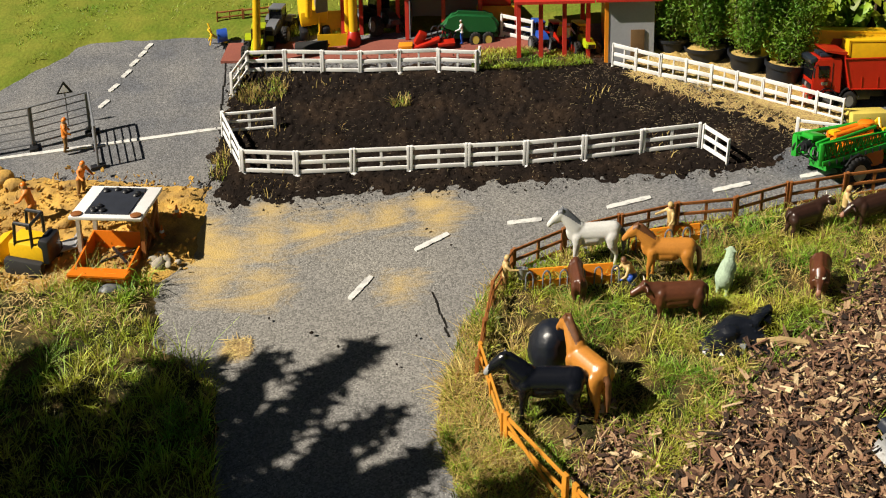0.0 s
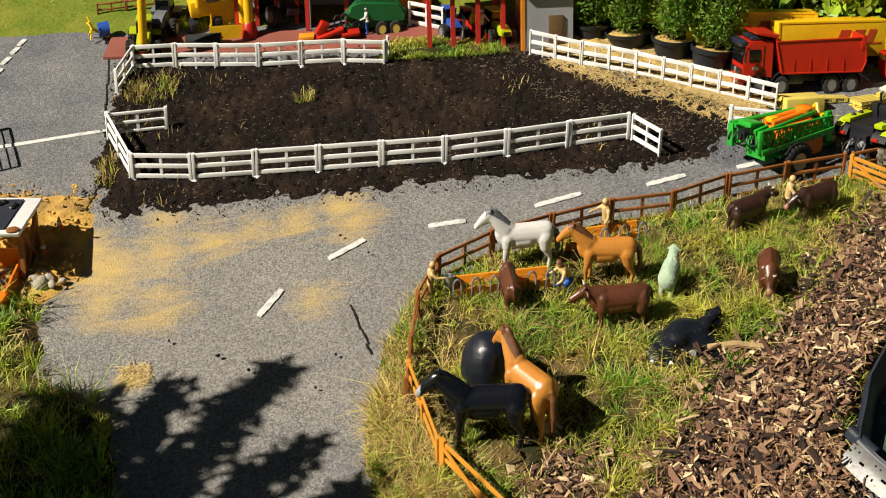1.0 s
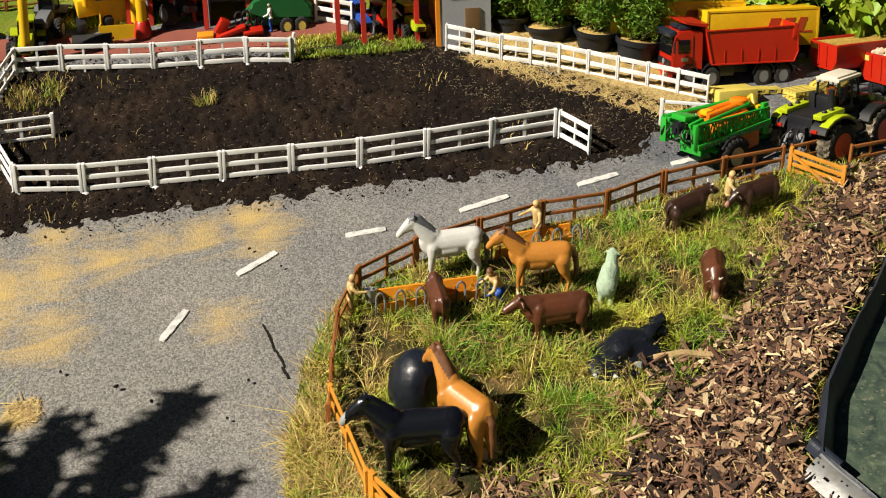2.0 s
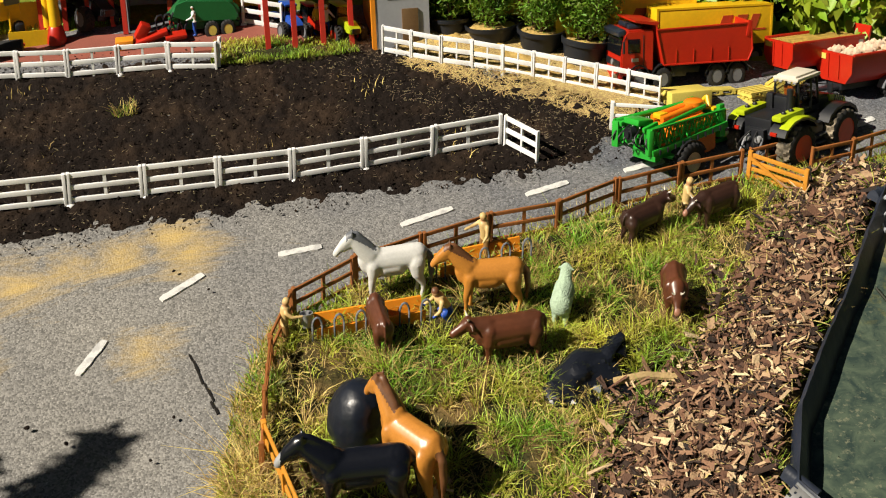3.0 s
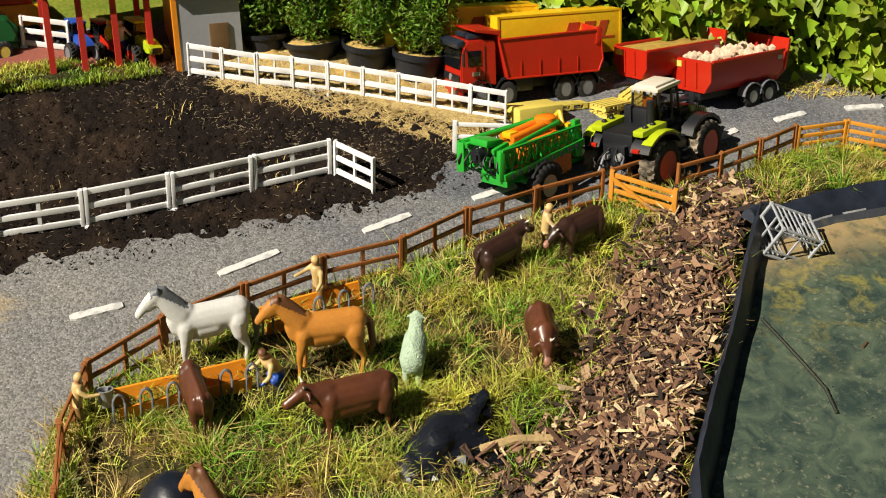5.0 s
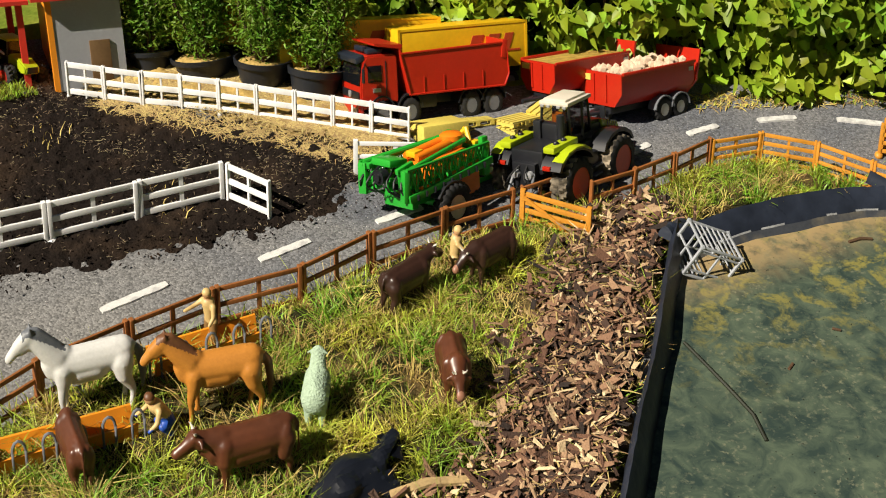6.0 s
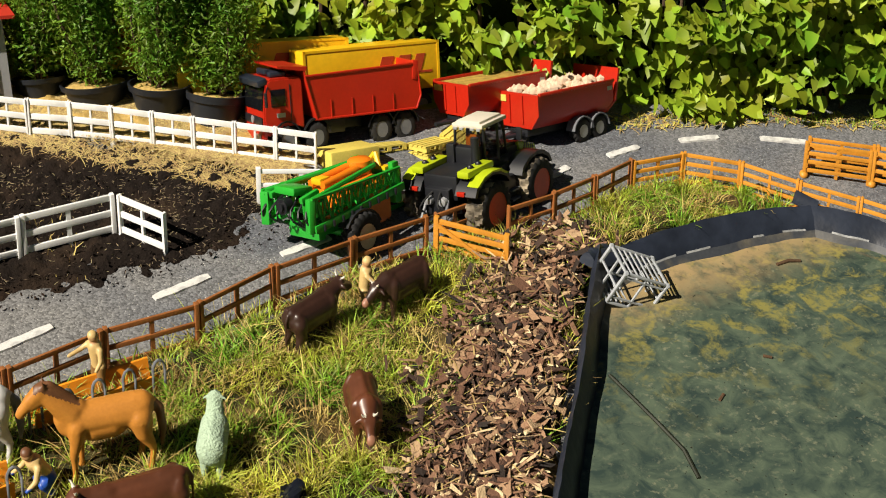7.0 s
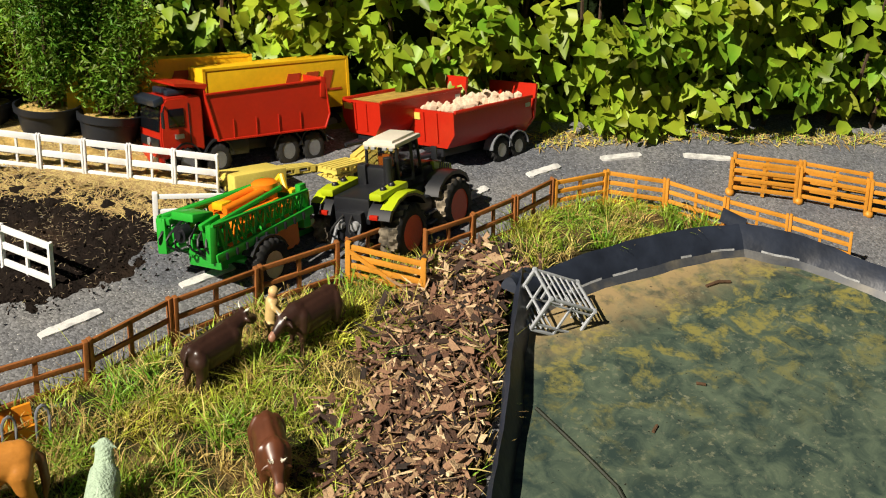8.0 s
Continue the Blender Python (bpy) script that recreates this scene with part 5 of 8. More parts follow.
def horse_bars(head=0.0, step=0.0):
    """A horse facing +x, 1 high at the withers. head: how far the head hangs."""
    hx, hz = 0.70 - 0.05 * head, 1.24 - 0.25 * head
    b = [((-0.38, 0, 0.82), 0.205, (0.28, 0, 0.80), 0.195), ((-0.45, 0, 0.86), 0.17, (-0.38, 0, 0.88), 0.15), ((-0.10, 0, 0.72), 0.195, (0.14, 0, 0.70), 0.19),
         ((0.30, 0, 0.94), 0.12, (0.40, 0, 0.98), 0.11), ((0.44, 0, 0.76), 0.14, (0.48, 0, 0.84), 0.13),
         ((0.38, 0, 0.90), 0.175, (hx - 0.04, 0, hz - 0.05), 0.105), ((hx - 0.04, 0, hz - 0.04), 0.10, (hx + 0.04, 0, hz), 0.095),
         ((hx + 0.03, 0, hz + 0.01), 0.100, (hx + 0.16, 0, hz - 0.10), 0.080), ((hx + 0.15, 0, hz - 0.09), 0.074, (hx + 0.26, 0, hz - 0.21), 0.064), ((hx + 0.05, 0, hz - 0.09), 0.085, (hx + 0.13, 0, hz - 0.15), 0.068),
         ((hx + 0.25, 0, hz - 0.20), 0.064, (hx + 0.28, 0, hz - 0.24), 0.060),
         ((0.34, 0, 1.07), 0.045, (hx - 0.10, 0, hz + 0.07), 0.050), ((hx - 0.08, 0, hz + 0.085), 0.045, (hx + 0.07, 0, hz + 0.06), 0.030),
         ((-0.56, 0, 0.93), 0.045, (-0.67, 0, 0.78), 0.062), ((-0.67, 0, 0.78), 0.064, (-0.70, 0, 0.50), 0.058), ((-0.70, 0, 0.50), 0.055, (-0.68, 0, 0.28), 0.026)]
    for s in (-1, 1):
        f = step * s
        b += [((hx - 0.01, s * 0.05, hz + 0.08), 0.030, (hx - 0.01, s * 0.062, hz + 0.17), 0.014)]
        b += [((0.33, s * 0.10, 0.78), 0.13, (0.35, s * 0.105, 0.62), 0.10), ((0.34, s * 0.105, 0.64), 0.095, (0.35 + f, s * 0.11, 0.42), 0.058), ((0.35 + f, s * 0.11, 0.41), 0.058, (0.35 + f, s * 0.11, 0.36), 0.052), ((0.35 + f, s * 0.11, 0.36), 0.045, (0.35 + f, s * 0.11, 0.13), 0.038), ((0.35 + f, s * 0.11, 0.13), 0.046, (0.38 + f, s * 0.11, 0.07), 0.044), ((0.39 + f, s * 0.11, 0.05), 0.054, (0.40 + f, s * 0.11, 0.03), 0.060)]
        b += [((-0.42, s * 0.10, 0.76), 0.165, (-0.40 - f, s * 0.12, 0.58), 0.115), ((-0.40 - f, s * 0.12, 0.57), 0.105, (-0.50 - f, s * 0.12, 0.38), 0.058), ((-0.50 - f, s * 0.12, 0.38), 0.055, (-0.51 - f, s * 0.12, 0.34), 0.050), ((-0.51 - f, s * 0.12, 0.34), 0.045, (-0.48 - f, s * 0.12, 0.13), 0.040), ((-0.48 - f, s * 0.12, 0.13), 0.046, (-0.45 - f, s * 0.12, 0.07), 0.046), ((-0.44 - f, s * 0.12, 0.05), 0.054, (-0.43 - f, s * 0.12, 0.03), 0.060)]
    return b


def horse_colour(c):
    if c.z < 0.085:
        return 2
    if c.x < -0.60 and c.z < 0.9:
        return 1
    if 0.28 < c.x < 0.80 and abs(c.y) < 0.08 and c.z > 1.00 + 0.80 * (c.x - 0.36) - (0.10 if c.x > 0.66 else 0):
        return 1
    if c.x > 0.93:
        return 3
    return 0


def cow_bars(head=0.0):
    """A cow facing +x, about 0.95 high at the withers."""
    hx, hz = 0.74, 0.93 - 0.45 * head
    b = [((-0.44, 0, 0.71), 0.235, (0.30, 0, 0.69), 0.245), ((-0.22, 0, 0.60), 0.235, (0.18, 0, 0.58), 0.235), ((-0.56, 0, 0.84), 0.10, (-0.30, 0, 0.89), 0.07), ((-0.30, 0, 0.88), 0.07, (0.40, 0, 0.88), 0.08),
         ((0.36, 0, 0.80), 0.17, (0.44, 0, 0.70), 0.19), ((0.48, 0, 0.54), 0.11, (0.50, 0, 0.66), 0.13), ((0.42, 0, 0.80), 0.17, (0.66, 0, 0.86 - 0.25 * head), 0.125), ((0.50, 0, 0.58), 0.07, (0.66, 0, 0.70 - 0.25 * head), 0.055),
         ((0.64, 0, 0.88 - 0.25 * head), 0.12, (hx, 0, hz), 0.105), ((hx, 0, hz), 0.100, (hx + 0.14, 0, hz - 0.09), 0.078), ((hx + 0.14, 0, hz - 0.09), 0.074, (hx + 0.26, 0, hz - 0.17), 0.076), ((hx + 0.03, 0, hz - 0.09), 0.07, (hx + 0.22, 0, hz - 0.21), 0.052),
         ((-0.66, 0, 0.86), 0.035, (-0.72, 0, 0.74), 0.030), ((-0.72, 0, 0.74), 0.026, (-0.72, 0, 0.40), 0.022), ((-0.72, 0, 0.40), 0.036, (-0.71, 0, 0.28), 0.020), ((-0.34, 0, 0.45), 0.11, (-0.24, 0, 0.44), 0.09)]
    for s in (-1, 1):
        b += [((hx + 0.02, s * 0.045, hz + 0.03), 0.065, (hx + 0.08, s * 0.04, hz - 0.03), 0.05), ((hx - 0.04, s * 0.09, hz + 0.03), 0.032, (hx - 0.06, s * 0.15, hz + 0.01), 0.040), ((hx - 0.06, s * 0.15, hz + 0.01), 0.040, (hx - 0.05, s * 0.22, hz - 0.02), 0.018), ((hx - 0.01, s * 0.06, hz + 0.09), 0.030, (hx + 0.02, s * 0.12, hz + 0.15), 0.022), ((hx + 0.02, s * 0.12, hz + 0.15), 0.020, (hx + 0.06, s * 0.13, hz + 0.20), 0.010)]
        b += [((0.35, s * 0.11, 0.76), 0.14, (0.37, s * 0.12, 0.56), 0.13), ((0.37, s * 0.13, 0.55), 0.105, (0.37, s * 0.135, 0.34), 0.062), ((0.37, s * 0.135, 0.34), 0.062, (0.37, s * 0.135, 0.29), 0.056), ((0.37, s * 0.135, 0.29), 0.050, (0.37, s * 0.135, 0.11), 0.044), ((0.37, s * 0.135, 0.10), 0.052, (0.39, s * 0.135, 0.06), 0.050), ((0.39, s * 0.135, 0.05), 0.060, (0.41, s * 0.135, 0.03), 0.060)]
        b += [((-0.52, s * 0.12, 0.82), 0.085, (-0.48, s * 0.13, 0.74), 0.13), ((-0.50, s * 0.13, 0.68), 0.15, (-0.46, s * 0.14, 0.48), 0.115), ((-0.46, s * 0.14, 0.48), 0.10, (-0.55, s * 0.14, 0.33), 0.058), ((-0.55, s * 0.14, 0.33), 0.056, (-0.55, s * 0.14, 0.29), 0.052), ((-0.55, s * 0.14, 0.29), 0.047, (-0.52, s * 0.14, 0.11), 0.044), ((-0.52, s * 0.14, 0.10), 0.052, (-0.50, s * 0.14, 0.06), 0.050), ((-0.50, s * 0.14, 0.05), 0.058, (-0.48, s * 0.14, 0.03), 0.060)]
    return b


def cow_colour(head):
    hx, hz = 0.74, 0.93 - 0.45 * head

    def f(c):
        if c.z < 0.075:
            return 2
        if c.x > hx - 0.04 and c.z > hz + 0.105 and abs(c.y) > 0.05:
            return 1
        if c.x > hx + 0.24:
            return 3
        if -0.46 < c.x < -0.15 and c.z < 0.43 and abs(c.y) < 0.1:
            return 3
        return 0
    return f


WHITE_HIDE = mat("white_horse_paint", (0.62, 0.62, 0.60), 0.38, 0.12, 30)
GREY_MANE = mat("grey_mane_paint", (0.13, 0.14, 0.16), 0.5, 0.3, 60)
TAN_HIDE = mat("tan_horse_paint", (0.50, 0.205, 0.035), 0.32, 0.15, 25)
BROWN_MANE = mat("brown_mane_paint", (0.15, 0.06, 0.022), 0.5, 0.3, 60)
BLACK_HIDE = mat("black_horse_paint", (0.005, 0.006, 0.010), 0.26, 0.2, 30)
COW_HIDE = mat("brown_cow_paint", (0.115, 0.036, 0.015), 0.36, 0.30, 7, second=(0.050, 0.020, 0.011))
DARK_COW = mat("dark_brown_cow_paint", (0.040, 0.018, 0.012), 0.36, 0.25, 18)
PINK = mat("pink_muzzle_paint", (0.30, 0.14, 0.085), 0.45, 0.15, 30)
HORN = mat("horn_paint", (0.62, 0.58, 0.48), 0.45, 0.15, 30)
HOOF = mat("hoof_paint", (0.05, 0.035, 0.025), 0.6, 0.2, 30)
WOOL = mat("mint_wool_paint", (0.44, 0.58, 0.42), 0.75, 0.25, 40, 0.9, fine=260)


def stand(name, me, label, category, x, y, scale, heading, z=0.012, group="toy animals", ry=0):
    ob = new(name, me)
    ob.matrix_basis = Matrix.Translation((x, y, z)) @ pose(0, 0, 0, 0, ry, heading) @ Matrix.Diagonal((scale[0], scale[1], scale[2], 1))
    return tagged(ob, label, category, group)


horse_a = blob("horse", horse_bars(0.0, 0.03), 0.028, horse_colour, [WHITE_HIDE, GREY_MANE, HOOF, WHITE_HIDE])
horse_b = blob("horse", horse_bars(0.1, 0.05), 0.028, horse_colour, [TAN_HIDE, BROWN_MANE, HOOF, TAN_HIDE])
horse_c = blob("horse", horse_bars(0.35, 0.02), 0.028, horse_colour, [BLACK_HIDE, BLACK_HIDE, HOOF, SILVER])
cow_a = blob("cow", cow_bars(0.05), 0.028, cow_colour(0.05), [COW_HIDE, HORN, HOOF, COW_HIDE])
cow_b = blob("cow", cow_bars(0.9), 0.028, cow_colour(0.9), [COW_HIDE, HORN, HOOF, PINK])
cow_e = blob("cow", cow_bars(0.55), 0.028, cow_colour(0.55), [COW_HIDE, HORN, HOOF, PINK])
cow_c = blob("cow", cow_bars(0.1), 0.028, cow_colour(0.1), [DARK_COW, HORN, HOOF, DARK_COW])
cow_d = blob("cow", cow_bars(0.4), 0.028, cow_colour(0.4), [DARK_COW, HORN, HOOF, PINK])
stand("toy_horse", horse_a, "white toy horse with a grey mane standing on the meadow", "toy horse", 0.432, 2.842, (0.122, 0.115, 0.142), 176)
stand("toy_horse", horse_b, "tan toy horse with a dark mane standing on the meadow", "toy horse", 0.622, 2.757, (0.120, 0.120, 0.138), 170)
stand("toy_horse", horse_b, "tan toy horse seen standing beside the black bale", "toy horse", 0.362, 2.325, (0.118, 0.150, 0.170), 122)
stand("toy_horse", horse_c, "black toy horse with a white blaze beside the fence", "toy horse", 0.262, 2.285, (0.150, 0.150, 0.165), 172)
stand("toy_cow", cow_a, "glossy brown toy cow standing sideways on the meadow", "toy cow", 0.622, 2.608, (0.112, 0.112, 0.125), 178)
stand("toy_cow", cow_e, "brown toy cow lowering its horned head", "toy cow", 1.000, 2.655, (0.066, 0.105, 0.122), -106)
stand("toy_cow", cow_b, "brown toy cow feeding at the orange trough", "toy cow", 0.378, 2.715, (0.085, 0.082, 0.112), 92)
stand("toy_cow", cow_c, "dark brown toy cow grazing near the wooden fence", "toy cow", 1.025, 2.905, (0.090, 0.095, 0.108), 22)
stand("toy_cow", cow_d, "dark brown toy cow held by a figure", "toy cow", 1.205, 2.920, (0.088, 0.095, 0.110), 196)
sheep_bars = [((-0.30, 0, 0.62), 0.27, (0.25, 0, 0.66), 0.26), ((0.35, 0, 0.82), 0.17, (0.46, 0, 1.02), 0.14), ((0.46, 0, 1.02), 0.13, (0.62, 0, 0.92), 0.08), ((0.42, 0.12, 1.08), 0.03, (0.40, 0.2, 1.05), 0.02), ((0.42, -0.12, 1.08), 0.03, (0.40, -0.2, 1.05), 0.02)]
for s in (-1, 1):
    sheep_bars += [((0.25, s * 0.13, 0.45), 0.08, (0.26, s * 0.13, 0.04), 0.045), ((-0.32, s * 0.13, 0.45), 0.09, (-0.32, s * 0.13, 0.04), 0.045)]
sheep = blob("sheep", sheep_bars, 0.03, lambda c: 1 if c.x > 0.56 else 0, [WOOL, BLACK])
stand("toy_sheep", sheep, "pale mint-coloured woolly toy sheep standing on the meadow", "toy sheep", 0.765, 2.69, (0.072, 0.088, 0.112), 62)

SKIN = mat("skin_figure_paint", (0.50, 0.28, 0.13), 0.5, 0.1, 40)
HIVIS = mat("orange_figure_paint", (0.75, 0.23, 0.02), 0.5, 0.15, 40)


def figure_mesh(mats, bend=0.0, arms=(0.3, 0.3), squat=0.0):
    """A plain toy figure facing +x, 1 high. arms: how far each arm reaches ahead."""
    hip = 0.48 - 0.2 * squat
    top = Vector((0.32 * math.sin(bend), 0, hip + 0.34 * math.cos(bend)))
    head = top + Vector((0.13 * math.sin(bend), 0, 0.13 * math.cos(bend) + 0.02))
    b = [((0, 0, hip), 0.085, tuple(top), 0.10), (tuple(head), 0.075, tuple(head + Vector((0.01, 0, 0.03))), 0.072)]
    for s, reach in zip((-1, 1), arms):
        knee = (0.10 * squat + 0.02, s * 0.075, 0.25)
        b += [((0, s * 0.055, hip), 0.072, knee, 0.055), (knee, 0.055, (-0.03, s * 0.08, 0.05), 0.042), ((-0.03, s * 0.08, 0.03), 0.035, (0.06, s * 0.085, 0.03), 0.032)]
        sh = top + Vector((0, s * 0.12, -0.02))
        el = sh + Vector((0.10 * reach + 0.02, s * 0.05, -0.17 * (1 - reach * 0.6)))
        b += [(tuple(sh), 0.045, tuple(el), 0.036), (tuple(el), 0.036, tuple(el + Vector((0.16 * (0.3 + reach), 0, -0.12 * (1 - reach)))), 0.03)]
    hz = head.z - 0.09

    def f(c):
        if (Vector(c) - head).length < 0.10:
            return 3 if c.z > head.z + 0.025 else 2
        return 1 if c.z < hip + 0.01 + 0.09 * squat else 0
    return blob("figure", b, 0.022, f, mats)


def figure(me, label, x, y, h, heading, z=0.01):
    ob = new("toy_figure", me)
    ob.matrix_basis = Matrix.Translation((x, y, z)) @ pose(0, 0, 0, 0, 0, heading) @ Matrix.Diagonal((h, h, h, 1))
    tagged(ob, label, "toy figure", "toy figures")


keeper = figure_mesh([CREAM, KHAKI, SKIN, CREAM], 0.1, (0.9, 0.2))
milker = figure_mesh([CREAM, BLUE, SKIN, BROWN_MANE], 0.55, (0.5, 0.4), 1.0)
worker = figure_mesh([HIVIS, KHAKI, SKIN, ORANGE], 0.35, (0.7, 0.5))
idle = figure_mesh([HIVIS, KHAKI, SKIN, ORANGE], 0.05, (0.4, 0.2))
figure(keeper, "cream and brown toy figure behind the feeding rack", 0.662, 2.935, 0.118, 200)
figure(keeper, "cream and brown toy figure holding a bucket", 0.19, 2.775, 0.108, 0)
figure(milker, "crouching toy figure in blue trousers", 0.535, 2.755, 0.125, 190)
figure(keeper, "cream toy figure leading a dark cow", 1.142, 2.945, 0.118, -20)
for x, y, h, a, me in ((-1.205, 3.617, 0.118, 10, idle), (-1.10, 3.37, 0.125, -40, worker), (-1.22, 3.24, 0.14, 160, worker), (-1.45, 3.40, 0.11, 150, worker)):
    figure(me, "toy building worker in an orange jacket and helmet", x, y, h, a)
for x, y, c in ((0.45, 4.008, YELLOW), (0.475, 3.995, WHITE)):
    figure(figure_mesh([c, BLUE, SKIN, c], 0.0, (0.3, 0.6)), "small toy figure in coloured clothes on the yard", x, y, 0.09, -60, 0.012)
figure(figure_mesh([WHITE, BLUE, SKIN, WHITE], 0.1, (0.8, 0.6)), "small toy figure in blue trousers beside the tank trailer", 0.111, 4.088, 0.09, 180, 0.012)


# ---- meadow things ----
def bale():
    bm = B()
    lathe(bm, [(0.002, -0.070), (0.035, -0.068), (0.058, -0.060), (0.074, -0.042), (0.082, -0.018), (0.083, 0.005), (0.078, 0.030), (0.066, 0.050), (0.045, 0.064), (0.020, 0.069), (0.002, 0.070)], 40)
    for v in bm.verts:
        v.co += Vector((1, 1, 1)) * 0.004 * noise.noise(v.co * 30)
    bmesh.ops.subdivide_edges(bm, edges=bm.edges, cuts=1, use_grid_fill=True)
    for v in bm.verts:
        v.co *= 1 + 0.02 * noise.noise(v.co * 45) - 0.035 * max(0.0, 0.25 - abs(noise.noise(Vector((v.co.x * 12, v.co.y * 22, v.co.z * 8)))))
    ob = solid("silage_bale", bm, mat("black_film", (0.008, 0.011, 0.019), 0.36, 0.3, 18, 0.3, fine=60), "round black film-wrapped silage bale on the meadow", "silage bale")
    ob.matrix_basis = Matrix.Translation((0.292, 2.465, 0.076)) @ pose(0, 0, 0, 90, 8, 28) @ Matrix.Diagonal((0.70, 1.02, 0.78, 1))


bale()


def feed_rack(x, y, heading, length, label):
    """An orange trough with bent grey feeding bars."""
    ob = thing("feeding_rack", label, "feeding rack", "feeding racks", m=tf(x, y, 0.012, 0, 0, heading))
    bm = B()
    prism(bm, [(-0.018, 0.004), (-0.026, 0.042), (-0.022, 0.042), (-0.015, 0.008), (0.015, 0.008), (0.022, 0.042), (0.026, 0.042), (0.018, 0.004)], 0, length, Matrix.Rotation(radians(-90), 4, "Z"))
    part("trough", bm, ORANGE_WALL, ob, "orange trough")
    k = int(length / 0.045)
    for i in range(k + 1):
        bm, u = B(), length * i / k
        pts = [Vector((u + 0.010 * math.cos(a), -0.026, 0.052 + 0.020 * math.sin(a))) for a in np.linspace(0, math.pi, 7)]
        pts = [Vector((u + 0.010, -0.026, 0.0))] + pts + [Vector((u - 0.010, -0.026, 0.0))]
        part("feeding_bar", pipe(bm, pts, 0.0024), GREY, ob)
    return ob


feed_rack(0.255, 2.775, 0, 0.23, "orange feeding trough with bent grey bars beside the milker")
feed_rack(0.545, 2.900, 4, 0.20, "orange feeding trough with bent grey bars near the fence")
bm = B()
lathe(bm, [(0.011, 0), (0.014, 0.032), (0.015, 0.034), (0.012, 0.034), (0.010, 0.004)], 18)
solid("bucket", bm, SILVER, "small grey toy bucket hanging beside a figure", "bucket", m=tf(0.238, 2.782, 0.045))

film = []
for p, r, q, s in (((-0.085, -0.02, 0.015), 0.020, (-0.03, 0.0, 0.03), 0.030), ((-0.03, 0, 0.03), 0.032, (0.03, 0.012, 0.035), 0.034), ((0.03, 0.012, 0.035), 0.026, (0.10, 0.035, 0.055), 0.014), ((-0.05, -0.03, 0.012), 0.016, (0.05, -0.03, 0.016), 0.020), ((0.0, 0.03, 0.02), 0.018, (0.06, -0.01, 0.02), 0.02)):
    film.append((p, r, q, s))
me = blob("crumpled_film", film, 0.0105, lambda c: 0, [mat("black_film_scrap", (0.008, 0.010, 0.016), 0.34, 0.2, 30)])
for v in me.vertices:
    v.co += v.normal * (0.020 * noise.noise(v.co * 16) + 0.018 * abs(noise.noise(Vector((v.co.x * 15, v.co.y * 32, v.co.z * 30)))) - 0.004)
me.set_sharp_from_angle(angle=radians(16))
heap = tagged(new("crumpled_film", me), "crumpled heap of glossy black plastic film", "plastic film")
heap.matrix_basis = tf(0.762, 2.52, 0.010, 0, 0, 8) @ Matrix.Diagonal((1.0, 1.25, 0.8, 1))
for x, y, z, a, lift in ((-0.03, -0.035, 0.018, 20, 0.5), (0.045, -0.03, 0.022, -15, 0.8), (0.07, 0.035, 0.040, 60, 0.6), (-0.075, 0.0, 0.018, 150, 0.7)):
    bm = B()
    grid = [[bm.verts.new((0.045 * (u / 6 - 0.5), -0.035 * v / 4, lift * 0.016 * math.sin(v / 4 * 3.0) + 0.006 * noise.noise(Vector((u * 0.9 + a, v * 0.9, 0))))) for v in range(5)] for u in range(7)]
    for u in range(6):
        for v in range(4):
            bm.faces.new((grid[u][v], grid[u + 1][v], grid[u + 1][v + 1], grid[u][v + 1]))
    bmesh.ops.solidify(bm, geom=bm.faces[:], thickness=0.0012)
    part("flap", bm, me.materials[0], heap, "loose flap", tf(x, y, z, 0, 0, a))
for x, y, a in ((0.79, 2.49, 20), (0.755, 2.475, -30)):
    bm = B()
    box(bm, (0, 0, 0.012), (0.045, 0.03, 0.002), (12, -18, 0))
    solid("film_scrap", bm, mat("grey_film", (0.22, 0.24, 0.27), 0.3, 0.2, 30), "torn piece of grey plastic film", "plastic film", "film scraps", m=tf(x, y, 0.012, 0, 0, a))
PALE_WOOD = mat("pale_split_wood", (0.50, 0.35, 0.16), 0.8, 0.3, 20, 0.4)
WET_WOOD = mat("wet_twig", (0.016, 0.020, 0.010), 0.6, 0.3, 20)
DARK_WOOD = mat("dark_bark_wood", (0.10, 0.06, 0.035), 0.9, 0.3, 20, 0.5)


def stick(points, r, material, label, x, y, z, a):
    bm = B()
    pipe(bm, [Vector(p) for p in points], r, 7)
    for v in bm.verts:
        v.co += Vector((0, 0, 1)) * 0.3 * r * noise.noise(v.co * 60) + Vector((0, 0.3, 0)) * r * noise.noise(v.co * 45)
    solid("stick", bm, material, label, "stick", "loose sticks", m=tf(x, y, z, 0, 0, a))


stick([(0, 0, 0), (0.06, 0.004, 0.004), (0.13, -0.006, 0.0)], 0.008, PALE_WOOD, "pale split stick lying beside the black film", 0.805, 2.475, 0.040, -5)
stick([(0, 0, 0), (0.05, 0.01, 0.004), (0.12, 0.03, 0.0)], 0.005, DARK_WOOD, "thin dark twig on the mulch", 0.87, 2.50, 0.03, 15)
stick([(0, 0, 0), (0.05, 0.002, 0.004), (0.10, -0.004, 0.0)], 0.006, PALE_WOOD, "pale split stick on the mulch", 1.24, 2.78, 0.035, 4)
stick([(1.460, 2.629, 0), (1.462, 2.56, 0.002), (1.464, 2.494, 0.002), (1.467, 2.429, 0), (1.451, 2.371, -0.002)], 0.0034, WET_WOOD, "long thin dark twig floating on the pond", 0, 0, 0.013, 0)
stick([(0, 0, 0), (0.03, 0.004, 0.002), (0.055, -0.002, 0)], 0.0032, DARK_WOOD, "short dark twig floating near the pond edge", 1.965, 2.765, 0.012, -8)
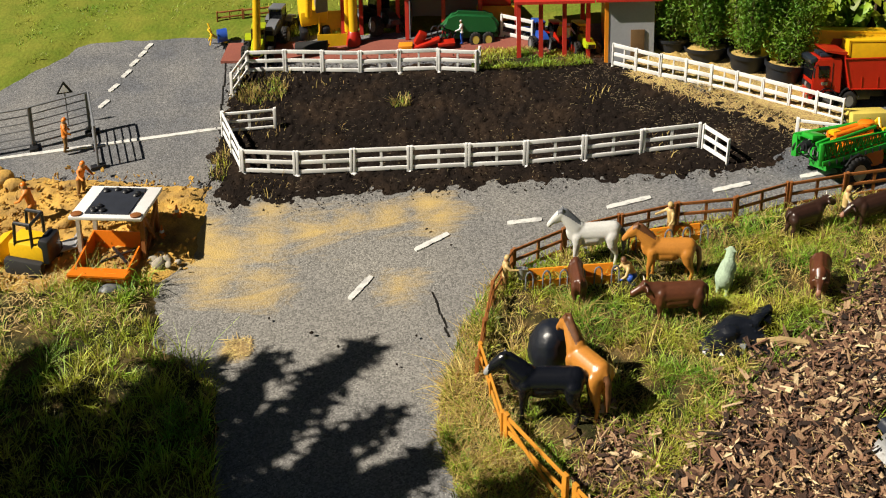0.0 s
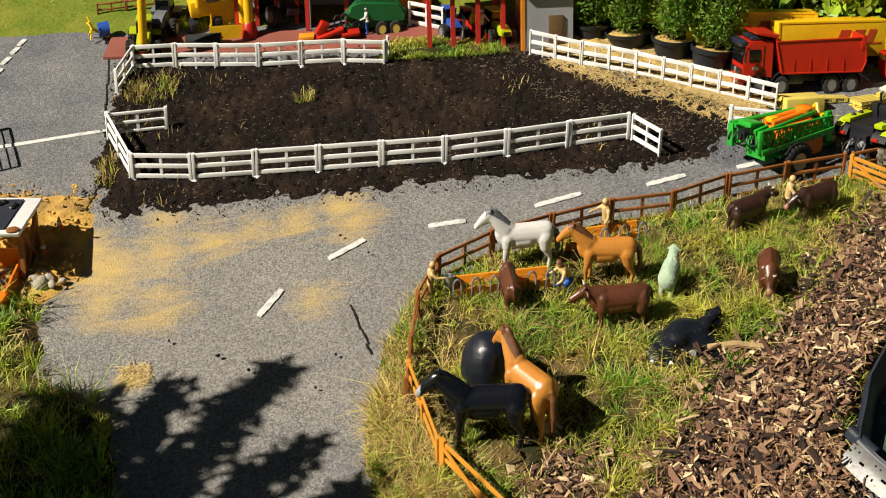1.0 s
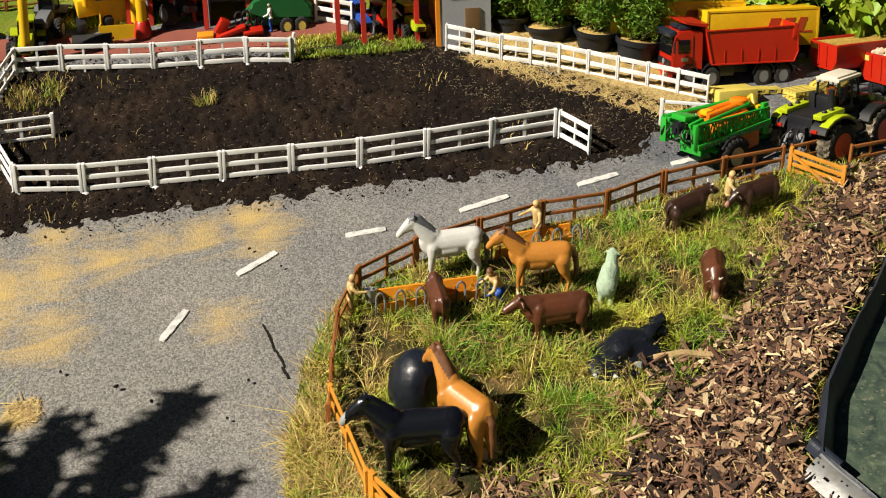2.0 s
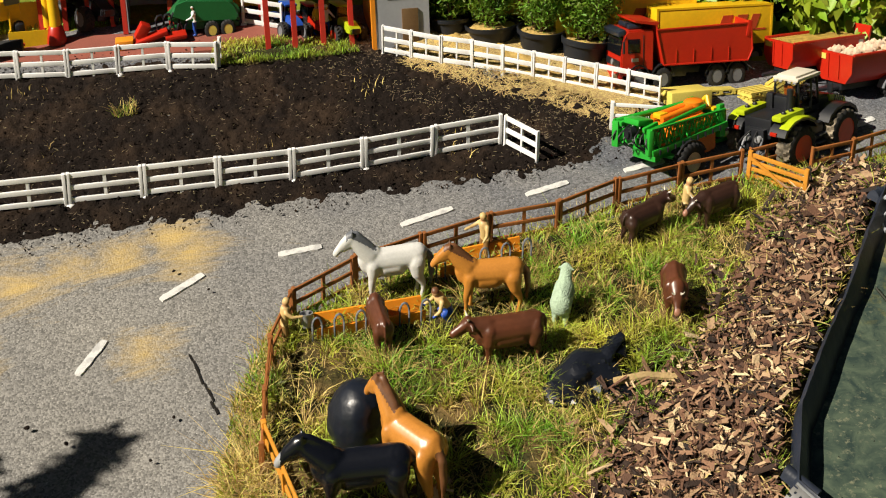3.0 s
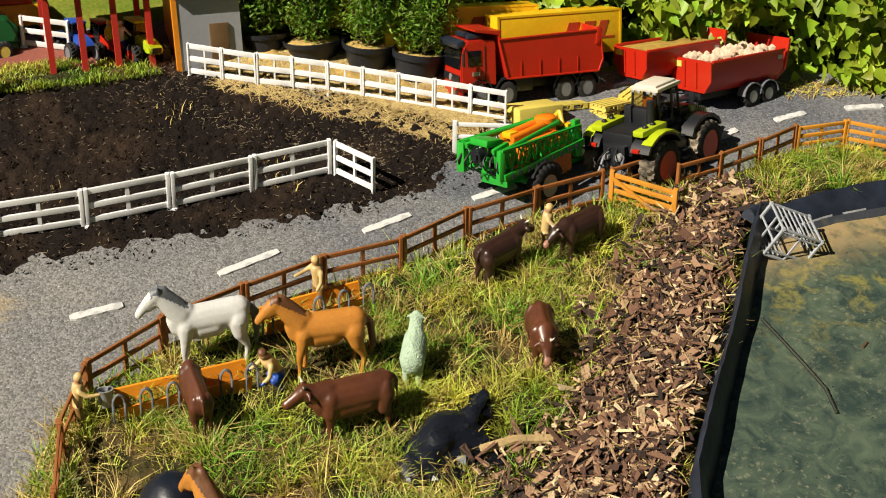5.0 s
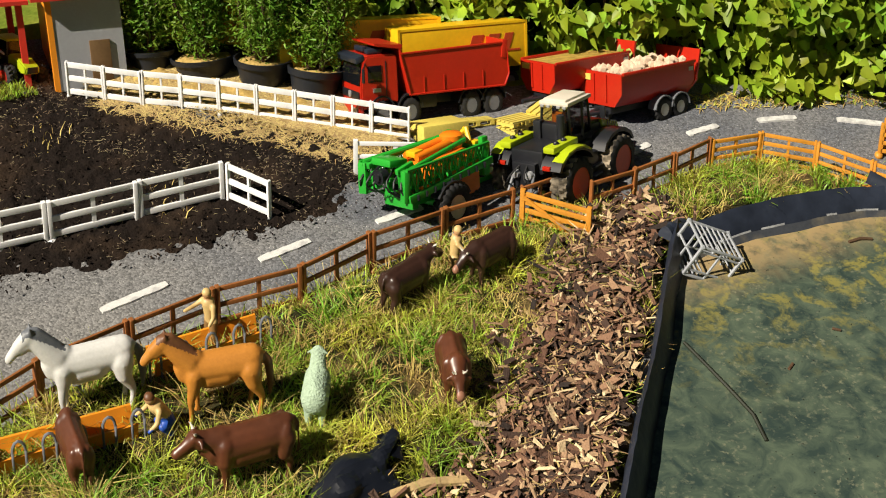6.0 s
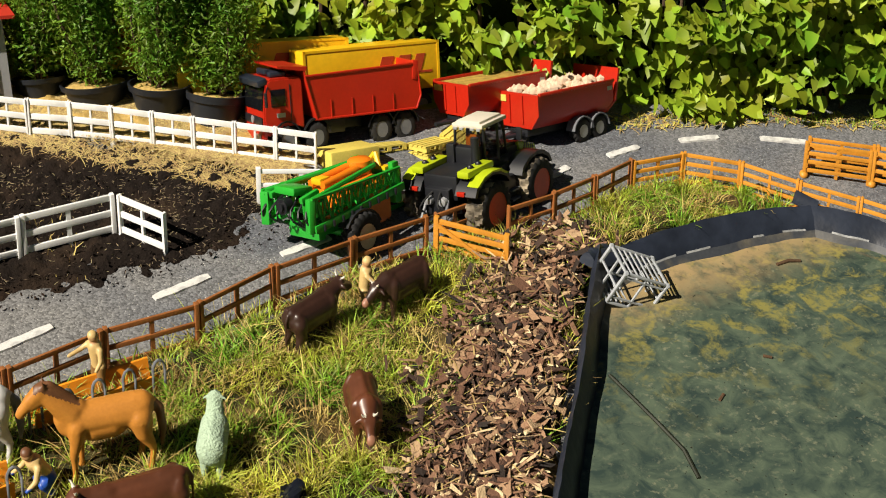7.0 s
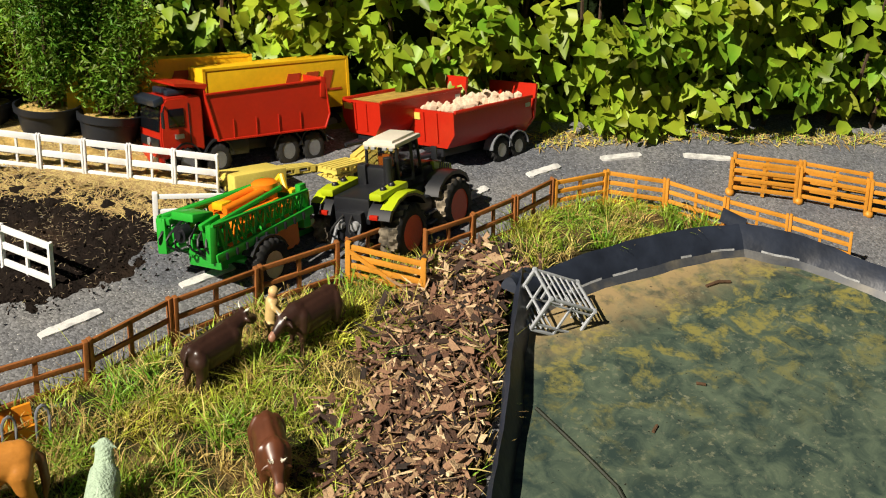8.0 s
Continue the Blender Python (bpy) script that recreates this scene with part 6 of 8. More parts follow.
stick([(0, 0, 0), (0.018, 0.003, 0.001)], 0.0028, DARK_WOOD, "scrap of bark floating on the pond", 1.60, 2.50, 0.012, 20)
stick([(0, 0, 0), (0.016, -0.004, 0.001)], 0.0026, DARK_WOOD, "scrap of bark floating on the pond", 1.75, 2.56, 0.012, -30)

# ---- crate on the pond ----
CRATE_WHITE = mat("dulled_white_plastic", (0.36, 0.38, 0.41), 0.5, 0.25, 30, second=(0.26, 0.28, 0.30))
cage = thing("plastic_crate", "dulled white open plastic crate lying tilted on the pond edge", "crate", m=Matrix.Translation((1.628, 2.803, 0.046)) @ pose(0, 0, 0, 10, 26, -8))
cw, cd, ch = 0.050, 0.036, 0.036
for s in (-1, 1):
    for t in (-1, 1):
        part("edge_bar", box(B(), (0, s * cd, t * ch), (2 * cw, 0.0048, 0.0048), bevel=0.0012), CRATE_WHITE, cage)
        part("edge_bar", box(B(), (s * cw, 0, t * ch), (0.0048, 2 * cd, 0.0048), bevel=0.0012), CRATE_WHITE, cage)
        part("edge_bar", box(B(), (s * cw, t * cd, 0), (0.0055, 0.0055, 2 * ch), bevel=0.0012), CRATE_WHITE, cage)
        part("knob", ball(B(), (s * cw, t * cd, ch), 0.006, sub=1), CRATE_WHITE, cage)
    part("slat", box(B(), (0, s * cd, 0), (0.0034, 0.0034, 2 * ch)), CRATE_WHITE, cage)
    part("slat", box(B(), (0, s * cd, -ch * 0.62), (2 * cw, 0.0034, 0.0034)), CRATE_WHITE, cage)
    part("slat", box(B(), (0, s * cd, ch * 0.70), (2 * cw, 0.0030, 0.0030)), CRATE_WHITE, cage)
    part("slat", box(B(), (s * cw, 0, 0), (0.0034, 2 * cd, 0.0034)), CRATE_WHITE, cage)
    part("slat", box(B(), (s * cw, 0, 0), (0.0034, 0.0034, 2 * ch)), CRATE_WHITE, cage)
    for k in range(1, 7):
        part("slat", box(B(), (-cw + 2 * cw * k / 7, 0, s * ch), (0.0022, 2 * cd, 0.0028)), CRATE_WHITE, cage)


# ---- potted shrubs ----
def leaves(name, points, normals, size, material, seed=0, fold=0.25, wide=0.6, jitter=0.9, hang=0.4):
    """Many small pointed leaves, each folded along its middle, in one mesh."""
    rng = np.random.default_rng(seed)
    k = len(points)
    nr = normals + jitter * rng.normal(size=(k, 3))
    nr /= np.linalg.norm(nr, axis=1)[:, None]
    t = rng.normal(size=(k, 3)) + np.array([0, 0, -hang])
    t -= (t * nr).sum(1)[:, None] * nr
    t /= np.linalg.norm(t, axis=1)[:, None]
    b = np.cross(nr, t)
    s = (size * rng.uniform(0.6, 1.25, k))[:, None]
    shape = [(-0.42, 0, 0), (-0.30, wide * 0.46, fold), (0.08, wide * 0.40, fold * 0.8), (0.66, 0, -0.22), (0.08, -wide * 0.40, fold * 0.8), (-0.30, -wide * 0.46, fold), (-0.05, 0, 0)]
    v = np.stack([points + s * (u * t + w * b + h * 0.35 * nr) for u, w, h in shape], 1).reshape(-1, 3)
    f = [(0, 1, 6), (1, 2, 6), (2, 3, 6), (3, 4, 6), (4, 5, 6), (5, 0, 6)]
    base = (np.arange(k) * 7)[:, None, None]
    faces = (np.array(f)[None] + base).reshape(-1, 3)
    me = bpy.data.meshes.new(name)
    me.from_pydata(v.tolist(), [], faces.tolist())
    me.materials.append(material)
    me.polygons.foreach_set("use_smooth", [True] * len(me.polygons))
    return me


def leaf_mat(name, a, b, trans=0.25):
    m = mat(name, a, 0.45, 0.15, 5, second=b, island=0.45)
    p = m.node_tree.nodes["Principled BSDF"]
    p.inputs["Transmission Weight"].default_value = 0.0
    p.inputs["Subsurface Weight"].default_value = 0.0
    p.inputs["Specular IOR Level"].default_value = 0.35
    return thin(m, trans)


SHRUB_LEAF = leaf_mat("shrub_leaf", (0.11, 0.23, 0.022), (0.30, 0.42, 0.04), 0.40)
HEDGE_LEAF = leaf_mat("hedge_leaf", (0.13, 0.24, 0.014), (0.40, 0.46, 0.030))
BARK = mat("bark", (0.09, 0.06, 0.04), 0.9, 0.3, 40, 0.5)
POT = mat("pot_plastic", (0.012, 0.015, 0.022), 0.5, 0.2, 30)


def potted_shrub(i, x, y, r, h, tall, heading):
    ob = thing("potted_shrub", "bushy green conifer shrub in a black plastic pot", "potted plant", "potted shrubs", m=tf(x, y, 0.012, 0, 0, heading))
    bm = B()
    lathe(bm, [(r * 0.72, 0), (r * 0.90, h * 0.80), (r * 0.99, h * 0.82), (r * 1.02, h), (r * 0.95, h), (r * 0.88, h * 0.86), (0.004, h * 0.86)], 36)
    part("pot", bm, POT, ob, "black plastic pot")
    bm = B()
    ball(bm, (0, 0, h * 0.86), r * 0.88, (1, 1, 0.12), sub=3)
    for v in bm.verts:
        v.co.z += 0.006 * noise.noise(v.co * 60)
    part("straw_mulch", bm, HAY_BED, ob, "dry straw on the soil")
    rng = np.random.default_rng(50 + i)
    tips = []
    for k in range(15):
        a, lean = rng.uniform(0, 2 * math.pi), rng.uniform(0.05, 0.55)
        p0 = Vector((0.012 * math.cos(a), 0.012 * math.sin(a), h * 0.85))
        top = tall * rng.uniform(0.6, 1.0)
        p2 = Vector((lean * top * 0.6 * math.cos(a), lean * top * 0.6 * math.sin(a), h + top))
        p1 = p0.lerp(p2, 0.5) + Vector((0.02 * math.cos(a), 0.02 * math.sin(a), 0))
        bm = B()
        tube(bm, p0, p1, 0.004, 0.003, 6), tube(bm, p1, p2, 0.003, 0.001, 6)
        tips.append((p0, p1, p2))
        part("branch", bm, BARK, ob)
    pts, nrm = [], []
    for k in range(10000):
        p0, p1, p2 = tips[rng.integers(len(tips))]
        u = rng.uniform(0.08, 1.0) ** 0.8
        q = np.array((p0 * (1 - u) ** 2 + p1 * 2 * u * (1 - u) + p2 * u * u)[:])
        spread = 0.070 * (1.1 - 0.70 * u) * min(1.0, 0.30 + 2.0 * u)
        d = rng.normal(size=3)
        d /= np.linalg.norm(d)
        pts.append(q + d * spread * rng.uniform(0.2, 1.0) ** 0.6)
        nrm.append(d * 0.6 + np.array([0, 0, 0.7]))
    me = leaves("crown", np.array(pts), np.array(nrm), 0.014, SHRUB_LEAF, i, 0.2, 0.35)
    tagged(part("crown", me, None, ob, "dense fine green foliage"), kind="stuff")


for i, (x, y, r, h, tall) in enumerate(((0.824, 3.935, 0.058, 0.066, 0.36), (0.936, 3.872, 0.076, 0.072, 0.38), (1.047, 3.780, 0.068, 0.082, 0.38), (1.140, 3.690, 0.066, 0.098, 0.38))):
    potted_shrub(i, x, y, r, h, tall, 40 * i)


# ---- hedge ----
def hedge(line, tall, deep):
    ob = thing("hedge", "tall sunlit hedge of large heart-shaped green leaves", "hedge")
    pts = [Vector((*p, 0)) for p in line]
    rng = np.random.default_rng(7)
    bm = B()
    for a, b in zip(pts, pts[1:]):
        d = (b - a).normalized()
        nrm = Vector((-d.y, d.x, 0))
        for s in range(int((b - a).length / 0.03)):
            p = a.lerp(b, s * 0.03 / (b - a).length) + nrm * rng.uniform(0.03, deep)
            q = p + Vector((rng.normal() * 0.06, rng.normal() * 0.06, tall * rng.uniform(0.6, 1.0)))
            tube(bm, p, q, 0.006, 0.002, 6)
    tagged(part("stem_growth", bm, BARK, ob), kind="stuff")
    # plain near-black boxes behind the leaves: the shade of the gaps, as colour
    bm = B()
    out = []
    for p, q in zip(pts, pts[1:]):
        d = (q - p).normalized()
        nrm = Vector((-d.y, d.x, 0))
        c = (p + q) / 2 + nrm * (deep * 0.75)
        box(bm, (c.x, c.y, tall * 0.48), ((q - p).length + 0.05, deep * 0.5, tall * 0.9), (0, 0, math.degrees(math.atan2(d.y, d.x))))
    part("inner_growth", bm, mat("inner_growth", (0.012, 0.022, 0.006), 0.95, 0.4, 20, 0.8), ob, "near-black core painting in the shade behind the leaves")
    P, N = [], []
    total = sum((b - a).length for a, b in zip(pts, pts[1:]))
    for a, b in zip(pts, pts[1:]):
        d = (b - a).normalized()
        nrm = Vector((-d.y, d.x, 0))
        k = int(2300 * (b - a).length / total)
        for _ in range(k):
            base, zz = a.lerp(b, rng.uniform()), rng.uniform(0.02, 1.0) * tall
            bulge = 0.125 * noise.noise(Vector((base.x * 6, base.y * 6, zz * 6))) + 0.05 * noise.noise(Vector((base.x * 17, base.y * 17, zz * 17)))
            if noise.noise(Vector((base.x * 5, base.y * 5, zz * 6.5 + 3.0))) < -0.34 + 0.7 * max(0.0, 0.30 - zz / tall):
                continue
            top = max(0.0, zz - tall * 0.8)
            c = base + nrm * (rng.uniform(-0.015, 0.05) - bulge + top * 0.5) + Vector((0, 0, zz))
            face = Vector((-nrm.x * 0.8 + rng.normal() * 0.45, -nrm.y * 0.8 + rng.normal() * 0.45, 0.75 + rng.normal() * 0.35))
            for _ in range(rng.integers(5, 12)):
                P.append((c + Vector((rng.normal() * 0.021, rng.normal() * 0.021, rng.normal() * 0.019)))[:])
                N.append(face[:])
    me = leaves("foliage", np.array(P), np.array(N), 0.039, HEDGE_LEAF, 3, 0.35, 0.78, 0.42, 1.3)
    tagged(part("foliage", me, None, ob, "broad pointed green leaves"), kind="stuff")
    one = [leaves("leaf", np.zeros((1, 3)), np.array([[0, -0.7, 0.75]]), 0.042, HEDGE_LEAF, 20 + k, 0.35, 0.82, 0.6, 1.3) for k in range(6)]
    for k in range(220):
        t = rng.uniform(0.38, 0.95)
        d, j = total * t, 0
        while d > (pts[j + 1] - pts[j]).length:
            d -= (pts[j + 1] - pts[j]).length
            j += 1
        a, b = pts[j], pts[j + 1]
        dr = (b - a).normalized()
        nrm = Vector((-dr.y, dr.x, 0))
        zz = rng.uniform(0.02, 0.5)
        q = a + dr * d
        bulge = 0.06 * noise.noise(Vector((q.x * 7, q.y * 7, zz * 7)))
        part("leaf", one[k % 6], None, ob, at=Matrix.Translation(q + nrm * (-0.03 - bulge) + Vector((0, 0, zz))) @ pose(0, 0, 0, 0, 0, math.degrees(math.atan2(dr.y, dr.x)) + rng.normal() * 25))


hedge([(0.75, 4.42), (1.22, 4.03), (1.62, 3.70), (2.12, 3.375), (2.78, 3.075), (3.7, 2.65)], 0.72, 0.16)

# ---- pallets and blocks ----
bm = B()
box(bm, (0, 0, 0.030), (0.115, 0.085, 0.060), bevel=0.004)
solid("straw_block", bm, LEMON, "pale yellow toy straw bale beside the white gate", "straw bale", "straw bales", m=tf(1.345, 3.437, 0.0, 0, 0, 2))


def pallet(m, label="pale yellow toy pallet beside the road"):
    ob = thing("toy_pallet", label, "pallet", "pallets")
    for k in range(5):
        part("deck_board", box(B(), (0, -0.03 + 0.015 * k, 0.014), (0.085, 0.011, 0.004)), LEMON, ob)
    for k in (-1, 0, 1):
        part("bearer", box(B(), (0.036 * k, 0, 0.007), (0.010, 0.072, 0.010)), LEMON, ob)
        part("bottom_board", box(B(), (0, 0.028 * k, 0.001), (0.085, 0.010, 0.003)), LEMON, ob)
    ob.matrix_basis = m
    return ob


first = pallet(tf(1.455, 3.412, 0.002, 0, 0, 8))
for x, y, z, a, t in ((1.445, 3.470, 0.002, 4, 0), (1.445, 3.470, 0.020, -2, 0), (1.535, 3.415, 0.002, 14, 0), (1.532, 3.418, 0.020, 20, 0), (1.535, 3.416, 0.038, 12, 0), (1.615, 3.425, 0.002, 12, 0), (1.622, 3.428, 0.026, 30, 16)):
    copy_thing(first, pose(x, y, z, t, -t * 0.6, a))

# ---- yard ----
def barn(m, w, d, h, front_open, label, door, bays):
    """An open-fronted toy barn: front towards -y, roof sloping to the front."""
    ob = thing("toy_barn", label, "toy barn", "toy barns")
    if not front_open:
        part("back_wall", box(B(), (0, d / 2, h / 2), (w, 0.008, h)), GREY_WALL, ob)
    for s in (-1, 1) if not front_open else ():
        part("side_wall", box(B(), (s * (w / 2 - 0.004), 0.0, h / 2), (0.008, d - 0.01, h)), GREY_WALL, ob)
    for k in range(bays + 1):
        part("post", box(B(), (-w / 2 + w * k / bays, -d / 2 - 0.02, h / 2), (0.014, 0.014, h)), RED_DARK, ob)
    bm = B()
    prism(bm, [(-d / 2 - 0.06, h - 0.012), (d / 2 + 0.03, h + 0.045), (d / 2 + 0.03, h + 0.055), (-d / 2 - 0.06, h)], -w / 2 - 0.03, w / 2 + 0.03, Matrix.Rotation(radians(90), 4, "Z"))
    part("roof", bm, RED_DARK, ob, "flat red roof")
    part("beam", box(B(), (0, -d / 2 - 0.02, h - 0.014), (w + 0.02, 0.012, 0.016)), BROWN_WOOD, ob)
    if door:
        part("door", box(B(), (door, d / 2 - 0.006, 0.04), (0.034, 0.006, 0.08)), BLUE, ob, "blue door")
    ob.matrix_basis = m
    return ob


barn(tf(0.055, 4.225, 0.0, 0, 0, -3), 0.26, 0.12, 0.180, False, "toy barn with a red roof, grey walls and red posts", 0.0, 2)
barn(tf(-0.21, 4.30, 0.0, 0, 0, -3), 0.20, 0.10, 0.175, True, "open toy machine shed with red beams", 0.0, 3)

shed = thing("toy_shed", "toy shed with orange and grey walls under a red roof", "toy shed", "toy barns", m=tf(0.588, 3.890, 0.012, 0, 0, 0))
sh, sw, sd = 0.232, 0.155, 0.20
part("front_wall", box(B(), (sw / 2 + 0.012, 0.0, sh / 2), (sw, 0.010, sh)), GREY_WALL, shed, "grey board wall")
part("corner_post", box(B(), (0.008, 0.0, sh / 2), (0.012, 0.014, sh)), ORANGE_WALL, shed, "orange corner strip")
part("side_wall", box(B(), (0.0165, sd / 2 + 0.006, sh / 2), (0.008, sd, sh)), ORANGE_WALL, shed)
part("end_wall", box(B(), (sw + 0.010, sd / 2 + 0.006, sh / 2), (0.008, sd, sh)), BROWN_WOOD, shed)
part("door", box(B(), (sw * 0.72, -0.007, 0.062), (0.046, 0.006, 0.120), bevel=0.001), BROWN_DOOR, shed, "brown door")
bm = B()
prism(bm, [(-0.03, sh - 0.004), (0.10, sh + 0.030), (0.23, sh + 0.004), (0.23, sh + 0.012), (0.10, sh + 0.040), (-0.03, sh + 0.004)], -0.03, sw + 0.035, Matrix(((0, 1, 0, 0), (1, 0, 0, 0), (0, 0, 1, 0), (0, 0, 0, 1))))
part("roof", bm, RED_DARK, shed, "red pitched roof")
bm = B()
prism(bm, [(0.015, sh - 0.012), (0.26, sh + 0.045), (0.26, sh + 0.055), (0.015, sh - 0.002)], -0.30, -0.03, Matrix(((0, 1, 0, 0), (1, 0, 0, 0), (0, 0, 1, 0), (0, 0, 0, 1))))
part("lean_to_roof", bm, RED_DARK, shed, "red lean-to roof")
for x, y in ((-0.05, 0.04), (-0.13, 0.04), (-0.21, 0.04), (-0.285, 0.04), (-0.285, 0.22), (-0.05, 0.24)):
    part("post", box(B(), (x, y, sh / 2), (0.014, 0.014, sh)), RED_DARK, shed)
part("floor_slab", box(B(), (-0.08, 0.12, 0.004), (0.18, 0.10, 0.008)), STONE, shed, "pale concrete slab")


def small_tractor(paint, rim, x, y, heading, s, label):
    return tractor(paint, rim, label, Matrix.Translation((x, y, 0.012)) @ pose(0, 0, 0, 0, 0, heading) @ Matrix.Diagonal((s, s, s * 1.1, 1)), group="yard tractors")


small_tractor(BLUE, GREY, 0.375, 4.080, -75, 0.42, "blue toy tractor parked under the shed roof")
small_tractor(RED, GREY, 0.435, 4.060, -72, 0.42, "red toy tractor parked under the shed roof")
small_tractor(LIME, RED, 0.515, 4.015, -72, 0.48, "lime toy tractor parked under the shed roof")
loader = small_tractor(LIME, BLACK, -0.618, 4.150, -88, 0.56, "lime toy tractor with a raised yellow mast")
bm = B()
tube(bm, (0.17, 0, 0.08), (0.12, 0.01, 0.62), 0.026, 0.022, 14)
part("mast", bm, YELLOW, loader, "raised yellow mast")
bm = B()
tube(bm, (0.175, 0, 0.05), (0.168, 0, 0.10), 0.022, 0.019, 14)
part("mast_foot", bm, RED, loader)
small_tractor(GREY, SILVER, -0.560, 4.285, -100, 0.55, "dark toy tractor with a pale roof behind the yard")
small_tractor(BLACK, GREY, -0.19, 4.28, -60, 0.6, "black toy tractor inside the machine shed")

skip = thing("loader_bucket", "large yellow toy loading bucket tipped towards the yard", "bucket", m=tf(-0.350, 4.195, 0.012, 0, 0, 2))
bm = B()
for s in (-1, 1):
    prism(bm, [(-0.05, 0.0), (0.045, 0.01), (0.055, 0.125), (0.045, 0.125), (0.02, 0.05), (-0.05, 0.05)], s * 0.054, s * 0.050, Matrix.Rotation(radians(90), 4, "Z"))
box(bm, (0, 0, 0.005), (0.108, 0.10, 0.008)), box(bm, (0, 0.05, 0.066), (0.108, 0.008, 0.125), (-5, 0, 0)), box(bm, (0, -0.048, 0.026), (0.108, 0.006, 0.05))
part("bucket_body", bm, YELLOW, skip)
arm = thing("excavator", "yellow toy excavator standing behind the bucket", "toy excavator", m=tf(-0.43, 4.29, 0.0, 0, 0, -80))
part("track", box(B(), (0, 0.04, 0.02), (0.15, 0.03, 0.04), bevel=0.012), BLACK, arm)
part("track", box(B(), (0, -0.04, 0.02), (0.15, 0.03, 0.04), bevel=0.012), BLACK, arm)
part("body", box(B(), (-0.01, 0, 0.075), (0.12, 0.10, 0.06), bevel=0.008), YELLOW, arm)
part("cab", box(B(), (0.03, 0.028, 0.13), (0.055, 0.045, 0.07), bevel=0.006), GREY, arm, "dark glazed cab")
bm = B()
for p, q, r in (((0.05, -0.02, 0.09), (0.09, -0.02, 0.26), 0.013), ((0.09, -0.02, 0.26), (0.17, -0.02, 0.23), 0.011)):
    tube(bm, p, q, r, n=10)
part("boom", bm, YELLOW, arm)
mast = thing("crane_mast", "thick yellow toy crane mast on a red foot", "toy crane", m=tf(-0.275, 4.150, 0.012))
part("column", tube(B(), (0, 0, 0.02), (-0.004, 0.01, 0.40), 0.016, 0.015, 16), YELLOW, mast)
part("column", tube(B(), (-0.022, 0.02, 0.04), (-0.024, 0.03, 0.40), 0.011, 0.010, 16), YELLOW, mast)
part("foot", lathe(B(), [(0.028, 0), (0.026, 0.02), (0.018, 0.05), (0.016, 0.052)], 20), RED, mast, "red foot")

roller = thing("field_roller", "black toy field roller with a red frame on the paving", "toy roller", m=tf(-0.425, 4.115, 0.012, 0, 0, -4))
part("drum", tube(B(), (-0.058, 0, 0.020), (0.058, 0, 0.020), 0.020, n=18), RUBBER, roller)
part("frame", box(B(), (0, 0.022, 0.012), (0.124, 0.006, 0.006)), RED_DARK, roller, "red frame")
implement = thing("red_implement", "red toy farm implement with black hoses", "toy implement", m=tf(0.005, 4.070, 0.012, 0, 0, 5))
bm = B()
box(bm, (-0.02, 0, 0.022), (0.10, 0.03, 0.014), (0, -14, 0), bevel=0.003)
box(bm, (-0.04, 0.01, 0.04), (0.03, 0.025, 0.045), (0, 30, 0), bevel=0.003), box(bm, (0.05, 0, 0.018), (0.06, 0.05, 0.012), bevel=0.003)
part("frame", bm, RED, implement)
for k in range(4):
    pts = [Vector((0.01 + 0.022 * k, 0.01, 0.02)) + Vector((0.012 * math.sin(a), 0, 0.05 * math.sin(a * 0.5) * 1.2)) for a in np.linspace(0, 2 * math.pi, 8)]
    bm = B()
    part("hose", pipe(bm, pts, 0.0035), BLACK, implement)
solid("storage_box", box(B(), (0, 0, 0.014), (0.05, 0.03, 0.028), bevel=0.003), ORANGE_WALL, "small orange toy box on the paving", "box", m=tf(-0.088, 4.065, 0.012, 0, 0, -3))

tank = thing("tank_trailer", "dark green twin-axle toy tank trailer parked on the yard", "toy trailer", m=tf(0.150, 4.115, 0.012, 0, 0, 3) @ Matrix.Diagonal((1, 1, 1.35, 1)))
bm = B()
prism(bm, [(-0.12, 0.055), (-0.085, 0.085), (-0.06, 0.105), (0.06, 0.098), (0.085, 0.085), (0.10, 0.05), (0.085, 0.03), (-0.06, 0.035)], -0.035, 0.035)
bmesh.ops.bevel(bm, geom=bm.edges[:], offset=0.012, segments=3, affect="EDGES")
part("tank", bm, DARK_GREEN, tank)
part("frame", box(B(), (-0.01, 0, 0.03), (0.2, 0.03, 0.012), bevel=0.002), DARK_GREEN, tank)
ms = wheel(0.022, 0.018, LEMON, None, 14, 0.55)
for x in (0.01, 0.055):
    for s in (-1, 1):
        put_wheel(tank, ms, x, s * 0.034, 0.022)
yt = thing("toy_wagon", "yellow and red toy wagon behind the tank trailer", "toy wagon", m=tf(0.245, 4.235, 0.0, 0, 0, -3))
part("box_body", box(B(), (0, 0, 0.07), (0.15, 0.08, 0.06), bevel=0.004), YELLOW, yt)
part("top_box", box(B(), (-0.01, 0, 0.115), (0.12, 0.07, 0.03), bevel=0.004), RED, yt, "red upper box")
ms = wheel(0.022, 0.018, GREY, None, 14, 0.55)
for x in (-0.045, 0.045):
    for s in (-1, 1):
        put_wheel(yt, ms, x, s * 0.036, 0.022)
rake = thing("yellow_rake", "yellow toy rake with a blue drum beside the road", "toy implement", m=tf(-0.765, 4.245, 0.0, 0, 0, 15))
part("drum", tube(B(), (-0.015, 0, 0.035), (0.02, 0, 0.035), 0.024, n=16), BLUE, rake, "blue drum")
bm = B()
for k in range(6):
    a = k * math.pi / 3
    tube(bm, (-0.035, 0.0, 0.05), (-0.045, 0.04 * math.cos(a), 0.05 + 0.04 * math.sin(a)), 0.003, n=6)
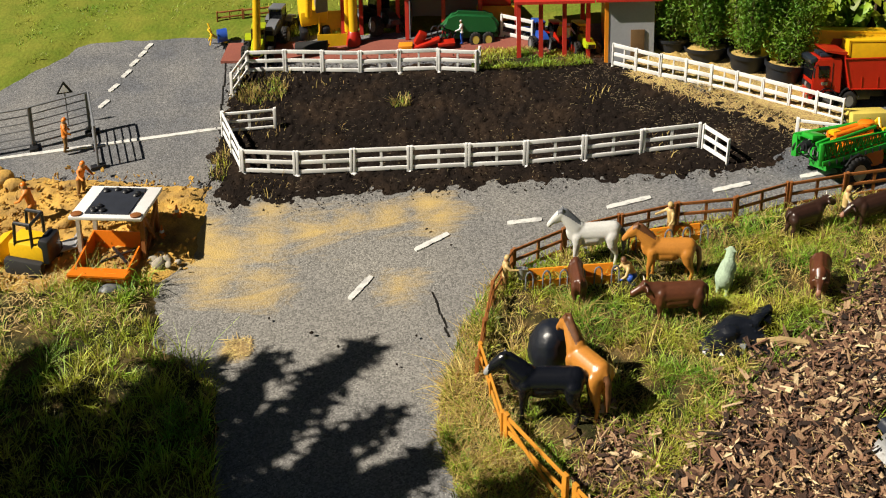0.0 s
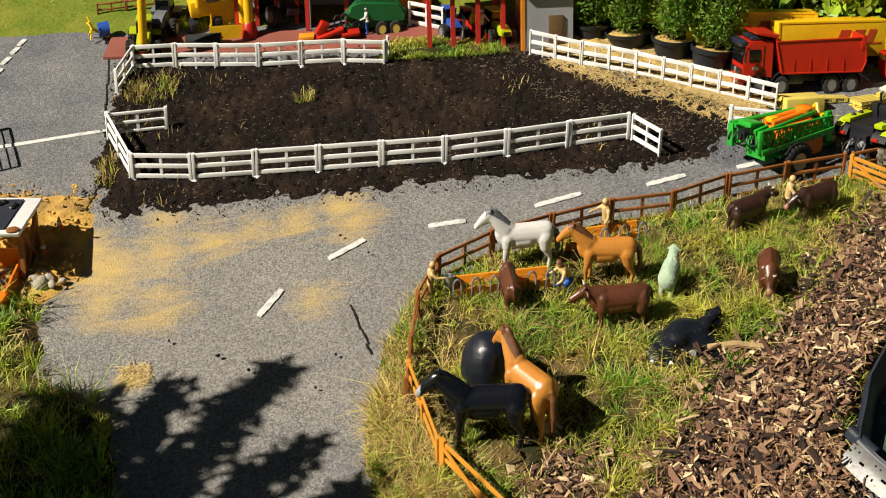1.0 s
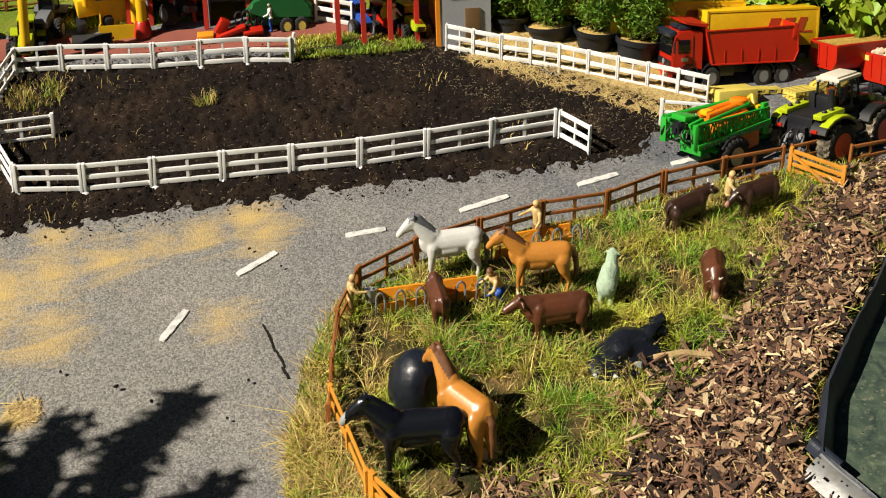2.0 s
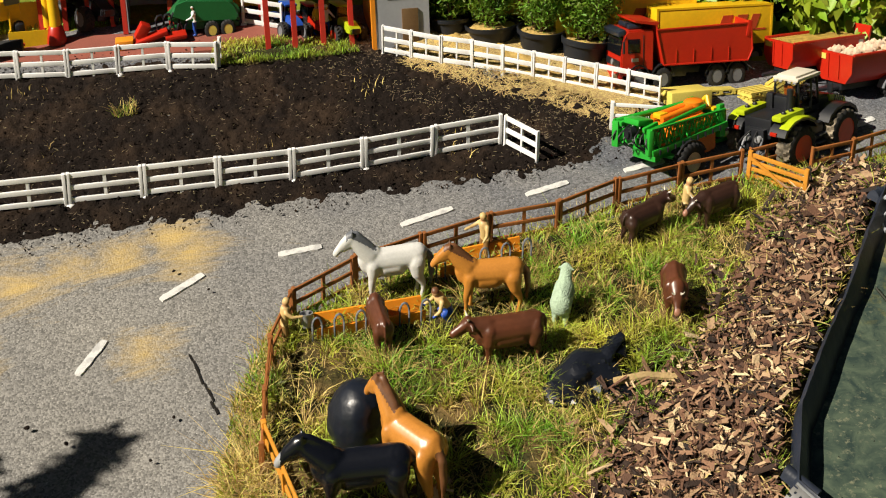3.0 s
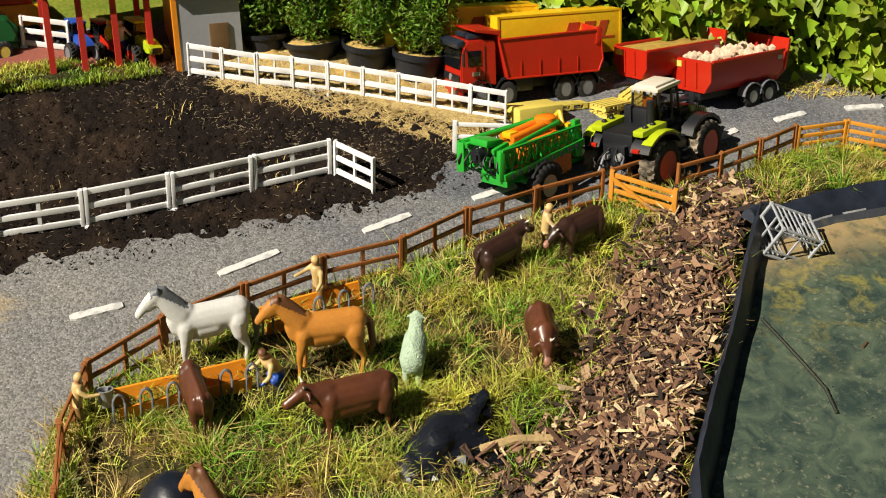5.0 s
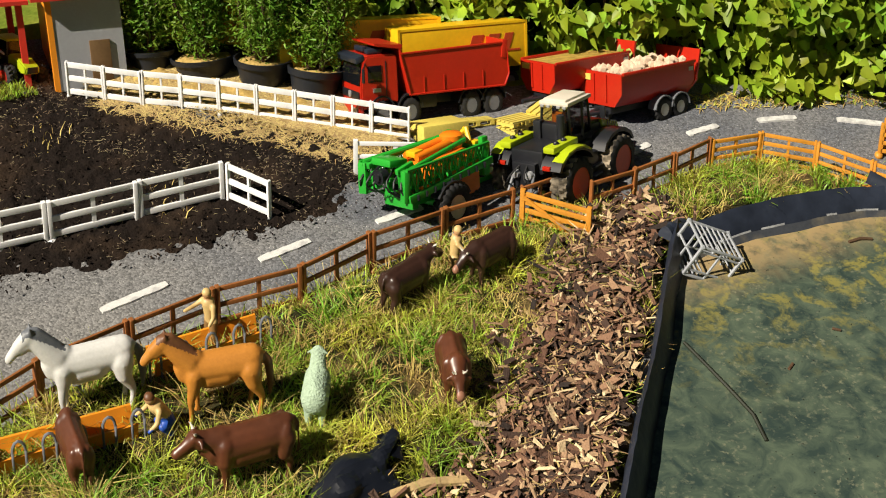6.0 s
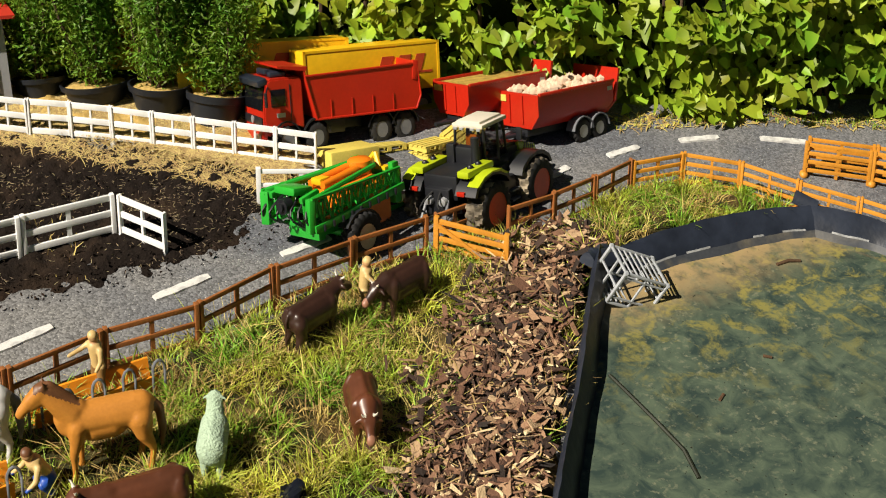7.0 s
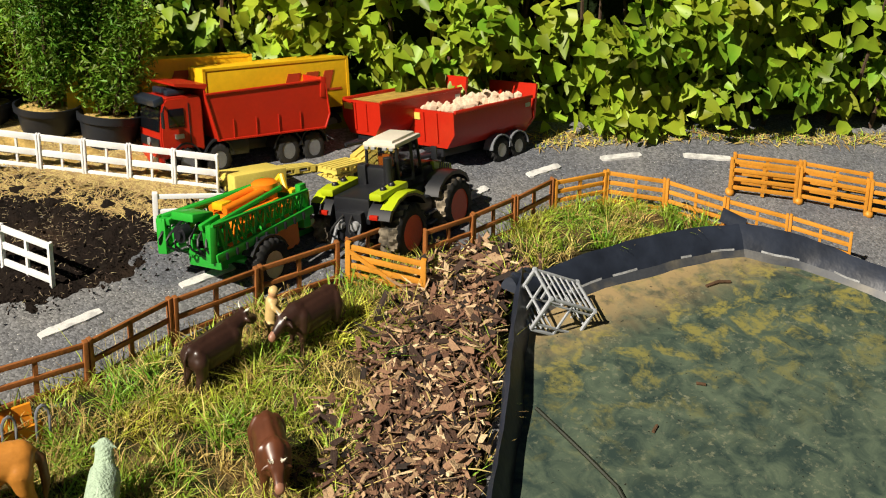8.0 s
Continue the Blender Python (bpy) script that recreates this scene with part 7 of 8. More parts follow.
tube(bm, (-0.04, 0, 0.05), (0.02, 0, 0.0), 0.005, n=6)
part("tines", bm, YELLOW, rake)
farfence = fence_panel(BROWN_WOOD, PANEL, 0.06, "brown wooden toy fence panel on the back lawn", 3, "back fence panels")
run(farfence, [(-0.80, 4.38), (-0.60, 4.39)], 0.10)
fold(farfence)

# ---- building site ----
stall = thing("site_shelter", "timber shelter with a pale board roof carrying dark discs", "toy shelter", m=Matrix.Translation((-0.925, 3.085, 0)) @ pose(0, 0, 0, 0, 0, -6))
bm = B()
box(bm, (0, 0, 0.196), (0.215, 0.205, 0.012), (12, 0, 0), bevel=0.003)
board = part("roof_board", bm, WHITE, stall, "pale board roof")
part("dark_panel", box(B(), (0.0, 0.0, 0.2035), (0.13, 0.165, 0.006), (12, 0, 0)), mat("dark_panel", (0.03, 0.035, 0.05), 0.5, 0.3, 30), board, "dark blue-grey panel")
disc = mesh_of(lathe(B(), [(0.009, 0), (0.010, 0.004), (0.006, 0.008), (0.002, 0.009)], 14), "disc", BLACK)
for k in range(13):
    u, v = random.uniform(-0.055, 0.055), random.uniform(-0.070, 0.070)
    part("disc", disc, None, board, at=tf(u, v, 0.2065 + v * 0.2126, 12, 0, 0))
cap = mesh_of(lathe(B(), [(0.016, 0), (0.016, 0.004), (0.012, 0.006)], 18), "cap", BROWN_WOOD)
for u in (-0.088, 0.088):
    part("corner_cap", cap, None, board, at=tf(u, -0.084, 0.2025 - 0.084 * 0.2126, 12, 0, 0))
for x in (-0.095, 0.095):
    for y in (-0.06, 0.06):
        part("post", box(B(), (x, y, 0.094 + y * 0.1), (0.012, 0.012, 0.188 + y * 0.2)), BROWN_WOOD if x > 0 else STONE, stall)
part("brace", box(B(), (0.096, 0, 0.10), (0.008, 0.19, 0.012), (52, 0, 0)), BROWN_WOOD, stall)
part("brace", box(B(), (0.100, 0, 0.10), (0.008, 0.19, 0.012), (-52, 0, 0)), BROWN_WOOD, stall)
part("side_board", box(B(), (0.088, 0.01, 0.07), (0.006, 0.12, 0.10)), BROWN_DOOR, stall)

hop = thing("orange_skip", "orange toy skip tipped forward under the shelter", "toy skip", m=Matrix.Translation((-0.935, 3.01, 0.034)) @ pose(0, 0, 0, 10, 0, -8))
for s in (-1, 1):
    part("side_plate", prism(B(), [(-0.10, 0.0), (0.07, 0.0), (0.09, 0.085), (-0.10, 0.035)], s * 0.082, s * 0.077, Matrix.Rotation(radians(90), 4, "Z")), ORANGE, hop)
part("floor_plate", box(B(), (0, -0.015, 0.003), (0.152, 0.17, 0.006)), ORANGE, hop)
part("back_plate", box(B(), (0, 0.08, 0.042), (0.152, 0.006, 0.088), (-12, 0, 0)), ORANGE, hop)
part("front_flap", box(B(), (0, -0.102, 0.016), (0.172, 0.008, 0.036), (28, 0, 0)), ORANGE, hop)
part("front_ledge", box(B(), (0, -0.09, 0.036), (0.172, 0.05, 0.006)), ORANGE, hop)
bm = B()
for a in (-40, 40):
    box(bm, (0.03, 0.0, 0.05), (0.008, 0.12, 0.006), (0, 0, a))
part("crossbar", bm, BLACK, hop)

mini = thing("mini_loader", "yellow and black toy mini loader on the sand", "toy loader", m=Matrix.Translation((-1.17, 3.04, 0.012)) @ pose(0, 0, 0, 0, 0, 160) @ Matrix.Diagonal((1.2, 1.2, 1.35, 1)))
part("body", box(B(), (0, 0, 0.045), (0.10, 0.06, 0.05), bevel=0.008), YELLOW, mini)
part("engine_cover", box(B(), (-0.05, 0, 0.055), (0.03, 0.056, 0.06), bevel=0.008), BLACK, mini)
for s in (-1, 1):
    part("track", box(B(), (0, s * 0.04, 0.02), (0.11, 0.02, 0.04), bevel=0.010), RUBBER, mini)
bm = B()
for s in (-1, 1):
    tube(bm, (-0.02, s * 0.026, 0.06), (-0.02, s * 0.026, 0.12), 0.004, n=8), tube(bm, (0.03, s * 0.026, 0.06), (0.025, s * 0.026, 0.12), 0.004, n=8)
    tube(bm, (-0.02, s * 0.026, 0.12), (0.025, s * 0.026, 0.12), 0.004, n=8)
tube(bm, (-0.02, -0.026, 0.12), (-0.02, 0.026, 0.12), 0.004, n=8)
part("roll_frame", bm, BLACK, mini)
part("shovel", box(B(), (0.09, 0, 0.03), (0.04, 0.08, 0.035), (0, 25, 0), bevel=0.004), YELLOW, mini)
barrow = thing("wheelbarrow", "grey toy wheelbarrow on the sand", "wheelbarrow", m=tf(-1.085, 3.085, 0.012, 0, 0, 20))
bm = B()
prism(bm, [(-0.03, 0.022), (0.028, 0.022), (0.04, 0.042), (0.037, 0.042), (0.026, 0.026), (-0.028, 0.026), (-0.037, 0.042), (-0.04, 0.042)], -0.024, 0.024)
part("tray", bm, SILVER, barrow)
bm = B()
for s in (-1, 1):
    tube(bm, (-0.07, s * 0.02, 0.03), (0.05, s * 0.006, 0.014), 0.0028, n=6), tube(bm, (-0.02, s * 0.018, 0.022), (-0.025, s * 0.02, 0.0), 0.0026, n=6)
part("handle", bm, BLACK, barrow)
part("wheel", tube(B(), (0.05, -0.005, 0.014), (0.05, 0.005, 0.014), 0.014, n=16), RUBBER, barrow)


def cone(x, y, label, h=0.042):
    ob = thing("traffic_cone", label, "traffic cone", "traffic cones", m=tf(x, y, 0.012, 0, 0, 20))
    part("base", box(B(), (0, 0, 0.002), (0.026, 0.026, 0.004)), ORANGE, ob)
    part("cone_body", tube(B(), (0, 0, 0.003), (0, 0, h), 0.010, 0.002, 16), ORANGE, ob)
    part("band", tube(B(), (0, 0, h * 0.45), (0, 0, h * 0.65), 0.0072, 0.0056, 16), WHITE, ob, "white band")


cone(-0.775, 3.215, "orange toy traffic cone on the sand")
cone(-0.805, 3.12, "orange toy traffic cone beside the shelter")
cone(-0.89, 3.24, "orange toy traffic cone behind the shelter")
cone(-1.015, 2.945, "small orange toy cone beside the skip", 0.05)


def rock(x, y, r, label, group, seed, material=STONE):
    bm = B()
    ball(bm, (0, 0, 0), r, (1.2, 0.9, 0.75), sub=3)
    for v in bm.verts:
        v.co *= 1 + 0.28 * noise.noise(v.co / r * 0.9 + Vector((seed, 0, 0)))
    solid("stone", bm, material, label, "stone", group, m=tf(x, y, 0.012 + r * 0.45, 0, 0, seed * 70))


for k, (x, y, r) in enumerate(((-0.815, 3.005, 0.017), (-0.795, 2.99, 0.020), (-0.775, 3.01, 0.014), (-0.80, 3.03, 0.013), (-0.765, 2.985, 0.011), (-0.74, 2.995, 0.009))):
    rock(x, y, r, "pale rounded stone beside the skip", "stones by the skip", k)
for k, (x, y, r) in enumerate(((-1.37, 3.46, 0.035), (-1.33, 3.43, 0.028), (-1.43, 3.43, 0.03), (-1.40, 3.50, 0.026), (-1.12, 3.21, 0.022), (-1.06, 3.26, 0.020), (-1.17, 3.17, 0.018), (-1.0, 3.33, 0.017), (-1.30, 3.12, 0.022), (-0.98, 3.24, 0.014))):
    rock(x, y, r, "sandy yellow stone on the building site", "sandy stones", k + 9, SAND)
rock(-0.92, 2.885, 0.024, "dark angular stone in the grass beside the skip", "dark stones", 3, GREY)
rock(-0.895, 2.90, 0.020, "dark angular stone in the grass beside the skip", "dark stones", 4, GREY)
for k, (x, y, r) in enumerate(((-0.255, 2.60, 0.007), (-0.33, 2.66, 0.008), (-0.05, 2.62, 0.006), (-0.10, 2.52, 0.005), (-0.02, 3.06, 0.006), (-0.45, 2.73, 0.006), (0.05, 2.98, 0.005))):
    rock(x, y, r * 0.6, "small dark clod lying on the asphalt", "loose clods", k + 30, SOIL)


def barrier(x0, y0, x1, y1, h=0.155):
    a = math.degrees(math.atan2(y1 - y0, x1 - x0))
    l = math.hypot(x1 - x0, y1 - y0)
    ob = thing("site_barrier", "grey metal-look toy site barrier beside the road", "barrier", "site barriers", m=tf(x0, y0, 0.002, 0, 0, a))
    for x in (0.003, l - 0.003):
        part("post", tube(B(), (x, 0, 0), (x, 0, h), 0.0042, n=8), GREY, ob)
        part("foot", box(B(), (x, 0, 0.006), (0.02, 0.05, 0.012), bevel=0.003), BLACK, ob)
    for k in range(6):
        part("rail", tube(B(), (0, 0, h * (0.12 + 0.176 * k)), (l, 0, h * (0.12 + 0.176 * k)), 0.0022 if 0 < k < 5 else 0.0035, n=6), GREY, ob)


barrier(-1.66, 3.60, -1.324, 3.66)
barrier(-1.324, 3.662, -1.146, 3.728)
barrier(-1.140, 3.725, -1.077, 3.515)
sign = thing("warning_sign", "small triangular toy warning sign on a thin post", "sign", m=tf(-1.235, 3.785, 0.002, 0, 0, 6))
part("sign_post", tube(B(), (0, 0, 0), (0, 0, 0.15), 0.0022, n=8), GREY, sign)
bm = B()
prism(bm, [(-0.028, 0.125), (0.028, 0.125), (0.0, 0.172)], -0.005, -0.002)
part("sign_plate", bm, BLACK, sign)
bm = B()
prism(bm, [(-0.017, 0.131), (0.017, 0.131), (0.0, 0.159)], -0.0075, -0.0045)
part("sign_face", bm, WHITE, sign, "pale sign face with a dark emblem")

# ---- shade tree beyond the verge ----
tree = thing("shade_tree", "leafy green tree beside the verge casting shade on the road", "tree", m=tf(-2.36, 1.20, -0.02))
part("trunk", tube(B(), (0, 0, 0), (0.03, 0.02, 1.47), 0.08, 0.045, 12), BARK, tree)
tr = np.random.default_rng(5)
ends = []
for k in range(84):
    a, l = 2 * math.pi * (k + tr.uniform(-0.4, 0.4)) / 84 * 5, tr.uniform(0.62, 1.0)
    p = Vector((0.03, 0.02, tr.uniform(1.22, 1.49)))
    q = p + Vector((l * 1.12 * math.cos(a), l * 1.08 * math.sin(a), tr.uniform(-0.05, 0.62) * (1.25 - 0.6 * l)))
    part("limb", tube(B(), p, q, 0.014, 0.004, 7), BARK, tree)
    ends.append((p, q))
P, N = [], []
for k in range(50000):
    p, q = ends[tr.integers(len(ends))]
    u = tr.uniform(0.02, 1.0) ** 0.62 * 1.06
    c = np.array(p.lerp(q, u)[:]) + tr.normal(size=3) * np.array([0.050, 0.050, 0.045]) * (1.25 - 0.75 * u)
    P.append(c)
    N.append((-0.5, 0, 0.8))
tagged(part("crown", leaves("crown", np.array(P), np.array(N), 0.058, HEDGE_LEAF, 8, 0.25, 0.40, 0.6), None, tree, "dense crown of narrow leaves"), kind="stuff")


# ---- grass, straw and chips ----
def blades(name, k, poly, tall, material, label, category, seed, z=0.012, keep=None, wide=0.0022, lean=0.5, flat=False, tuft=0):
    """Many bent blades in one mesh, in tufts of the given number where asked; thick where the noise is high."""
    rng = np.random.default_rng(seed)
    xs, ys = [p[0] for p in poly], [p[1] for p in poly]
    x, y = rng.uniform(min(xs), max(xs), k * 3), rng.uniform(min(ys), max(ys), k * 3)
    ok = inside(x, y, poly) > -0.005
    if keep is not None:
        ok &= keep(x, y, rng)
    x, y = x[ok][:k], y[ok][:k]
    k = len(x)
    a, b = rng.uniform(0, 2 * math.pi, k), rng.uniform(0, 2 * math.pi, k)
    if tuft:
        root = (np.arange(k) // tuft) * tuft
        a = rng.uniform(0, 2 * math.pi, k)
        out = 0.011 * np.abs(rng.normal(size=k))
        x, y = x[root] + out * np.cos(a), y[root] + out * np.sin(a)
        a = a + 0.5 * rng.normal(size=k)
    h = tall * rng.uniform(0.45, 1.25, k) * (1.0 if flat else np.clip(0.95 + 0.9 * wavy(x, y, 17.0, seed + 2.0), 0.45, 1.9))
    if tuft:
        h = h * (0.7 + 0.7 * rng.uniform(size=k)[root])
    ln = lean * rng.uniform(0.2, 1.3, k)
    w = wide * rng.uniform(0.6, 1.4, k)
    dx, dy, sx, sy = np.cos(a), np.sin(a), np.cos(b), np.sin(b)
    if flat:
        sx, sy = -dy, dx
    zz = np.full(k, z)
    up = 0.05 * h if flat else h
    out = h if flat else h * ln
    rows = []
    for t, ww in ((0.0, 1.0), (0.55, 0.8), (1.0, 0.12)):
        ox, oy = out * (t if flat else t * t), 0
        oz = up * (math.sin(t * 3.0) + 0.15 if flat else t * (1 - 0.25 * t))
        for s in (-1, 1):
            rows.append(np.stack([x + dx * ox + s * sx * w * ww / 2, y + dy * ox + s * sy * w * ww / 2, zz + oz], -1))
    v = np.stack(rows, 1).reshape(-1, 3)
    f = np.array([(0, 1, 3, 2), (2, 3, 5, 4)])[None] + (np.arange(k) * 6)[:, None, None]
    me = bpy.data.meshes.new(name)
    me.from_pydata(v.tolist(), [], f.reshape(-1, 4).tolist())
    me.materials.append(material)
    return tagged(new(name, me), label, category, kind="stuff")


def field_noise(scale, seed, lo):
    def f(x, y, rng):
        return wavy(x, y, scale, seed) + 0.35 * rng.normal(size=x.shape) > lo
    return f


GRASS = thin(mat("grass_blade", (0.19, 0.33, 0.022), 0.5, 0.25, 7, second=(0.52, 0.48, 0.06), island=0.7, lo=0.36, hi=0.68), 0.22)
DRY = thin(mat("dry_grass_blade", (0.62, 0.47, 0.16), 0.65, 0.2, 5, second=(0.42, 0.29, 0.09), island=0.45), 0.2)
STRAW = mat("straw", (0.50, 0.36, 0.14), 0.75, 0.2, 4, island=0.4)


def meadow_keep(scale, seed, lo):
    g = field_noise(scale, seed, lo)

    def f(x, y, rng):
        return g(x, y, rng) & (inside(x, y, CHIPS) < 0.03 * rng.normal(size=x.shape)) & (inside(x, y, SPILL) < 0.04 * rng.normal(size=x.shape)) & (inside(x, y, POND) < -0.03)
    return f


blades("meadow_grass", 64000, MEADOW, 0.038, GRASS, "lush green grass blades of the meadow", "grass", 1, keep=meadow_keep(7, 3.0, -0.10), lean=0.85, wide=0.0023, tuft=26)
blades("meadow_dry_grass", 30000, MEADOW, 0.036, DRY, "dry straw-coloured grass of the meadow", "grass", 2, keep=meadow_keep(5, 8.0, -0.06), lean=1.1, tuft=18)
blades("verge_grass", 42000, VERGE, 0.055, GRASS, "tall green grass blades of the verge", "grass", 3, keep=field_noise(4, 5.0, -0.35), z=0.014, lean=0.8, wide=0.0026, tuft=24)
blades("verge_dry_grass", 9000, VERGE, 0.034, DRY, "dry grass blades of the verge", "grass", 4, keep=field_noise(4, 9.0, 0.0), z=0.014, lean=1.0)
EDGE = [(0.0, 2.30), (0.06, 2.05), (0.20, 1.95), (0.17, 2.20), (0.10, 2.45), (0.14, 2.62), (0.21, 2.82), (0.17, 2.83), (0.07, 2.62), (0.03, 2.45)]
blades("edge_grass", 3500, EDGE, 0.036, GRASS, "green grass along the meadow fence", "grass", 5, z=0.006)
blades("edge_dry_grass", 3500, EDGE, 0.036, DRY, "dry grass along the meadow fence", "grass", 6, z=0.006, lean=1.1)
blades("strip_grass", 3500, STRIP, 0.018, GRASS, "short grass beside the paved yard", "grass", 7, z=0.02)
blades("field_weeds", 1500, FIELD, 0.030, DRY, "sparse dry weeds on the soil", "weeds", 8, keep=lambda x, y, r: (wavy(x, y, 5, 2.0) + 0.1 * r.normal(size=x.shape) > 0.52) | ((x < -0.48) & (y > 3.6)), z=0.004)
blades("field_straw", 15000, FIELD, 0.011, mat("weathered_straw", (0.24, 0.18, 0.11), 0.8, 0.3, 6, island=0.7), "bits of straw on the dark soil", "straw", 9, flat=True, z=0.010, wide=0.0011, keep=lambda x, y, r: r.uniform(size=x.shape) < 0.07 + 1.6 * np.clip((x - 0.35) * 0.9 + (y - 3.62) * 0.9 + 0.5 * wavy(x, y, 9, 4.0), 0, 1) ** 2)
HAYEDGE = [(0.66, 3.80), (0.80, 3.66), (0.95, 3.54), (1.08, 3.42), (1.22, 3.38), (1.22, 3.44), (0.95, 3.64), (0.72, 3.83)]
blades("fence_straw", 5200, HAYEDGE, 0.030, STRAW, "loose hay blown along the white fence", "hay", 17, flat=True, z=0.010, wide=0.0018, keep=lambda x, y, r: wavy(x, y, 11, 6.0) + 0.5 * r.normal(size=x.shape) > -0.1)
CLUMPS = [[(x + r * math.cos(a), y + r * f * math.sin(a)) for a in np.linspace(0, 6.0, 11)] for x, y, r, f in ((-0.58, 3.88, 0.085, 0.9), (-0.10, 3.74, 0.032, 0.8), (-0.675, 3.46, 0.030, 2.6))]
for k, poly in enumerate(CLUMPS):
    blades("weed_clump", 300 if k == 0 else 70, poly, 0.040, DRY, "clump of dry weeds beside the white fence", "weeds", 60 + k, z=0.002)
    blades("green_weed_clump", 260 if k == 0 else 60, poly, 0.036, GRASS, "clump of green weeds beside the white fence", "weeds", 70 + k, z=0.002)
blades("hay_straw", 9000, HAYBED, 0.032, STRAW, "loose golden hay stalks", "hay", 10, flat=True, z=0.018, wide=0.0024)
BACKNEAR = [(-1.50, 4.16), (-1.28, 4.38), (0.60, 4.33), (0.8, 4.2), (1.0, 4.6), (0.8, 5.2), (-1.8, 5.2)]
blades("lawn_grass", 22000, BACKNEAR, 0.022, GRASS, "short green grass of the back lawn", "grass", 11, z=0.006, wide=0.003)
blades("yard_weeds", 2600, [(-0.60, 4.26), (-0.10, 4.22), (-0.10, 4.30), (-0.60, 4.33)], 0.035, GRASS, "taller green grass behind the paved yard", "grass", 12, z=0.004)
blades("mulch_stalks", 420, CHIPS, 0.060, STRAW, "thin dry stalks on the bark mulch", "straw", 13, flat=True, z=0.044, wide=0.0026)
blades("site_straw", 900, [(-1.4, 2.72), (-0.80, 2.72), (-0.82, 2.96), (-1.4, 2.98)], 0.032, STRAW, "dry straw between the sand and the grass", "straw", 14, flat=True, z=0.03, wide=0.0025)
blades("pond_side_grass", 3600, [(1.80, 2.97), (2.12, 2.885), (2.02, 3.045), (1.85, 3.08)], 0.020, GRASS, "short grass between pond and fence", "grass", 15, z=0.012)
FENCE_FOOT = [(0.03, 2.45), (0.10, 2.47), (0.145, 2.25), (0.20, 2.14), (0.15, 2.14), (0.06, 2.28), (0.02, 2.38)]
blades("fence_foot_straw", 1500, FENCE_FOOT, 0.052, DRY, "matted straw-coloured grass at the foot of the fence", "grass", 21, z=0.010, lean=1.5, tuft=14)
blades("fence_foot_litter", 700, FENCE_FOOT, 0.055, STRAW, "dry stalks lying at the foot of the fence", "straw", 22, flat=True, z=0.016, wide=0.0022)
blades("straw_wisp", 160, [(-0.56, 2.60), (-0.50, 2.60), (-0.49, 2.66), (-0.56, 2.67)], 0.030, STRAW, "wisp of dry straw lying on the asphalt", "straw", 19, flat=True, z=0.004, wide=0.002)
HEDGE_FOOT = [(1.98, 3.335), (2.33, 3.235), (2.56, 3.115), (3.0, 2.93), (3.0, 2.99), (2.58, 3.165), (2.35, 3.285), (2.0, 3.385)]
blades("hedge_foot_grass", 1500, HEDGE_FOOT, 0.022, GRASS, "short grass along the foot of the hedge", "grass", 16, z=0.002)
blades("hedge_foot_litter", 1800, HEDGE_FOOT, 0.030, DRY, "dry litter along the foot of the hedge", "litter", 18, z=0.003, flat=True, wide=0.003)

def bark_mat(name, single):
    """Bark from near black to pale split wood, one tone a piece, with grain."""
    m = mat(name, (0.1, 0.05, 0.03), 0.85, 0.35, 60, 0.6, fine=300)
    n, l = m.node_tree.nodes, m.node_tree.links
    p = n["Principled BSDF"]
    pick = n.new("ShaderNodeObjectInfo" if single else "ShaderNodeNewGeometry")
    ramp = n.new("ShaderNodeValToRGB")
    e = ramp.color_ramp.elements
    e[0].color, e[1].color = (0.012, 0.008, 0.006, 1), (0.74, 0.58, 0.34, 1)
    for at, c in ((0.26, (0.055, 0.027, 0.016, 1)), (0.48, (0.165, 0.080, 0.046, 1)), (0.70, (0.27, 0.150, 0.085, 1)), (0.90, (0.43, 0.285, 0.160, 1))):
        e.new(at).color = c
    l.new(pick.outputs["Random" if single else "Random Per Island"], ramp.inputs["Fac"])
    mix = next(x for x in n if x.bl_idname == "ShaderNodeHueSaturation")
    l.new(ramp.outputs["Color"], mix.inputs["Color"])
    return m


BARK_CHIP = bark_mat("bark_chip", False)


def chip_shapes(k, seed):
    rng = np.random.default_rng(seed)
    l, w, h = 0.007 + 0.056 * rng.uniform(0, 1, k) ** 2.7, 0.0016 + 0.015 * rng.uniform(0, 1, k) ** 2.5, rng.uniform(0.0010, 0.0030, k)
    c = np.array([(-1, -1, -1), (1, -1, -1), (1, 1, -1), (-1, 1, -1), (-1, -1, 1), (1, -1, 1), (1, 1, 1), (-1, 1, 1)], float)
    v = c[None] * np.stack([l, w, h], -1)[:, None] / 2
    return v * rng.uniform(0.45, 1.25, (k, 8, 1)) + rng.normal(size=(k, 8, 3)) * 0.0010


CHIP_FACES = [(0, 3, 2, 1), (4, 5, 6, 7), (0, 1, 5, 4), (1, 2, 6, 5), (2, 3, 7, 6), (3, 0, 4, 7)]


def turned(k, rng, tip):
    out = []
    for _ in range(k):
        out.append(np.array(Euler((rng.normal() * tip, rng.normal() * tip, rng.uniform(0, 6.28))).to_matrix()))
    return np.array(out)


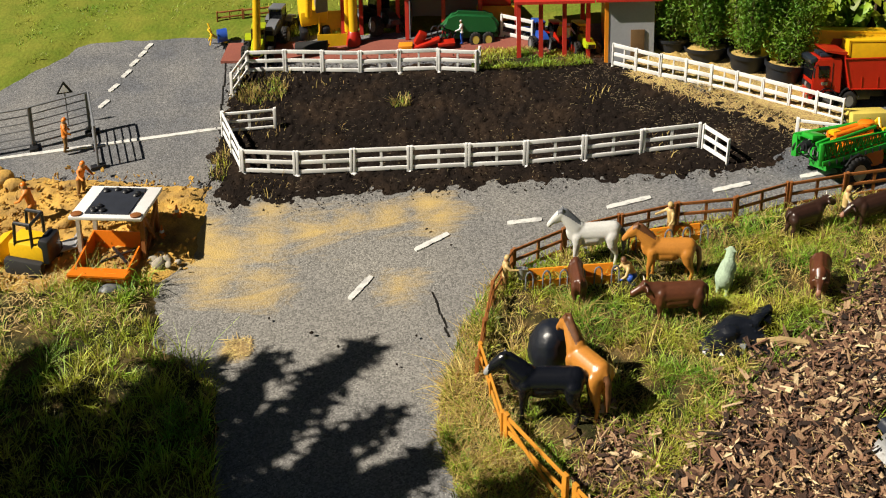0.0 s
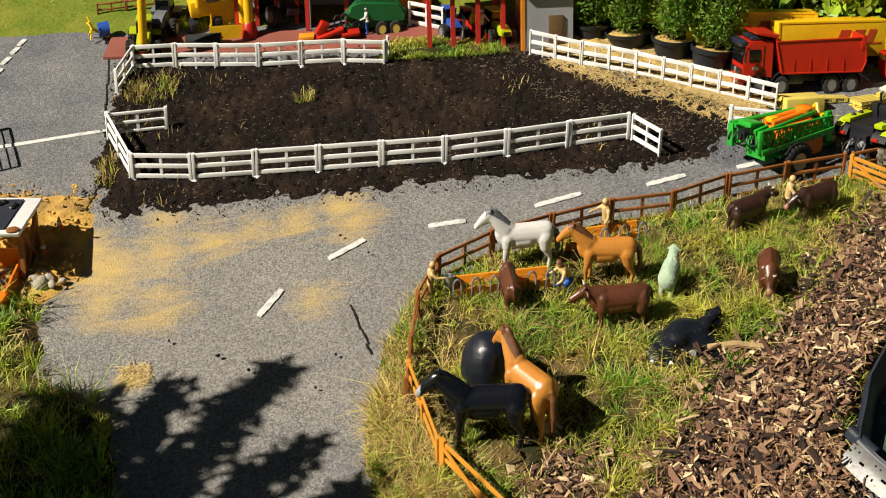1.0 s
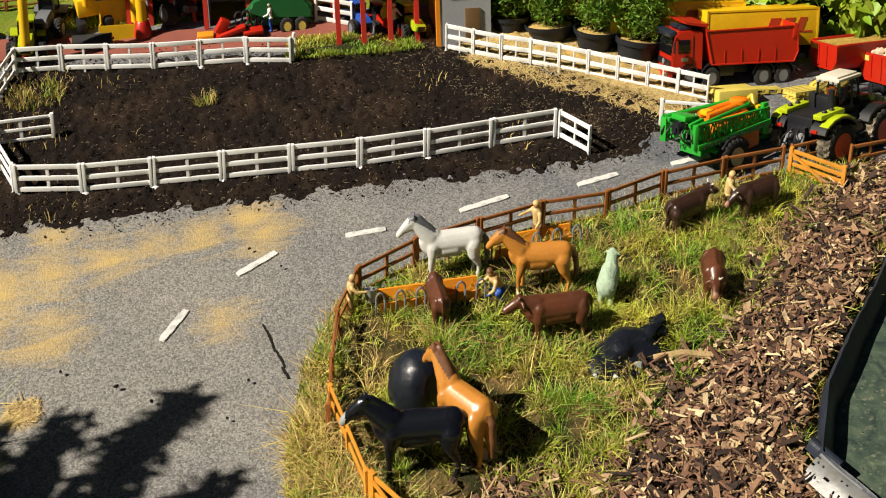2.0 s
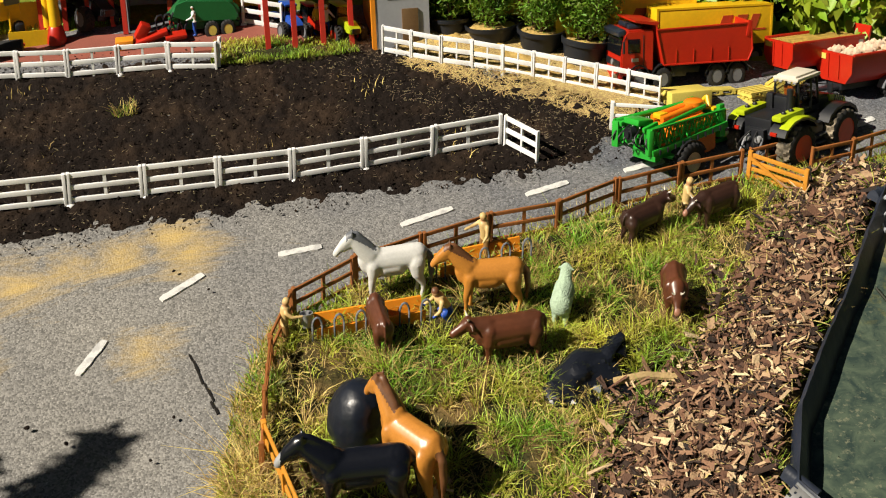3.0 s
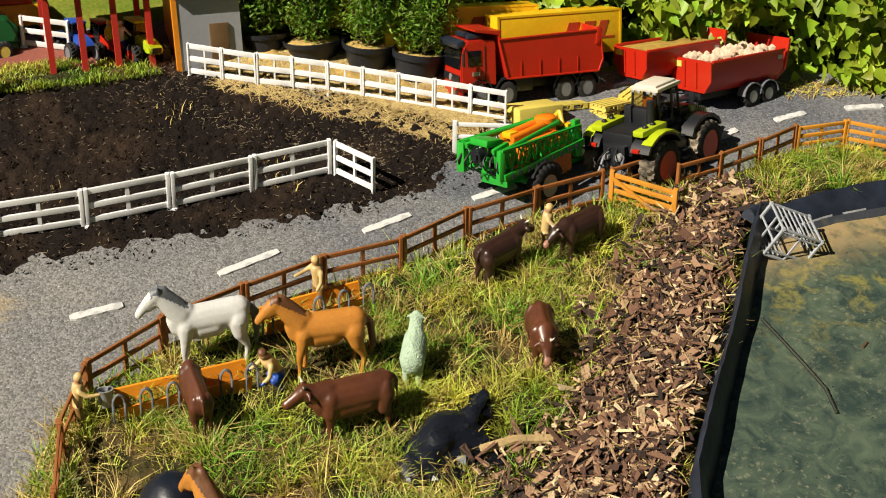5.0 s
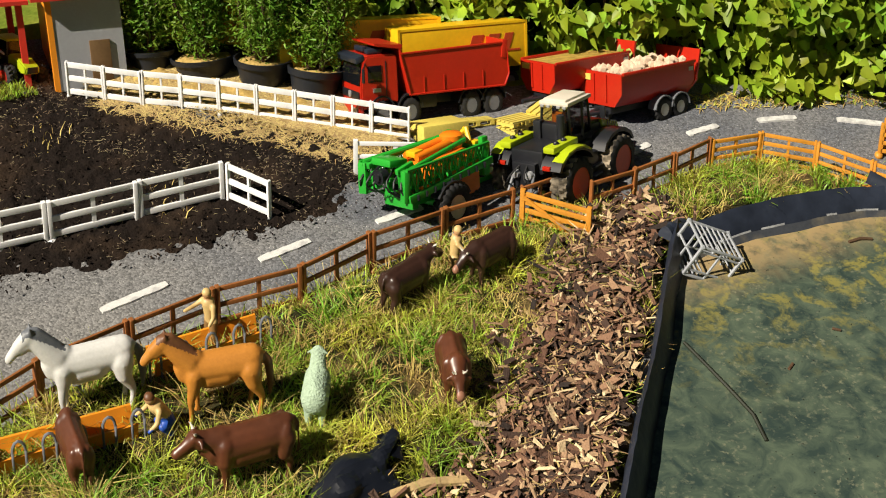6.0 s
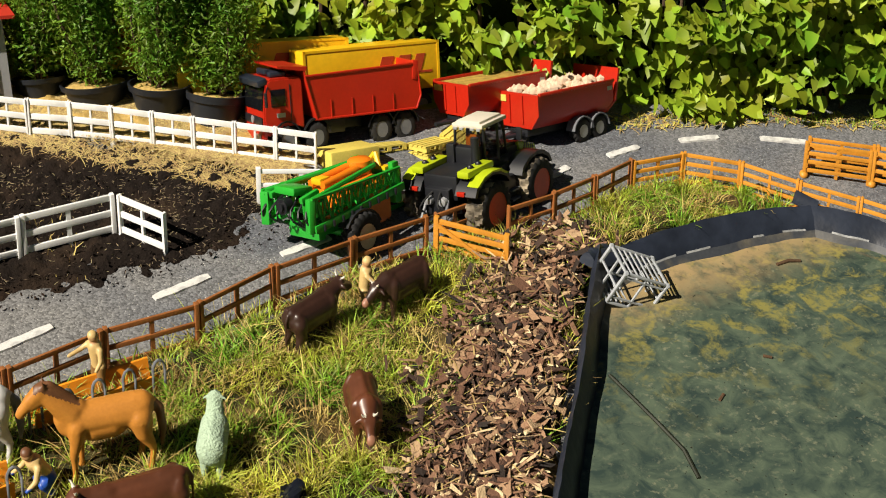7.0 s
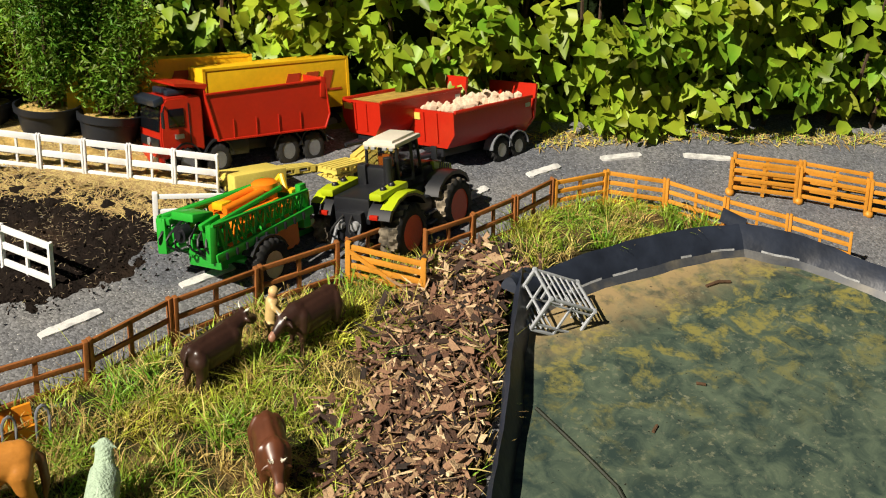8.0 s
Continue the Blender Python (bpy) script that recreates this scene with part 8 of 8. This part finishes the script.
rng = np.random.default_rng(31)
k = 21000
cx, cy = rng.uniform(0.30, 1.72, k * 3), rng.uniform(1.75, 3.05, k * 3)
spill = inside(cx, cy, SPILL)
dist = np.maximum(inside(cx, cy, CHIPS), spill) + 0.035 * rng.normal(size=cx.shape) + 0.05 * wavy(cx, cy, 12.0, 3.0)
ok = (dist > -0.01) & (inside(cx, cy, POND) < -0.035)
cx, cy, low = cx[ok][:k], cy[ok][:k], np.where(spill[ok][:k] > -0.06, 0.012, 0.0)
k = len(cx)
v = np.einsum("kij,kvj->kvi", turned(k, rng, 0.36), chip_shapes(k, 32)) + np.stack([cx, cy, 0.036 - low + rng.uniform(-0.014, 0.015, k)], -1)[:, None]
me = bpy.data.meshes.new("bark_chips")
me.from_pydata(v.reshape(-1, 3).tolist(), [], (np.array(CHIP_FACES)[None] + (np.arange(k) * 8)[:, None, None]).reshape(-1, 4).tolist())
me.materials.append(BARK_CHIP)
bed = tagged(new("bark_chips", me), "mass of reddish-brown bark chips beside the pond", "bark chips", kind="stuff")
clods = np.random.default_rng(41)
k = 9000
cx, cy = clods.uniform(-0.72, 1.25, k * 3), clods.uniform(3.20, 4.08, k * 3)
ok = inside(cx, cy, FIELD) + 0.03 * clods.normal(size=cx.shape) > -0.03
cx, cy = cx[ok][:k], cy[ok][:k]
k = len(cx)
v = np.einsum("kij,kvj->kvi", turned(k, clods, 0.8), chip_shapes(k, 42) * np.array([0.15, 0.30, 1.5])) + np.stack([cx, cy, 0.008 + clods.uniform(-0.006, 0.006, k)], -1)[:, None]
me = bpy.data.meshes.new("soil_clods")
me.from_pydata(v.reshape(-1, 3).tolist(), [], (np.array(CHIP_FACES)[None] + (np.arange(k) * 8)[:, None, None]).reshape(-1, 4).tolist())
me.materials.append(SOIL)
tagged(new("soil_clods", me), "dark crumbly clods of soil on the field", "soil", kind="stuff")

# the larger chips near the pond, each on its own
CHIP_ONE = bark_mat("bark_piece", True)
shapes = []
for k, s in enumerate(chip_shapes(14, 77) * 1.5):
    me = bpy.data.meshes.new("bark_piece")
    me.from_pydata(s.tolist(), [], CHIP_FACES)
    me.materials.append(CHIP_ONE)
    shapes.append(me)
rng = np.random.default_rng(78)
made = 0
while made < 260:
    x, y = rng.uniform(0.75, 1.65), rng.uniform(2.15, 2.98)
    if inside(np.array([x]), np.array([y]), CHIPS)[0] < 0.01 or inside(np.array([x]), np.array([y]), POND)[0] > -0.04:
        continue
    part("bark_piece", shapes[made % 14], None, chips, at=pose(x, y, 0.044, rng.normal() * 14, rng.normal() * 14, rng.uniform(0, 360)))
    made += 1

# crumbs of sand on the building site
rng = np.random.default_rng(91)
k = 1500
cx, cy = rng.uniform(-1.75, -0.70, k * 2), rng.uniform(2.90, 3.50, k * 2)
ok = inside(cx, cy, SANDPIT) + 0.03 * rng.normal(size=cx.shape) > 0.0
cx, cy = cx[ok][:k], cy[ok][:k]
k = len(cx)
v = np.einsum("kij,kvj->kvi", turned(k, rng, 0.8), chip_shapes(k, 92) * np.array([0.32, 0.9, 3.2])) + np.stack([cx, cy, 0.024 + rng.uniform(-0.008, 0.008, k)], -1)[:, None]
me = bpy.data.meshes.new("sand_crumbs")
me.from_pydata(v.reshape(-1, 3).tolist(), [], (np.array(CHIP_FACES)[None] + (np.arange(k) * 8)[:, None, None]).reshape(-1, 4).tolist())
me.materials.append(SAND)
tagged(new("sand_crumbs", me), "loose yellow crumbs and clods of sand", "sand", kind="stuff")


# ---- settle everything on the slope ----
LEVEL = {"toy tractor", "toy truck", "toy trailer", "toy sprayer", "toy barn", "toy shed", "potted plant", "toy wagon", "toy skip", "toy shelter", "onions", "grain", "straw bale", "bucket", "silage bale", "pallet"}
UPRIGHT = (Vector((0, 0, 1)) + UPHILL * math.tan(radians(4.5))).normalized()

def settle():
    """Moves each thing from the plan to its foot on the slope; what was upright stays upright."""
    bpy.context.view_layer.update()
    lay = HILL.to_3x3().to_4x4()
    for r in range(3):
        lay[r][2] = 0.0
    lay[2][2] = RISE
    done = {}
    roots = [o for o in scene.objects if o.parent is None and o.type in ("MESH", "EMPTY") and o != GROUND]
    jobs = []
    for root in roots:
        at = root.matrix_world.translation.copy()
        foot = lay @ at
        move = Matrix.Translation(-foot) @ lay
        if root.get("category") in LEVEL:
            a = root.matrix_world.to_3x3().col[0].copy()
            a.z = 0
            a.normalize()
            x = lay.to_3x3() @ a
            x = Vector((x.x, x.y, x.z * 0.30)).normalized()
            z = (UPRIGHT - x * x.dot(UPRIGHT)).normalized()
            y = z.cross(x)
            b = Vector((0, 0, 1)).cross(a)
            turn = Matrix((x, y, z)).transposed() @ Matrix((a, b, (0, 0, RISE)))
            move = turn.to_4x4() @ Matrix.Translation(-at)
            low = [p for o in (root, *root.children_recursive) if o.type == "MESH" for p in (move @ o.matrix_world @ Vector(c) for c in o.bound_box)]
            least = min(p.z for p in low)
            near = [p for p in low if p.z < least + 0.02]
            drop = max((p.z - math.tan(SLOPE) * (p.x * UPHILL.x + p.y * UPHILL.y)) for p in near)
            foot = foot - Vector((0, 0, min(max(drop, 0.0), 0.03)))
        for o in (root, *root.children_recursive):
            jobs.append((root, o, move @ o.matrix_world if o.type == "MESH" else None, foot))
    for root, o, m, foot in jobs:
        if m is not None:
            key = (o.data.name, tuple(round(c, 5) for row in m for c in row))
            if key not in done:
                me = o.data.copy()
                me.transform(m)
                done[key] = me
            o.data = done[key]
        o.matrix_parent_inverse = Matrix()
        o.matrix_basis = Matrix.Translation(foot) if o == root else Matrix()
    for me in [x for x in bpy.data.meshes if not x.users]:
        bpy.data.meshes.remove(me)


settle()
